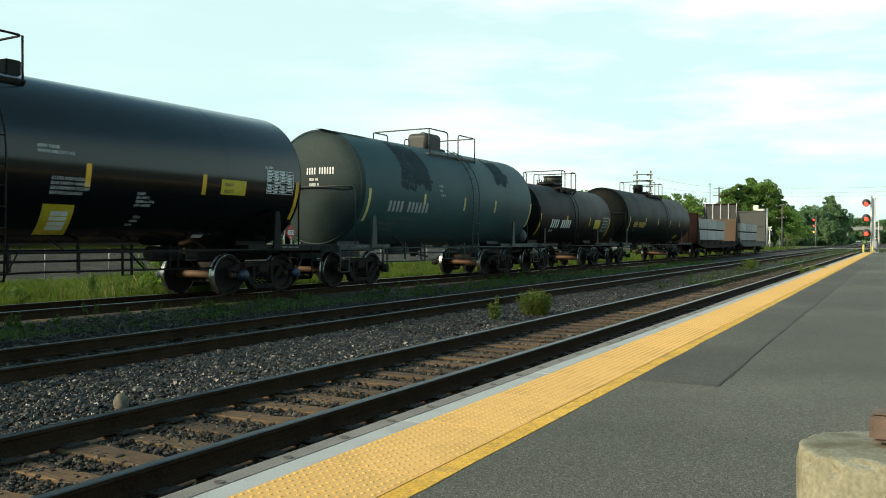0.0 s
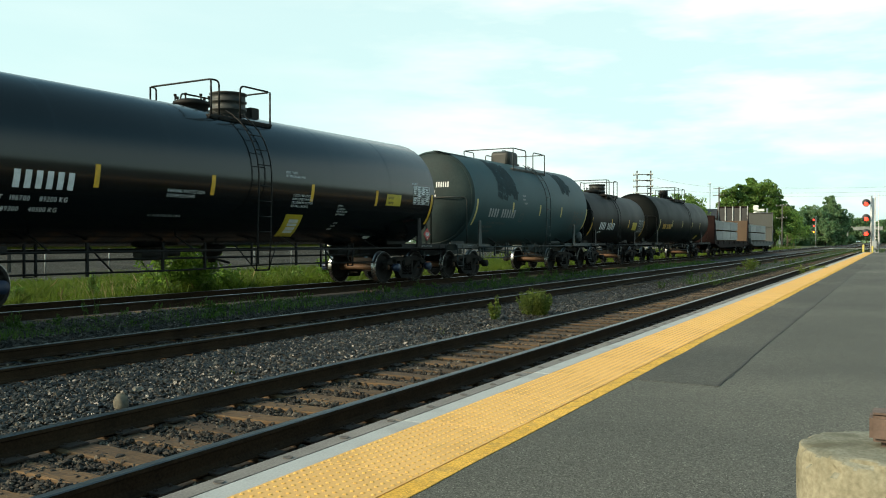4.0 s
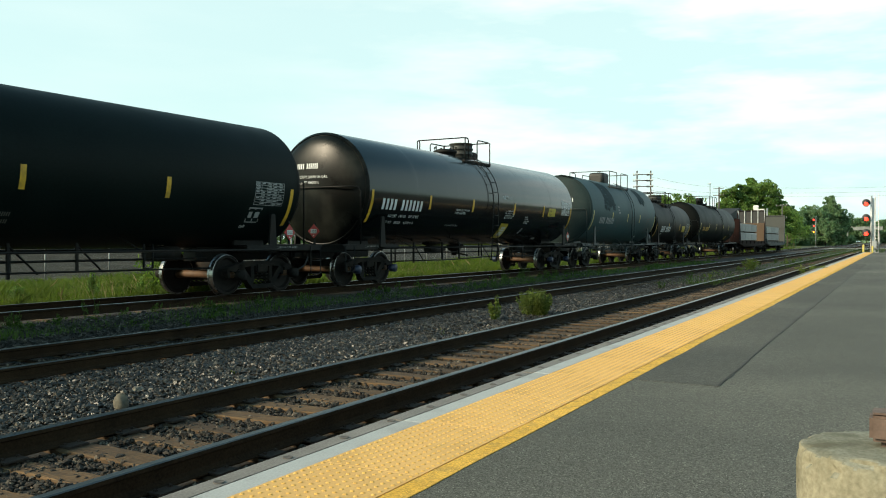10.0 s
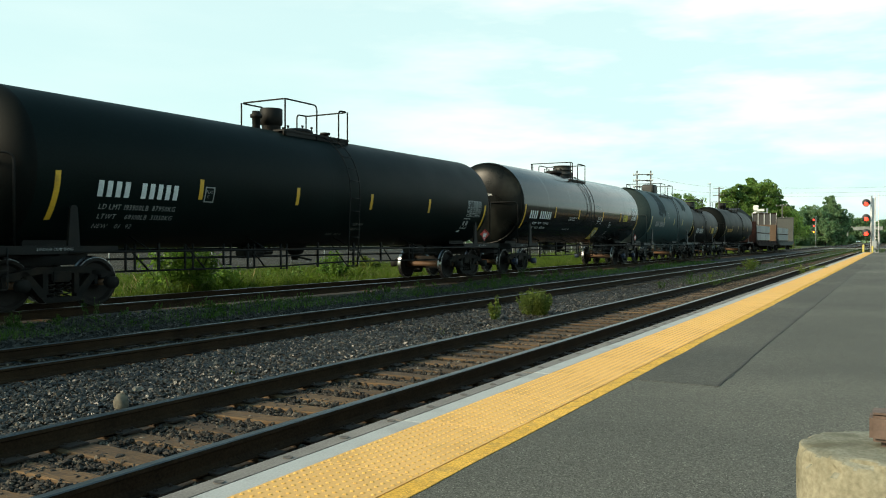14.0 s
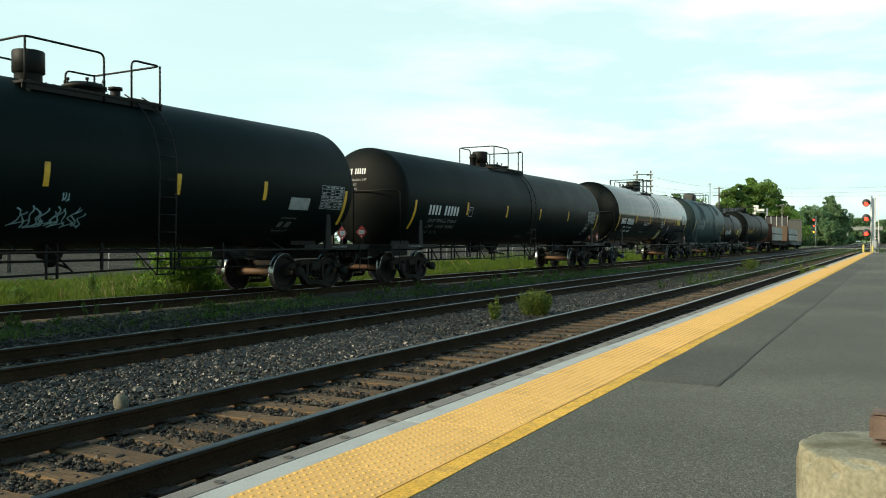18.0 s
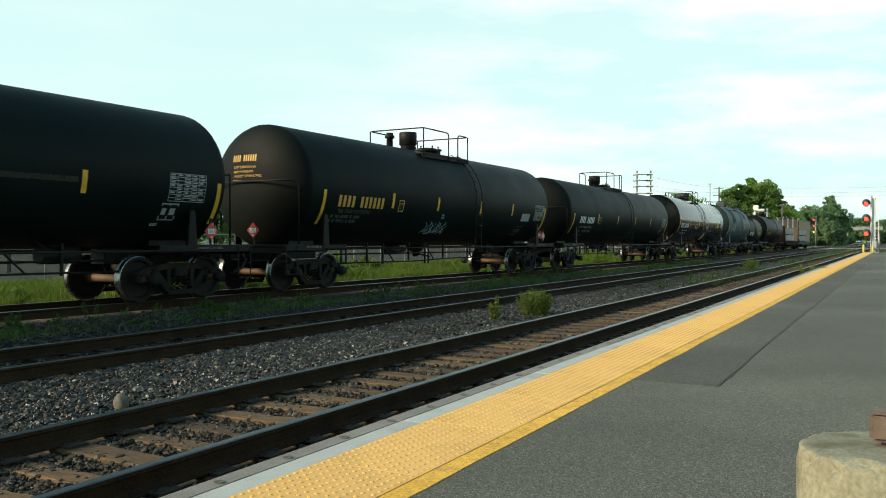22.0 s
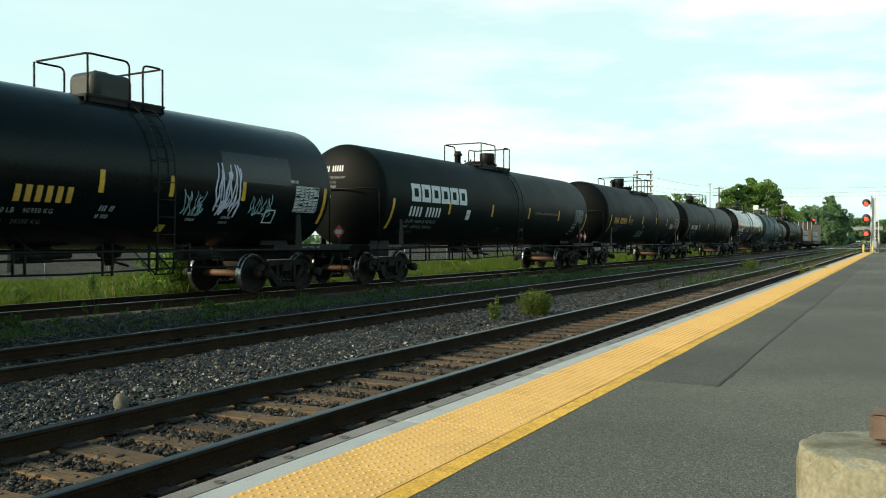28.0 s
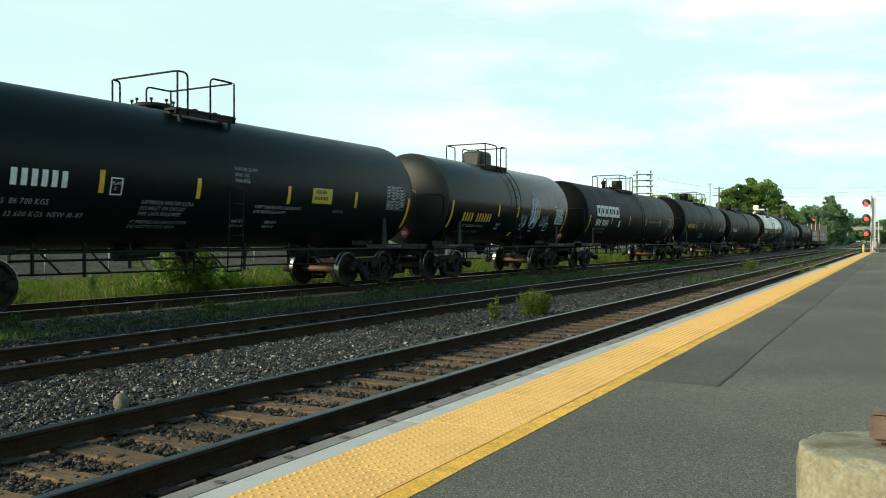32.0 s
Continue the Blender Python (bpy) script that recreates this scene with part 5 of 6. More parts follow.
tank_car("dull black tank car with a large white company emblem", -56.218, -39.936, 1.469, (-55.483, -40.672), "black_matt", "ellip", dome=(-49.058, -46.655, 0.75), fitting="valves", loops=(1.15, 0.5), fit=(-0.4, 2.1, 1.1, 2.65), ladder=-47.391,
         long_stripes=(-55.919, -39.971), stripes=(-52.629, -49.53, -46.328, -43.248), seams=(-48.028,), end_marks=[(bars("0000 00000", 0.17), 0.45, 3.35, "white_letter"), (letters(["CAPY 23700 GAL IMP", "28460 GAL US", "107700 LITRES", "SPEC DOT", "111A100W1"], 0.07, 1.9), 0.5, 3.05, "grey_letter")], texts=[
    *[T("emblem_block", outline(0.52, 0.53, 0.14), -54.973 + 0.59 * k, 13.5, "white_letter", "white ring-shaped emblem block") for k in range(6)], T("reporting_mark", bars("0000 00000", 0.30, 0.34, 0.29), -54.992, -13, "white_letter"),
    T("weight_text", letters(["LD LMT 195500 LB  88700 KG"], 0.105), -55.09, -29, "grey_letter"), T("weight_text", letters(["LTWT    67500 LB  30600 KG"], 0.105), -55.139, -36.5, "grey_letter"), T("built_text", letters(["PTS    03 93"], 0.12), -55.188, -44, "dim_letter"),
    T("class_box", sheet(0.27, 0.33), -51.461, -13, "decal_white", "white plate label"), T("class_text", letters(["PLATE", "  C"], 0.065), -51.491, -17.8, "signal_black", ""),
    T("valve_text", bars("0 0000 00", 0.08), -48.813, -36, "dim_letter"), T("valve_text", bars("0000 00 000", 0.08), -48.911, -41, "dim_letter"), T("heater_text", bars("00000 00000", 0.09), -46.851, -36, "dim_letter"), T("heater_text", bars("000000 0000", 0.09), -47.047, -48, "dim_letter"),
    T("scrape", sheet(2.4, 0.10, 1), -45.772, -8.5, "grey_patch", "long pale scrape", 0.0),
    T("data_table", table_lines(0.95, 0.56, 8, 5), -41.309, 0, "grey_letter", "", 0.0), T("class_box", table_lines(0.40, 0.36, 1, 2, 0.03), -41.407, -24, "grey_letter", "", 0.0), T("test_text", bars("00000", 0.08), -41.505, -42, "white_letter")])
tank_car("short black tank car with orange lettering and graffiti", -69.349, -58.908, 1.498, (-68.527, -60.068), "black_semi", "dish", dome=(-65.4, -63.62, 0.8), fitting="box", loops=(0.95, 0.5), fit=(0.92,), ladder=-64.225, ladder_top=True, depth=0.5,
         side_placard=False, long_stripes=(-69.055, -59.096), stripes=(-65.617, -63.98, -61.956), seams=(-64.853, -63.597), brake_wheel=False, head_paint="head_dusty", end_marks=[(bars("0000 000000", 0.17), 0.6, 3.4, "orange_letter"), (letters(["CAPY 23157 GAL US", "19 282 LITRES", "CAPACITY 87650 LITRES", "DOT 111"], 0.07, 1.9), 0.5, 3.08, "white_letter")], texts=[
    T("reporting_mark", bars("0000 000000", 0.30, 0.38, 0.27), -68.237, -17, "orange_letter"), T("weight_text", letters(["LD LMT   200500 LB    90950 KG"], 0.10), -68.334, -33, "grey_letter"), T("weight_text", letters(["LT WT     62500 LB    28350 KG"], 0.10), -68.43, -42, "dim_letter"),
    T("oil_text", bars("000 00", 0.12), -65.53, -29, "grey_letter", "", 0.2), T("oil_text", bars("00 0000", 0.09), -65.578, -36, "grey_letter"),
    T("graffiti", scribble(0.62, 0.62, 9, 41, 0.020), -63.645, -12, "graffiti_blue", "pale blue sprayed tag"), T("graffiti", scribble(0.72, 1.25, 12, 43, 0.032), -62.775, 12, "graffiti_white", "large lilac-white sprayed tag"), T("graffiti", scribble(0.68, 0.62, 9, 47, 0.020), -61.663, -12, "graffiti_blue", "pale blue sprayed tag"),
    T("overpaint", sheet(2.2, 0.64, 6), -62.6, 21, "grey_patch", "grey overpainted panel", 0.0), T("lock_text", bars("000000000", 0.07), -63.403, -32, "grey_letter"), T("lock_text", bars("00000000", 0.07), -63.403, -37, "grey_letter"), T("lock_text", bars("000000000", 0.07), -62.437, -34, "grey_letter"), T("lock_text", bars("00000000", 0.07), -62.437, -39, "grey_letter"),
    T("class_box", outline(0.34, 0.36, 0.03), -61.132, -26, "white_letter", "", -0.05), T("pale_label", sheet(0.2, 0.2), -64.032, -44, "decal_yellow"),
    T("data_table", table_lines(0.85, 0.62, 9, 5), -60.213, -3, "white_letter"), T("test_text", bars("00000 000", 0.07), -60.407, 2, "white_letter")])
tank_car("black tank car with white number and a yellow label", -85.561, -71.599, 1.493, (-84.731, -72.926), "black_mid", "ellip", dome=(-79.976, -78.335, 1.0), fitting="low", ladder=-78.872, ladder_top=False, depth=0.55,
         side_placard=False, long_stripes=(-71.73,), stripes=(-82.187, -79.843, -77.009, -74.318), seams=(-78.921,), head_paint="head_dark", texts=[
    T("reporting_mark", bars("00000 000000", 0.29, 0.38, 0.27), -85.072, -6.5, "white_letter"), T("weight_text", letters(["LMT  191100 LBS  86 700 KGS"], 0.108), -84.975, -26, "grey_letter"), T("weight_text", letters(["WT   71900 LBS  32 600 KGS  NEW 10-87"], 0.108), -84.975, -35.5, "grey_letter"),
    T("class_box", outline(0.27, 0.33, 0.025), -81.997, -8, "white_letter"), T("class_text", letters(["PLATE", "  C"], 0.065), -81.958, -10.8, "white_letter"),
    T("coil_text", letters(["EXTERIOR HEATER COILS", "NO INLET OR OUTLET", "PIPE CAPS REQUIRED"], 0.083), -81.216, -23, "grey_letter"), T("coil_text", letters(["4\" FIBERGLASS INSULATION", "DO NOT EXCEED 450 F"], 0.083), -81.313, -40, "grey_letter"),
    T("water_text", letters(["WATER CAPY", "8405 LBS", "3996 KGS"], 0.085), -78.824, 9, "grey_letter"), T("vent_text", letters(["VENT CAR BEFORE UNLOADING", "BOV BREAKER 6-AWT"], 0.08), -78.091, -22, "grey_letter"),
    T("handle_text", bars("00000 00 00", 0.08), -78.628, -37, "grey_letter"), T("handle_text", bars("00000 00 00", 0.08), -78.628, -42, "grey_letter"), T("handle_text", bars("00000 00 00", 0.08), -77.554, -37, "grey_letter"), T("handle_text", bars("0000 00 00", 0.08), -77.554, -42, "grey_letter"),
    T("yellow_label", sheet(0.78, 0.38), -76.139, -3.0, "decal_yellow", "yellow label with dark print"), T("label_print", bars("0000000", 0.08, 0.5, 0.25), -76.012, -5, "signal_black"), T("label_print", bars("000000000", 0.08, 0.5, 0.25), -76.051, -11, "signal_black"),
    T("rule_text", bars("0000000 0000", 0.08), -75.211, -23, "dim_letter"), T("data_table", table_lines(0.9, 0.65, 8, 4), -72.868, 6, "grey_letter")])


def spot(bearing, far, z=0.0):
    """A place by its bearing from the tripod (degrees to the left of the track's line) and its distance along the view."""
    a = math.tan(radians(YAW - bearing))
    return Vector((far * (cy_ + a * sy_), far * (sy_ - a * cy_), z))


# ---- flat cars with lumber at the head of the train ----
def lumber_pack(station, lat, z, size, parcel):
    bm = bmesh.new()
    box(bm, (0, 0, size[2] / 2), size, 0.03)
    ob = part("lumber_pack", bm, M["wrap"])
    tagged(ob, "pale wrapped lumber pack strapped on a flat car", "lumber pack", "lumber packs on the flat cars")
    for dx in (-0.3, 0.3):
        bm = bmesh.new()
        box(bm, (dx * size[0], 0, -0.05), (0.10, size[1] - 0.06, 0.10), 0.004)
        part("bearer", bm, M["raw_lumber"], ob)
    CARGO.append((ob, station, lat, z))
    return ob


CARGO = []


def flat_car(label, rear, front, paint, trucks, tall, rear_high, sheath):
    mid = (rear + front) / 2
    r0, r1 = rear - mid, front - mid
    car = thing("flat_car", label, "flat car", group="flat cars of the freight train")
    CARS.append((car, mid))
    P = M[paint]
    bm = bmesh.new()
    box(bm, (0, 0, 1.12), (r1 - r0, 2.9, 0.16), 0.015)
    box(bm, (0, 0, 0.85), (r1 - r0 - 1, 0.5, 0.4), 0.015)
    part("deck", bm, P, car)
    for sy in (-1, 1):
        bm = bmesh.new()
        prism(bm, [(r0, 1.2), (r1, 1.2), (r1, 1.0), (r1 - 2.5, 0.72), (r0 + 2.5, 0.72), (r0, 1.0)], sy * 1.42, sy * 1.48)
        part("side_sill", bm, P, car)
        for k in range(7):
            bm = bmesh.new()
            box(bm, (r0 + 1.2 + (r1 - r0 - 2.4) * k / 6, sy * 1.5, 1.12), (0.12, 0.06, 0.26), 0.01)
            part("stake_pocket", bm, P, car)
    for x, high, sg in ((r0 + 0.15, rear_high, 1), (r1 - 0.15, tall, -1)):
        bm = bmesh.new()
        box(bm, (x, 0, (1.2 + high) / 2), (0.08, 2.8, high - 1.2), 0.01)
        part("bulkhead", bm, M["signal_black"] if sheath and sg < 0 else P, car)
        for k in range(5):
            bm = bmesh.new()
            box(bm, (x + sg * (0.09 if sheath else -0.09), -1.36 + 0.68 * k, (1.2 + high) / 2), (0.10, 0.10, high - 1.2), 0.01)
            part("bulkhead_post", bm, M["galv"] if sheath and sg < 0 else P, car)
        for z in (high - 0.05, (high + 1.2) / 2):
            bm = bmesh.new()
            box(bm, (x + sg * 0.06, 0, z), (0.14, 2.84, 0.10), 0.01)
            part("bulkhead_rail", bm, P, car)
        for sy in (-1, 1):
            bm = bmesh.new()
            prism(bm, [(x, 1.2), (x + sg * 0.9, 1.2), (x + sg * 0.1, high - 0.1), (x, high - 0.1)], sy * 1.37, sy * 1.43)
            part("bulkhead_gusset", bm, P, car)
    if sheath:
        bm = bmesh.new()
        box(bm, (r1 - 0.34, 0, 2.2), (0.05, 2.72, 1.95), 0.01)
        part("board_lining", bm, M["raw_lumber"], car, "orange-brown board lining")
    for tk in trucks:
        add_truck(car, tk - mid)
    for end, sg in ((r0, -1), (r1, 1)):
        bm = bmesh.new()
        box(bm, (end + sg * 0.35, 0, 0.87), (0.9, 0.16, 0.18), 0.03)
        part("coupler", bm, M["truck"], car)
    return car


flat_car("oxide-brown bulkhead flat car loaded with wrapped lumber", 59.9, 77.1, "brown_car", (61.9, 75.1), 4.55, 3.2, True)
flat_car("slate-grey bulkhead flat car loaded with wrapped lumber", 78.2, 95.3, "grey_car", (80.2, 93.3), 4.5, 1.5, False)
for tier in range(2):
    for s0 in (60.6, 64.15, 67.7):
        for lat in (-0.68, 0.68):
            lumber_pack(s0 + 1.75, lat, 1.31 + 0.82 * tier, (3.53, 1.3, 0.72), tier)
    for s0 in (79.0, 82.55, 86.1):
        for lat in (-0.68, 0.68):
            lumber_pack(s0 + 1.75, lat, 1.31 + 0.82 * tier, (3.53, 1.3, 0.72), tier)


# ---- on the platform ----
def build_footing():
    at = Vector((3.175, 0.02, PLAT_Z))
    base = thing("lamp_footing", "round concrete pole footing with a rusty steel stub", "pole footing", Matrix.Translation(at))
    bm = bmesh.new()
    rr = random.Random(4)
    prof = [(0.0, 0.286), (0.06, 0.284), (0.12, 0.283), (0.18, 0.283), (0.24, 0.282), (0.30, 0.282), (0.36, 0.281), (0.42, 0.281), (0.47, 0.280), (0.505, 0.280), (0.53, 0.279), (0.545, 0.277), (0.556, 0.273), (0.563, 0.267), (0.568, 0.256), (0.571, 0.24), (0.574, 0.20), (0.576, 0.15), (0.578, 0.10), (0.578, 0.05), (0.578, 0)]
    lathe(bm, prof, 144, "Z")
    for v in bm.verts:
        k = noise.noise(v.co * 7) * 0.005 + noise.noise(v.co * 38) * 0.002 - max(0.0, noise.noise(v.co * 26 + Vector((3, 1, 7))) - 0.38) * 0.03
        d = Vector((v.co.x, v.co.y, 0))
        if d.length > 0.05:
            v.co += d.normalized() * k
        if v.co.z > 0.52:
            v.co.z += noise.noise(v.co * 10) * 0.004 + noise.noise(v.co * 45) * 0.0025
            if d.length > 0.255:
                v.co -= Vector((d.x, d.y, 0.14)) * max(0.0, noise.noise(v.co * 20) + 0.1) * 0.11
    bm.normal_update()
    for f in bm.faces:
        if f.normal.z > 0.75:
            f.material_index = 1
    part("concrete_base", bm, [M["concrete"], M["concrete_top"]], base)
    bm = bmesh.new()
    box(bm, (0.0, -0.01, 0.643), (0.122, 0.122, 0.090), 0.012)
    box(bm, (0.0, -0.01, 0.59), (0.05, 0.05, 0.04), 0.004)
    part("steel_stub", bm, M["rust_box"], base)
    bm = bmesh.new()
    box(bm, (0, -0.01, 0.690), (0.106, 0.106, 0.010), 0.004)
    part("cap_plate", bm, M["rust_box"], base)


build_footing()


def signal_mast(label, at, heads, head_gap, low, glow_names, big=True):
    mast = thing("signal", label, "railway signal", Matrix.Translation(at), "railway signals")
    top = low + head_gap * (heads - 1) + 0.9
    bm = bmesh.new()
    cyl(bm, (0, 0, 0), (0, 0, top), 0.09, 10)
    box(bm, (0, 0, 0.12), (0.5, 0.5, 0.24), 0.03)
    part("mast", bm, M["galv"], mast)
    for k in range(heads):
        z = low + head_gap * k
        bm = bmesh.new()
        lathe(bm, [(-0.05, 0.0), (-0.05, 0.42), (-0.08, 0.42), (-0.08, 0.0)], 24, "X", (-0.15, 0.55, z + 0.1))
        box(bm, (0.05, 0.55, z), (0.3, 0.42, 0.7), 0.04)
        hd = part("signal_head", bm, M["signal_black"], mast)
        bm = bmesh.new()
        lathe(bm, [(-0.24, 0.0), (-0.24, 0.24), (-0.22, 0.25), (-0.22, 0.0)], 20, "X", (0, 0.55, z - 0.05))
        part("lens", bm, M[glow_names[k]], hd)
        bm = bmesh.new()
        for a in range(9):
            q = math.pi * a / 8
            box(bm, (-0.40, 0.55 + 0.23 * math.cos(q), z - 0.05 + 0.23 * math.sin(q)), (0.34, 0.10, 0.03), 0, Matrix.Rotation(-q + math.pi / 2, 4, "X"))
        part("visor", bm, M["signal_black"], hd)
        bm = bmesh.new()
        cyl(bm, (0, 0, z), (0, 0.55, z), 0.04, 8)
        part("head_bracket", bm, M["galv"], mast)
    if big:
        for dy in (-0.35, -0.75):
            bm = bmesh.new()
            tube(bm, [(0.25, dy, 0), (0.25, dy, top + 0.3)], 0.035, 6)
            part("ladder_rail", bm, M["white_paint"], mast)
        for k in range(int(top / 0.4)):
            bm = bmesh.new()
            tube(bm, [(0.25, -0.35, 0.3 + 0.4 * k), (0.25, -0.75, 0.3 + 0.4 * k)], 0.02, 5)
            part("rung", bm, M["white_paint"], mast)
        bm = bmesh.new()
        box(bm, (0.3, -0.15, top * 0.5), (0.12, 0.55, top * 0.92), 0.02)
        part("cable_duct", bm, M["white_paint"], mast)
        bm = bmesh.new()
        box(bm, (0.1, -0.3, 1.2), (0.5, 0.5, 0.9), 0.03)
        part("relay_box", bm, M["galv"], mast)
    return mast


signal_mast("three-headed block signal showing red beside the platform end", Vector((109.0, 2.35, -0.2)), 3, 1.75, 2.5, ("red_glow", "red_glow", "red_glow"))
signal_mast("three-headed block signal showing red and amber across the tracks", Vector((258.0, 19.6, -0.3)), 3, 1.72, 4.4, ("amber_glow", "red_glow", "red_glow"), False)

for x, y, hgt in ((106.6, 3.1, 1.15), (107.5, 2.2, 1.0), (106.8, -0.2, 1.0)):
    p = thing("guard_post", "yellow painted guard post at the platform end", "post", pose(x, y, -0.2), "guard posts")
    bm = bmesh.new()
    lathe(bm, [(0, 0.11), (hgt, 0.11), (hgt + 0.05, 0.08), (hgt + 0.07, 0)], 14, "Z")
    part("pipe", bm, M["yellow_post"], p)
lamp = thing("sign_post", "galvanised platform post with a black number sign", "sign post", pose(95.0, -0.30, PLAT_Z))
bm = bmesh.new()
lathe(bm, [(0, 0.13), (0.05, 0.13), (0.06, 0.09), (5.2, 0.06), (5.2, 0)], 12, "Z")
part("post", bm, M["galv"], lamp)
bm = bmesh.new()
tube(bm, [(0, 0, 4.2), (-0.2, 0.6, 4.5), (-0.2, -1.3, 4.5)], 0.05, 6)
part("arm", bm, M["galv"], lamp)
bm = bmesh.new()
box(bm, (-0.12, 0.0, 2.9), (0.03, 0.62, 0.72), 0.01)
sgn = part("sign_panel", bm, M["signal_black"], lamp, "black sign with a white 1")
V, F = letters(["1"], 0.5)
ob = new("sign_number", mesh_from("sign_number", [(-0.14, -a + 0.1, b + 3.15) for a, b in V], F, M["white_paint"]))
ob.parent = sgn

# ---- poles and wires ----
def utility_pole(label, at, high, arms, width, thick=0.13):
    p = thing("utility_pole", label, "utility pole", Matrix.Translation(at), "utility poles")
    p.rotation_euler = (0, 0, radians(-35))
    bm = bmesh.new()
    cyl(bm, (0, 0, 0), (0, 0, high), thick, 10, thick * 0.7)
    part("pole", bm, M["pole_wood"], p)
    for z in arms:
        bm = bmesh.new()
        box(bm, (-0.12, 0, z), (0.08, width, 0.10), 0.01)
        arm = part("crossarm", bm, M["pole_wood"], p)
        for k in range(4):
            bm = bmesh.new()
            lathe(bm, [(0, 0.03), (0.08, 0.05), (0.12, 0.05), (0.16, 0.02), (0.17, 0)], 8, "Z", (-0.12, width * (k / 3 - 0.5) * 0.9, z + 0.06))
            part("insulator", bm, M["decal_white"], arm)
    return p


utility_pole("weathered timber twin pole with many crossarms", spot(15.37, 98, -0.2), 9.9, (9.4, 8.7, 8.0, 7.2, 6.4), 1.1, 0.12)
utility_pole("weathered timber twin pole with many crossarms", spot(14.48, 98, -0.2), 9.9, (9.4, 8.7, 8.0, 7.2, 6.4), 1.1, 0.12)
bm = bmesh.new()
for z in (9.4, 8.7, 8.0, 7.2, 6.4):
    tube(bm, [spot(15.37, 98, z - 0.15), spot(14.48, 98, z - 0.15)], 0.05, 6)
ob = part("pole_frame", bm, M["pole_wood"])
tagged(ob, "timber cross beams joining two poles", "pole frame")
utility_pole("timber utility pole with two crossarms", spot(10.14, 150, -0.2), 11.4, (11.1, 9.9), 2.7, 0.17)
utility_pole("slender timber utility pole", spot(10.70, 150, -0.2), 12.0, (11.9,), 0.8, 0.08)
utility_pole("timber utility pole with two crossarms", spot(6.31, 172, -0.2), 9.3, (8.95, 6.4), 2.9, 0.15)
utility_pole("timber utility pole with crossarms near the hedge", spot(56.1, 42, -0.2), 7.4, (7.1, 6.5, 5.7), 1.5, 0.12)


def wire(a, b, sag, r=0.02):
    bm = bmesh.new()
    tube(bm, [a.lerp(b, k / 12) - Vector((0, 0, sag * 4 * (k / 12) * (1 - k / 12))) for k in range(13)], r, 4)
    ob = part("overhead_wire", bm, M["signal_black"])
    tagged(ob, "thin overhead wire between poles", "wire", "overhead wires")


for z0, z1 in ((11.2, 14.5), (10.2, 13.5), (9.6, 12.4)):
    wire(spot(10.14, 150, z0), spot(-2.0, 215, z1 + 1.5), 0.5, 0.018)
    wire(spot(10.14, 150, z0), spot(14.5, 98, z0 - 2.2), 0.3, 0.012)

# ---- road crossing ----
bm = bmesh.new()
box(bm, (187.0, 16, -0.10), (7.0, 80, 0.18), 0.02)
ob = part("road", bm, M["road"])
tagged(ob, "pale worn level crossing road", "road", kind="structure")
for b, d in ((7.05, 180), (6.45, 192)):
    g = thing("crossing_mast", "white crossing signal mast with a crossbuck", "crossing signal", Matrix.Translation(spot(b, d, -0.15)), "crossing masts")
    bm = bmesh.new()
    cyl(bm, (0, 0, 0), (0, 0, 4.6), 0.10, 10)
    part("mast", bm, M["white_paint"], g)
    bm = bmesh.new()
    box(bm, (0, 0, 1.3), (0.5, 0.5, 0.8), 0.05)
    part("gearbox", bm, M["galv"], g)
    bm = bmesh.new()
    for z in (3.2, 3.2):
        lathe(bm, [(-0.02, 0), (-0.02, 0.3), (0.0, 0.3), (0, 0)], 16, "X", (-0.2, 0.45 if z else 0, z))
    lathe(bm, [(-0.02, 0), (-0.02, 0.3), (0.0, 0.3), (0, 0)], 16, "X", (-0.2, -0.45, 3.2))
    part("flasher", bm, M["signal_black"], g)
    bm = bmesh.new()
    for s in (-1, 1):
        box(bm, (-0.15, 0, 4.3), (0.03, 1.3, 0.2), 0, Matrix.Rotation(s * math.pi / 4, 4, "X"))
    part("crossbuck", bm, M["white_paint"], g)

cs_ = thing("crossing_signal", "white cantilever crossing signal over the road", "crossing signal", Matrix.Translation(spot(7.2, 178, -0.15)))
bm = bmesh.new()
cyl(bm, (0, 0, 0), (0, 0, 8.6), 0.16, 10)
part("mast", bm, M["galv"], cs_)
bm = bmesh.new()
tube(bm, [(0, 0, 7.6), (-0.4, 2.6, 7.9)], 0.12, 6)
part("arm", bm, M["galv"], cs_)
for k, (y, z, sz) in enumerate(((2.2, 8.7, (0.5, 1.0, 1.1)), (1.2, 8.2, (0.4, 1.4, 0.5)), (2.5, 7.5, (0.4, 0.7, 0.6)))):
    bm = bmesh.new()
    box(bm, (-0.5, y, z), sz, 0.05)
    part("signal_box", bm, M["white_paint"], cs_)

# ---- overpass far down the line ----
ov = thing("overpass", "pale concrete road bridge over the tracks far off", "bridge", Matrix.Translation(spot(1.7, 470, 0)))
bm = bmesh.new()
box(bm, (0, 0, 8.2), (8, 20, 1.2), 0.1)
part("bridge_deck", bm, M["bridge"], ov)
for y in (-8, 8):
    bm = bmesh.new()
    box(bm, (0, y, 3.6), (3, 1.2, 7.6), 0.1)
    part("pier", bm, M["bridge"], ov)
bm = bmesh.new()
box(bm, (-3.9, 0, 9.2), (0.2, 20, 0.9), 0.05)
part("parapet", bm, M["bridge"], ov)

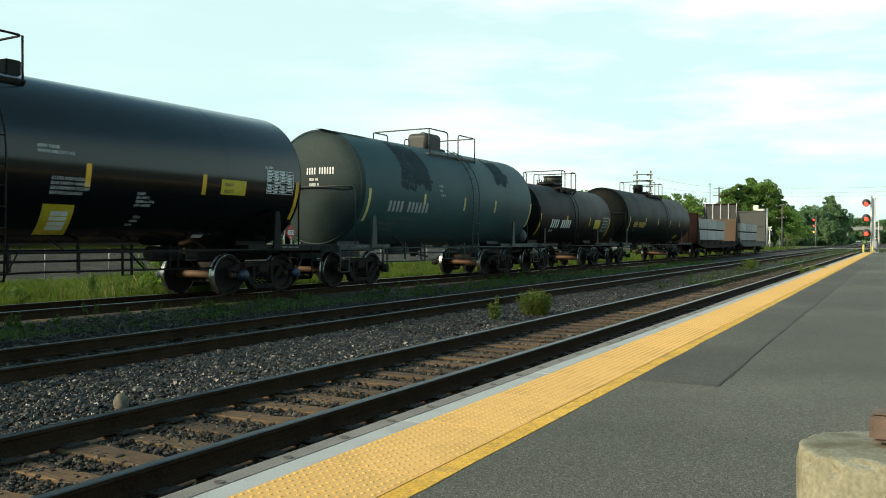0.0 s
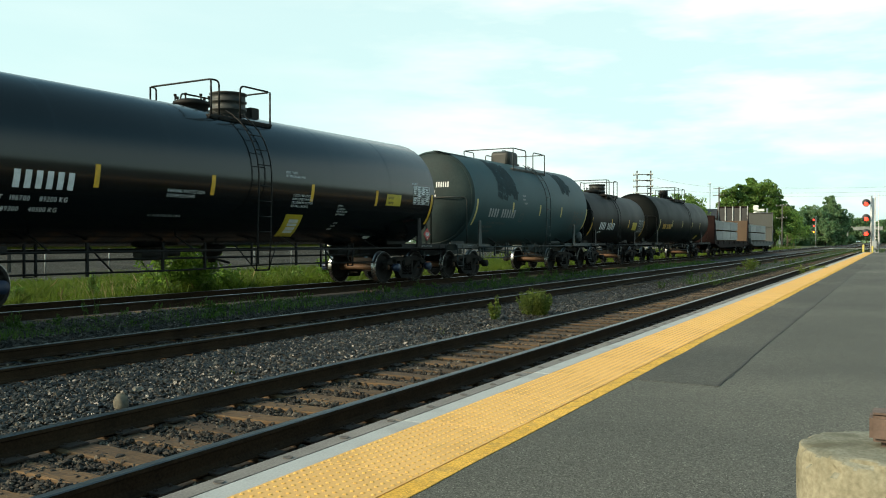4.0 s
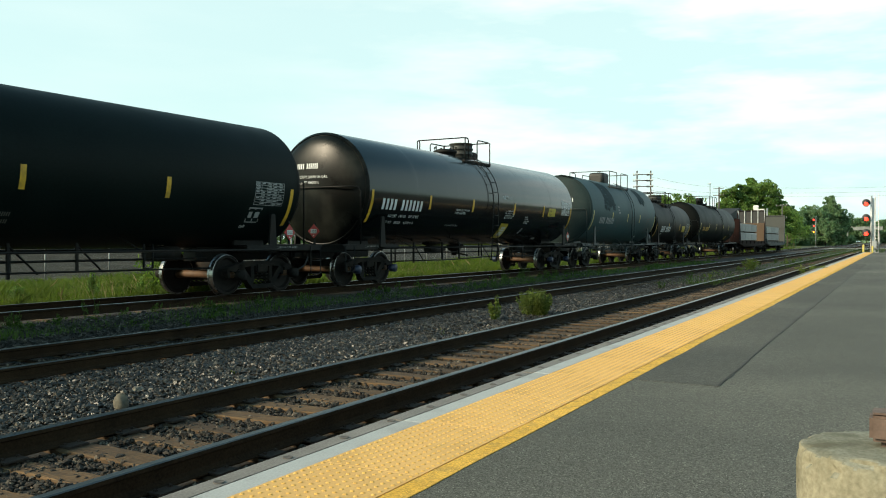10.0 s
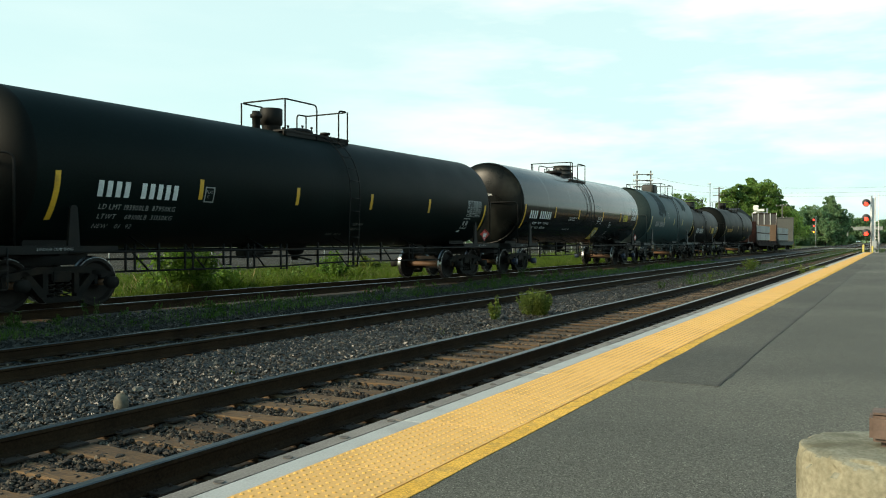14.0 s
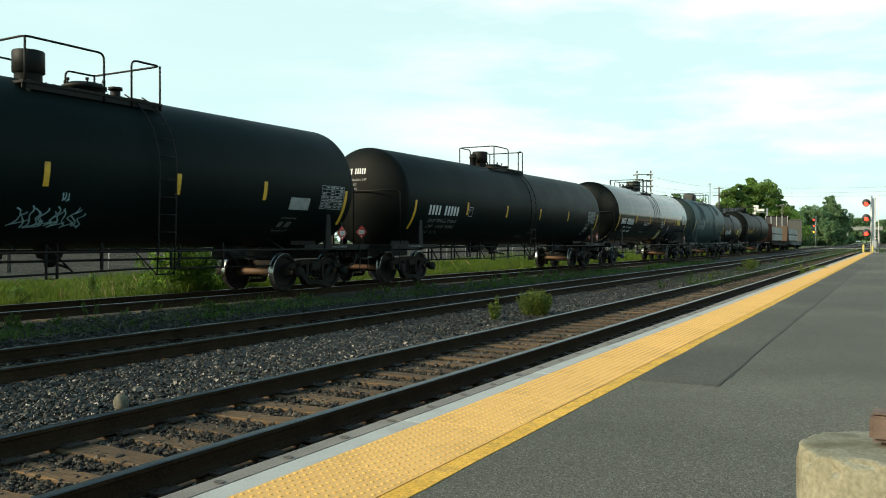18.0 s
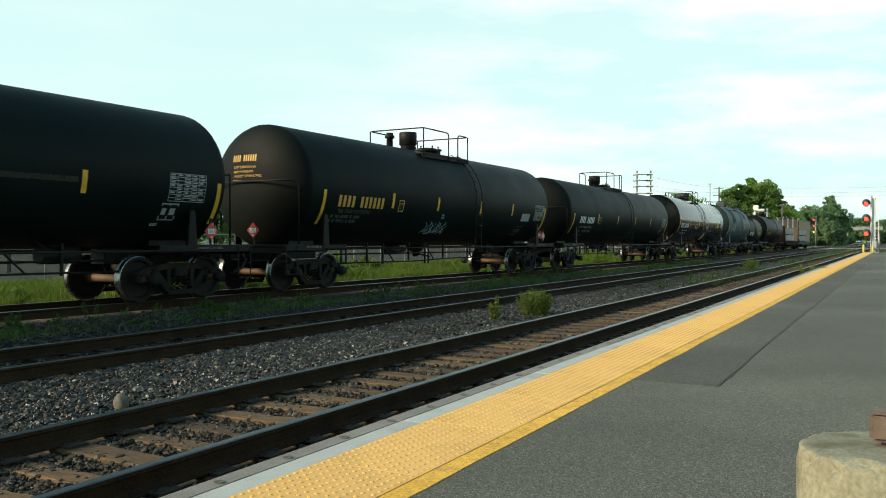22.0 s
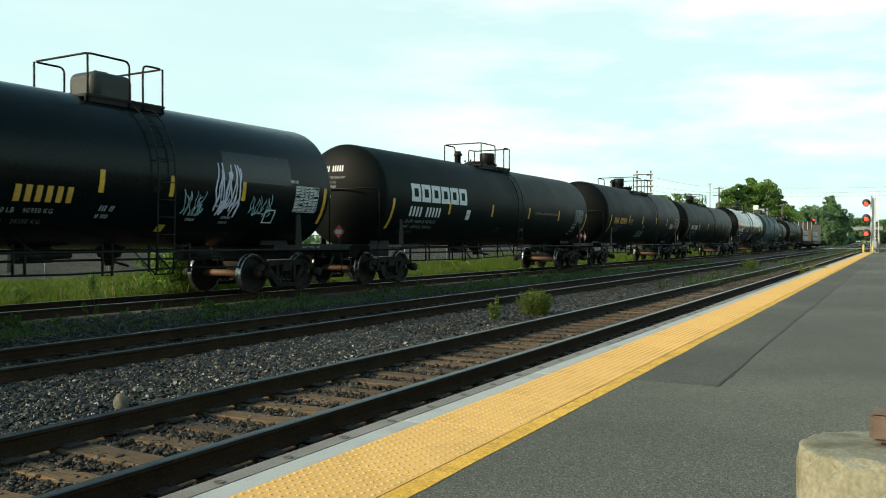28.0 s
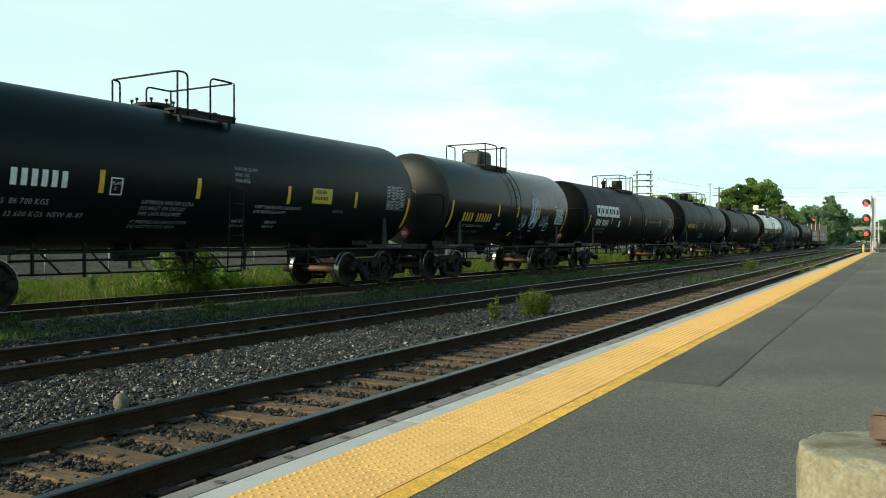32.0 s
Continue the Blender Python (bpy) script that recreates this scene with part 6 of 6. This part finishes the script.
# ---- behind the train: fence, trailers, building ----
fence = thing("chain_link_fence", "galvanised chain-link fence along the gravel lot", "fence")
FY = 29.0
for k in range(34):
    bm = bmesh.new()
    cyl(bm, (6 + 3 * k, FY, -0.21), (6 + 3 * k, FY, 1.75), 0.03, 8)
    part("post", bm, M["galv"], fence)
bm = bmesh.new()
tube(bm, [(6, FY, 1.72), (105, FY, 1.72)], 0.022, 6)
part("top_rail", bm, M["galv"], fence)
V, F = [], []
for k in range(700):
    for s in (1, -1):
        x0 = 6 + 0.14 * k + (0 if s > 0 else 1.9)
        b = len(V)
        V += [(x0, FY, -0.18), (x0 + 0.0035, FY, -0.18), (x0 + s * 1.9 + 0.0035, FY, 1.72), (x0 + s * 1.9, FY, 1.72)]
        F.append((b, b + 1, b + 2, b + 3))
ob = new("wire_mesh", mesh_from("wire_mesh", V, F, M["galv"]))
ob.parent = fence
tagged(ob, kind="stuff")


white_shed = thing("storage_building", "long white metal storage building behind the fence", "building", Matrix.Translation(spot(54.4, 105, 0.72)) @ Matrix.Rotation(radians(-25), 4, "Z"))
bm = bmesh.new()
box(bm, (0, 0, 1.55), (17, 8, 3.1), 0.03)
part("wall", bm, M["white_paint"], white_shed)
for k in range(15):
    bm = bmesh.new()
    box(bm, (-8.4 + 1.2 * k, -4.03, 1.55), (0.06, 0.06, 3.05))
    part("rib", bm, M["galv"], white_shed)
bm = bmesh.new()
prism(bm, [(-8.8, 3.1), (8.8, 3.1), (8.8, 3.3), (-8.8, 3.3)], -4.4, 4.4)
part("roof", bm, M["galv"], white_shed)
for k, x in enumerate((-5.5, 0.5)):
    bm = bmesh.new()
    box(bm, (x, -4.05, 1.25), (2.6, 0.08, 2.5), 0.01)
    part("door", bm, M["grey_car"] if k else M["galv"], white_shed)
small_shed = thing("garden_shed", "small white gabled shed behind the fence", "shed", Matrix.Translation(spot(51.7, 96, 0.72)) @ Matrix.Rotation(radians(-35), 4, "Z"))
bm = bmesh.new()
prism(bm, [(-1.7, 0), (1.7, 0), (1.7, 2.2), (0, 3.2), (-1.7, 2.2)], -2.0, 2.0)
part("wall", bm, M["white_paint"], small_shed)
for sg in (-1, 1):
    bm = bmesh.new()
    prism(bm, [(0, 3.22), (sg * 1.95, 2.08), (sg * 1.95, 2.18), (0, 3.34)], -2.25, 2.25)
    part("roof_slope", bm, M["grey_car"], small_shed)
bm = bmesh.new()
box(bm, (0.3, -2.02, 0.95), (0.95, 0.06, 1.9), 0.01)
part("door", bm, M["grey_car"], small_shed)
shed = thing("warehouse", "long low dark-grey warehouse beyond the trees", "building", Matrix.Translation(spot(10.9, 150, -0.2)) @ Matrix.Rotation(radians(-20), 4, "Z"))
bm = bmesh.new()
box(bm, (0, 0, 2.8), (9, 12, 5.6), 0.05)
part("wall", bm, M["grey_car"], shed)
bm = bmesh.new()
prism(bm, [(-4.9, 5.6), (4.9, 5.6), (0, 7.4)], -6.4, 6.4)
part("roof", bm, M["signal_black"], shed)


# ---- plants ----
def leaf_mesh(name, centres, size, material, rng, flat=0.5):
    """Many small leaf quads, each turned at random, as one mesh."""
    n = len(centres)
    a = rng.normal(size=(n, 3))
    a /= np.linalg.norm(a, axis=1)[:, None]
    b = rng.normal(size=(n, 3))
    b -= a * (a * b).sum(1)[:, None]
    b /= np.linalg.norm(b, axis=1)[:, None]
    s = size * rng.uniform(0.6, 1.4, (n, 1))
    c = np.asarray(centres)
    v = np.stack([c - a * s, c - b * s * flat, c + a * s, c + b * s * flat], 1).reshape(-1, 3)
    f = np.arange(4 * n).reshape(n, 4)
    return mesh_from(name, v, f, material)


def tree(label, at, high, wide, leaf, count, seed, material="leaf", trunk_part=0.25, group="trees"):
    """A trunk with limbs; leaf clumps sit round the limb ends."""
    rng = np.random.default_rng(seed)
    t = thing("tree", label, "tree", Matrix.Translation(at), group)
    bm = bmesh.new()
    lean = Vector((rng.uniform(-0.3, 0.3), rng.uniform(-0.3, 0.3), 0)) * high * 0.05
    cyl(bm, (0, 0, -0.3), lean + Vector((0, 0, high * 0.6)), high * 0.022, 8, high * 0.010)
    tips = []
    for k in range(int(rng.integers(13, 18))):
        z = high * rng.uniform(trunk_part, 0.62)
        q = rng.uniform(0, 2 * math.pi)
        up = rng.uniform(0.15, 0.9)
        reach = wide * 0.5 * rng.uniform(0.45, 0.95) * math.cos(up * 0.8)
        e = Vector((math.cos(q) * reach, math.sin(q) * reach, min(high * 0.93, z + high * 0.33 * up * rng.uniform(0.5, 1.3))))
        cyl(bm, lean * (z / high) + Vector((0, 0, z)), e, high * 0.009, 6, high * 0.003)
        tips.append(e)
    tips.append(lean + Vector((0, 0, high * 0.92)))
    for k in range(4):
        tips.append(Vector((rng.normal() * wide * 0.14, rng.normal() * wide * 0.14, high * rng.uniform(0.6, 0.9))))
    part("trunk", bm, M["bark"], t)
    cs = []
    per = count // len(tips)
    for e in tips:
        r = wide * rng.uniform(0.11, 0.21)
        sub = [np.array(e) + rng.normal(size=3) * r * 0.75 * np.array([1, 1, 0.7]) for _ in range(7)]
        for c in sub:
            p = rng.normal(size=(per // 7 + 1, 3))
            p /= np.linalg.norm(p, axis=1)[:, None]
            p *= r * 0.62 * rng.uniform(0.35, 1.0, (len(p), 1)) ** 0.5
            cs.append(c + p * np.array([1, 1, 0.8]))
    cs = np.concatenate(cs)
    cs[:, 2] = np.clip(cs[:, 2], high * trunk_part * 0.5, high)
    ob = new("crown", leaf_mesh("crown", cs, leaf, M[material], rng))
    ob.parent = t
    return t


def shrub(name, label, at, high, wide, count, leaf, seed, material, stems=14, category="bush", upright=False):
    """Upright stems with leaves along them."""
    rng = np.random.default_rng(seed)
    s = thing(name, label, category, Matrix.Translation(at), "shrubs and weeds")
    bm = bmesh.new()
    cs = []
    for k in range(stems):
        q, r = rng.uniform(0, 2 * math.pi), math.sqrt(rng.uniform(0, 1))
        e = Vector((math.cos(q) * r * wide / 2, math.sin(q) * r * wide / 2, high * (1 - (0.30 if upright else 0.35) * r * r) * rng.uniform(0.72 if upright else 0.8, 1.08)))
        b = Vector((e.x * (0.5 if upright else 0.3), e.y * (0.5 if upright else 0.3), -0.02))
        tube(bm, [b, b.lerp(e, 0.5) + Vector((0, 0, high * 0.06)), e], max(0.003, high * 0.006), 4)
        for i in range(count // stems):
            w = rng.uniform(0.12, 1.0)
            cs.append(np.array(b.lerp(e, w)) + rng.normal(size=3) * wide * ((0.030 if upright else 0.055) * (1.2 - 0.6 * w)))
    tagged(part("stalk", bm, M["weed"], s), kind="stuff")
    ob = new("foliage", leaf_mesh("foliage", np.array(cs), leaf, M[material], rng, 0.42))
    ob.parent = s
    tagged(ob, kind="stuff")
    return s


shrub("bush", "bright green bushy weed growing between the tracks", Vector((16.55, 6.76, -0.20)), 0.57, 0.82, 8000, 0.022, 11, "bush", 110, "bush", True)
shrub("weed", "yellow-green leafy weed growing between the tracks", Vector((15.05, 6.96, -0.20)), 0.48, 0.34, 340, 0.042, 12, "bush", 9, "weed")
shrub("weed", "small bright weed sprout in the ballast", Vector((7.4, 6.85, -0.20)), 0.09, 0.06, 12, 0.022, 13, "bush", 3, "weed")
shrub("weed", "small bright weed sprout in the ballast", Vector((12.4, 6.75, -0.20)), 0.12, 0.1, 14, 0.022, 14, "bush", 3, "weed")
shrub("bush", "low green bush between the tracks", spot(8.16, 46, -0.2), 0.65, 1.1, 1500, 0.035, 31, "bush", 40)
shrub("weed", "low green weed beside the platform edge", Vector((43.0, 3.5, -0.2)), 0.5, 1.6, 900, 0.04, 15, "bush", 30, "weed")
shrub("shrub", "leafy green shrub beside the far track", spot(46.1, 22.0, -0.2), 1.80, 2.1, 5200, 0.066, 16, "shrub", 44)
shrub("shrub", "leafy green shrub in the grass verge", spot(36.0, 30.5, -0.2), 1.2, 1.3, 2000, 0.06, 17, "shrub", 24)
shrub("shrub", "leafy green shrub in the grass verge", spot(43.0, 25.5, -0.2), 0.95, 0.95, 1300, 0.055, 18, "shrub", 18)
shrub("shrub", "leafy green shrub in the grass verge", spot(33.9, 39, -0.2), 0.9, 1.6, 1200, 0.08, 19, "bush", 16)
for b, far, hh, ww in ((51.3, 21.5, 0.9, 0.3), (47.6, 22.0, 0.8, 0.35), (48.4, 21.8, 0.6, 0.4), (44.3, 24.0, 0.9, 0.5), (40.2, 26.5, 0.7, 0.4), (38.4, 28.0, 0.8, 0.5), (55.8, 19.6, 0.55, 0.5)):
    shrub("weed", "tall green weed in the grass verge", spot(b, far, -0.2), hh, ww, 420, 0.05, int(b * 10), "leaf", 12, "weed")
rnd = random.Random(77)
for k in range(120):
    x = rnd.uniform(8, 34) if k < 92 else rnd.uniform(34, 70)
    y = t3y(x) - (rnd.uniform(1.0, 1.7) if k % 3 else rnd.uniform(1.5, 2.7))
    h = rnd.uniform(0.10, 0.32) * (1.0 if k % 5 else 1.6)
    shrub("weed", "dark green weed on the far track's bank", Vector((x, y, ground_z(x, y) - 0.02)), h, h * 0.5 + 0.12, 130, 0.024, 200 + k, "shade_weed", 8, "weed", True)
for k in range(16):
    x = rnd.uniform(22, 75)
    shrub("weed", "low green weed between the tracks", Vector((x, rnd.uniform(6.4, 7.9), -0.2)), rnd.uniform(0.12, 0.35), rnd.uniform(0.3, 0.8), 150, 0.03, 300 + k, "weed" if k % 2 else "bush", 10, "weed")


def grass_field(name, label, n, xr, yrel, tall, seed, material, lean=0.25):
    rng = np.random.default_rng(seed)
    x = xr[0] + (xr[1] - xr[0]) * rng.uniform(0, 1, n) ** 1.5
    line = np.array([t3y(a) for a in x])
    y = line + yrel[0] + (yrel[1] - yrel[0]) * rng.uniform(0, 1, n) ** 1.25
    patch = np.array([noise.noise(Vector((a * 0.25, b * 0.35, seed))) for a, b in zip(x, y)])
    h = tall * rng.uniform(0.5, 1.15, n) * np.clip(1 + 1.1 * patch, 0.25, 1.7)
    q = rng.uniform(0, 2 * math.pi, n)
    w = 0.002 + 0.003 * rng.uniform(0, 1, n) + x * 0.00011
    dx, dy = np.cos(q) * w, np.sin(q) * w
    lx, ly = rng.normal(size=n) * lean * h, rng.normal(size=n) * lean * h
    z = np.full(n, -0.21)
    near = y < line + 3.0
    z[near] = -0.05 - 0.16 * np.clip((y - line - 1.7) / 1.3, 0, 1)[near]
    v = np.stack([np.stack([x - dx, y - dy, z], 1), np.stack([x + dx, y + dy, z], 1), np.stack([x + lx * 0.4 + dx * 0.7, y + ly * 0.4 + dy * 0.7, z + h * 0.6], 1),
                  np.stack([x + lx, y + ly, z + h], 1), np.stack([x + lx * 0.4 - dx * 0.7, y + ly * 0.4 - dy * 0.7, z + h * 0.6], 1)], 1).reshape(-1, 3)
    f = np.arange(5 * n).reshape(n, 5)
    ob = new(name, mesh_from(name, v, f, M[material]))
    return tagged(ob, label, "grass", kind="stuff")


grass_field("verge_grass", "long sunlit green grass behind the far track", 230000, (7, 75), (1.9, 12.6), 0.36, 5, "grass", 0.45)
grass_field("verge_grass", "distant long green grass along the line", 14000, (60, 175), (2.2, 16), 0.7, 6, "grass")
grass_field("bank_grass", "sparse dark grass on the far track's near bank", 9000, (7, 60), (-2.9, -0.95), 0.10, 7, "shade_weed")
grass_field("verge_grass", "dry straw-coloured stems among the long grass", 1100, (9, 45), (2.0, 9.0), 0.5, 11, "straw", 0.35)
grass_field("bank_grass", "sparse grass tufts between the tracks far along", 2200, (28, 120), (-8.6, -6.6), 0.13, 8, "weed")
grass_field("bank_grass", "grass along the tracks by the crossing", 2200, (110, 180), (-12.4, -4.0), 0.15, 9, "weed")

LEFT_TREES = ((59.5, 112, 20.0, 14, 1), (57.4, 114, 18.8, 13, 2), (55.8, 114, 18.6, 12, 3), (54.2, 115, 20.2, 12, 10), (53.0, 116, 22.2, 12, 4), (51.2, 116, 19.9, 11, 5), (49.4, 118, 15.0, 11, 6), (46.5, 120, 13.0, 12, 7), (43.5, 124, 11.6, 12, 8), (39.5, 126, 11.0, 13, 9))
for b, d, h, w, s in LEFT_TREES:
    tree("full leafy broad tree behind the gravel lot", spot(b, d, -0.2), h, w, 0.24, 17000, 400 + s, "leaf", 0.12, "trees behind the lot")
for b, d, s in ((57.0, 109, 1), (51.0, 111, 3), (48.8, 112, 4), (46.0, 114, 5), (54.4, 112, 2)):
    shrub("shrub", "tall light-green shrub below the trees", spot(b, d, -0.2), 8.0, 9, 3600, 0.22, 500 + s, "bush", 26)
tree("broad dark green tree by the crossing", spot(8.9, 190, -0.3), 14.6, 8.5, 0.26, 26000, 61, "leaf", 0.10, "trees by the crossing")
tree("broad dark green tree by the crossing", spot(7.75, 192, -0.3), 16.4, 9.0, 0.26, 28000, 62, "leaf", 0.10, "trees by the crossing")
tree("broad dark green tree by the crossing", spot(6.75, 198, -0.3), 13.6, 7.5, 0.26, 22000, 63, "leaf", 0.08, "trees by the crossing")
for b, d, h, w, s in ((19.15, 150, 10.9, 5, 64), (12.9, 140, 9.6, 8, 65), (12.0, 150, 9.8, 7, 66), (13.9, 150, 10.0, 7, 67), (11.4, 170, 9.0, 7, 68), (6.0, 225, 10.2, 8, 69), (5.6, 262, 11.0, 8, 90)):
    tree("leafy green tree beyond the train", spot(b, d, -0.3), h, w, 0.22, 6500, s, "leaf", 0.10, "trees beyond the train")
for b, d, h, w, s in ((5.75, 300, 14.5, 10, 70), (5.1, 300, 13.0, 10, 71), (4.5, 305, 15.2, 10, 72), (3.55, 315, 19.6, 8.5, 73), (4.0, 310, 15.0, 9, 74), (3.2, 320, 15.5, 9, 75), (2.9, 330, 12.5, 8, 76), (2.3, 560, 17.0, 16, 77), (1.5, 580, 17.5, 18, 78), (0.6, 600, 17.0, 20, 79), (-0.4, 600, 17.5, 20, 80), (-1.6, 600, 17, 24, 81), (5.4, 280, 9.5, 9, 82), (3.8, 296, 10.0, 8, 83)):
    tree("distant leafy green tree", spot(b, d, -0.5), h, w, 0.38 if d < 500 else 0.9, 6500, s, "leaf_haze", 0.06, "distant trees")
for k in range(12):
    b = 6.2 - 0.32 * k
    shrub("shrub", "low green thicket along the far tracks", spot(b, 272 + 6 * k, -0.4), 4.6, 9, 1500, 0.4, 600 + k, "leaf_haze", 16)

# a plain distant wood closes the horizon
V, F = [], []
rng = np.random.default_rng(9)
cs = []
for k in range(260):
    q = 2 * math.pi * k / 260
    r = 900 + 60 * math.sin(3 * q)
    p = rng.normal(size=(60, 3)) * np.array([14, 14, 5.0])
    p[:, 2] = np.abs(p[:, 2]) + 0.5
    cs.append(p + np.array([r * math.cos(q), r * math.sin(q), 0]))
ob = new("backdrop", leaf_mesh("backdrop", np.concatenate(cs), 3.4, M["leaf_haze"], rng))
tagged(ob, "distant green woods round the horizon", "woods", kind="structure")


# ---- loose stones ----
def stones(name, label, boxes, size, seed, material, z0=-0.20, zr=0.035):
    """Crushed stones over stretches (x0, x1, y0, y1, per square metre)."""
    rng = np.random.default_rng(seed)
    g = (1 + 5 ** 0.5) / 2
    base = np.array([(-1, g, 0), (1, g, 0), (-1, -g, 0), (1, -g, 0), (0, -1, g), (0, 1, g), (0, -1, -g), (0, 1, -g), (g, 0, -1), (g, 0, 1), (-g, 0, -1), (-g, 0, 1)]) / 1.9
    tri = np.array([(0, 11, 5), (0, 5, 1), (0, 1, 7), (0, 7, 10), (0, 10, 11), (1, 5, 9), (5, 11, 4), (11, 10, 2), (10, 7, 6), (7, 1, 8), (3, 9, 4), (3, 4, 2), (3, 2, 6), (3, 6, 8), (3, 8, 9), (4, 9, 5), (2, 4, 11), (6, 2, 10), (8, 6, 7), (9, 8, 1)])
    V, F, n0 = [], [], 0
    for x0, x1, y0, y1, dens in boxes:
        n = int((x1 - x0) * (y1 - y0) * dens)
        x, y = rng.uniform(x0, x1, n), rng.uniform(y0, y1, n)
        keep = x > y * 0.60 - 0.6
        x, y = x[keep], y[keep]
        n = len(x)
        s = size * np.exp(rng.normal(size=n) * 0.32)
        sh = rng.uniform(0.6, 1.25, (n, 1, 3)) * np.array([1, 1, 0.8])
        p = base[None] * sh * (1 + np.clip(rng.normal(size=(n, 12, 1)), -1.6, 1.6) * 0.27)
        q = rng.uniform(0, 2 * math.pi, n)
        c, t = np.cos(q)[:, None], np.sin(q)[:, None]
        px, py = p[:, :, 0] * c - p[:, :, 1] * t, p[:, :, 0] * t + p[:, :, 1] * c
        z = (z0 + 0.215) + np.array([ground_z(a, b) for a, b in zip(x, y)]) + rng.uniform(-0.6, 1.0, n) * zr
        v = np.stack([px * s[:, None] + x[:, None], py * s[:, None] + y[:, None], p[:, :, 2] * s[:, None] + z[:, None]], 2)
        V.append(v.reshape(-1, 3))
        F.append((tri[None] + (np.arange(n) * 12)[:, None, None]).reshape(-1, 3) + n0)
        n0 += n * 12
    ob = new(name, mesh_from(name, np.concatenate(V), np.concatenate(F), M[material]))
    return tagged(ob, label, "gravel", kind="stuff")


stones("ballast_stones", "crushed dark grey ballast stones between the tracks", [(3.2, 12, 5.75, 8.45, 1350), (12, 24, 5.75, 8.45, 560), (24, 50, 5.75, 8.45, 90), (5.5, 16, 10.25, 12.9, 620), (16, 34, 10.25, 12.7, 240)], 0.020, 21, "stone")
stones("tie_gap_stones", "grey stones lying between the ties of the platform track", [(1.5, 10, 4.2, 5.5, 760), (10, 26, 4.2, 5.5, 380), (1.5, 12, 3.3, 4.0, 300), (12, 30, 3.3, 4.0, 120), (5, 22, 8.7, 10.0, 240)], 0.017, 22, "stone_brown", -0.205, 0.022)
stones("tie_gap_stones", "grey stones half covering the ties farther along the track", [(26, 60, 4.2, 5.5, 280), (60, 105, 4.2, 5.5, 130), (30, 80, 3.3, 4.0, 110)], 0.019, 24, "stone_brown", -0.192, 0.024)


def boulder(label, at, size, seed):
    bm = bmesh.new()
    bmesh.ops.create_icosphere(bm, subdivisions=3, radius=1)
    for v in bm.verts:
        v.co *= 1 + 0.22 * noise.noise(v.co * 1.3 + Vector((seed, 0, 0))) + 0.05 * noise.noise(v.co * 5)
        v.co = Vector((v.co.x * size[0], v.co.y * size[1], v.co.z * size[2]))
    for f in bm.faces:
        f.smooth = True
    ob = part("rock", bm, M["boulder"])
    ob.matrix_basis = Matrix.Translation(at)
    tagged(ob, label, "rock", "loose rocks")


boulder("rounded tan rock lying against the rail in the ballast", Vector((5.39, 6.36, -0.125)), (0.066, 0.068, 0.088), 6)
boulder("small pale rock beside the far track", Vector((33.6, 12.4, -0.10)), (0.26, 0.2, 0.14), 5)
boulder("small pale rock beside the far track", Vector((34.2, 12.2, -0.12)), (0.14, 0.12, 0.10), 8)


# ---- what moves ----
def motions():
    """The train rolls away along its track, and its wheels turn with it."""
    times = [0.5 * k for k in range(65)]
    for car, station in CARS:
        walk(car, [(t, on_track(station + gone(t))) for t in times])
    for ob, station, lat, z in CARGO:
        walk(ob, [(t, on_track(station + gone(t)) @ pose(0, lat, z)) for t in times])
    turns, last = [0], 0.0
    end = FPS * 32
    for k in range(1, end + 1):
        a = gone(k / FPS) / WHEEL_R
        nxt = gone((k + 1) / FPS) / WHEEL_R
        if nxt - last > radians(75) or k == end:
            turns.append(k)
            last = a
    for ws, x in WHEELSETS:
        walk(ws, [(k / FPS, pose(x, 0, WHEEL_R, 0, math.degrees(gone(k / FPS) / WHEEL_R), 0)) for k in turns])


motions()
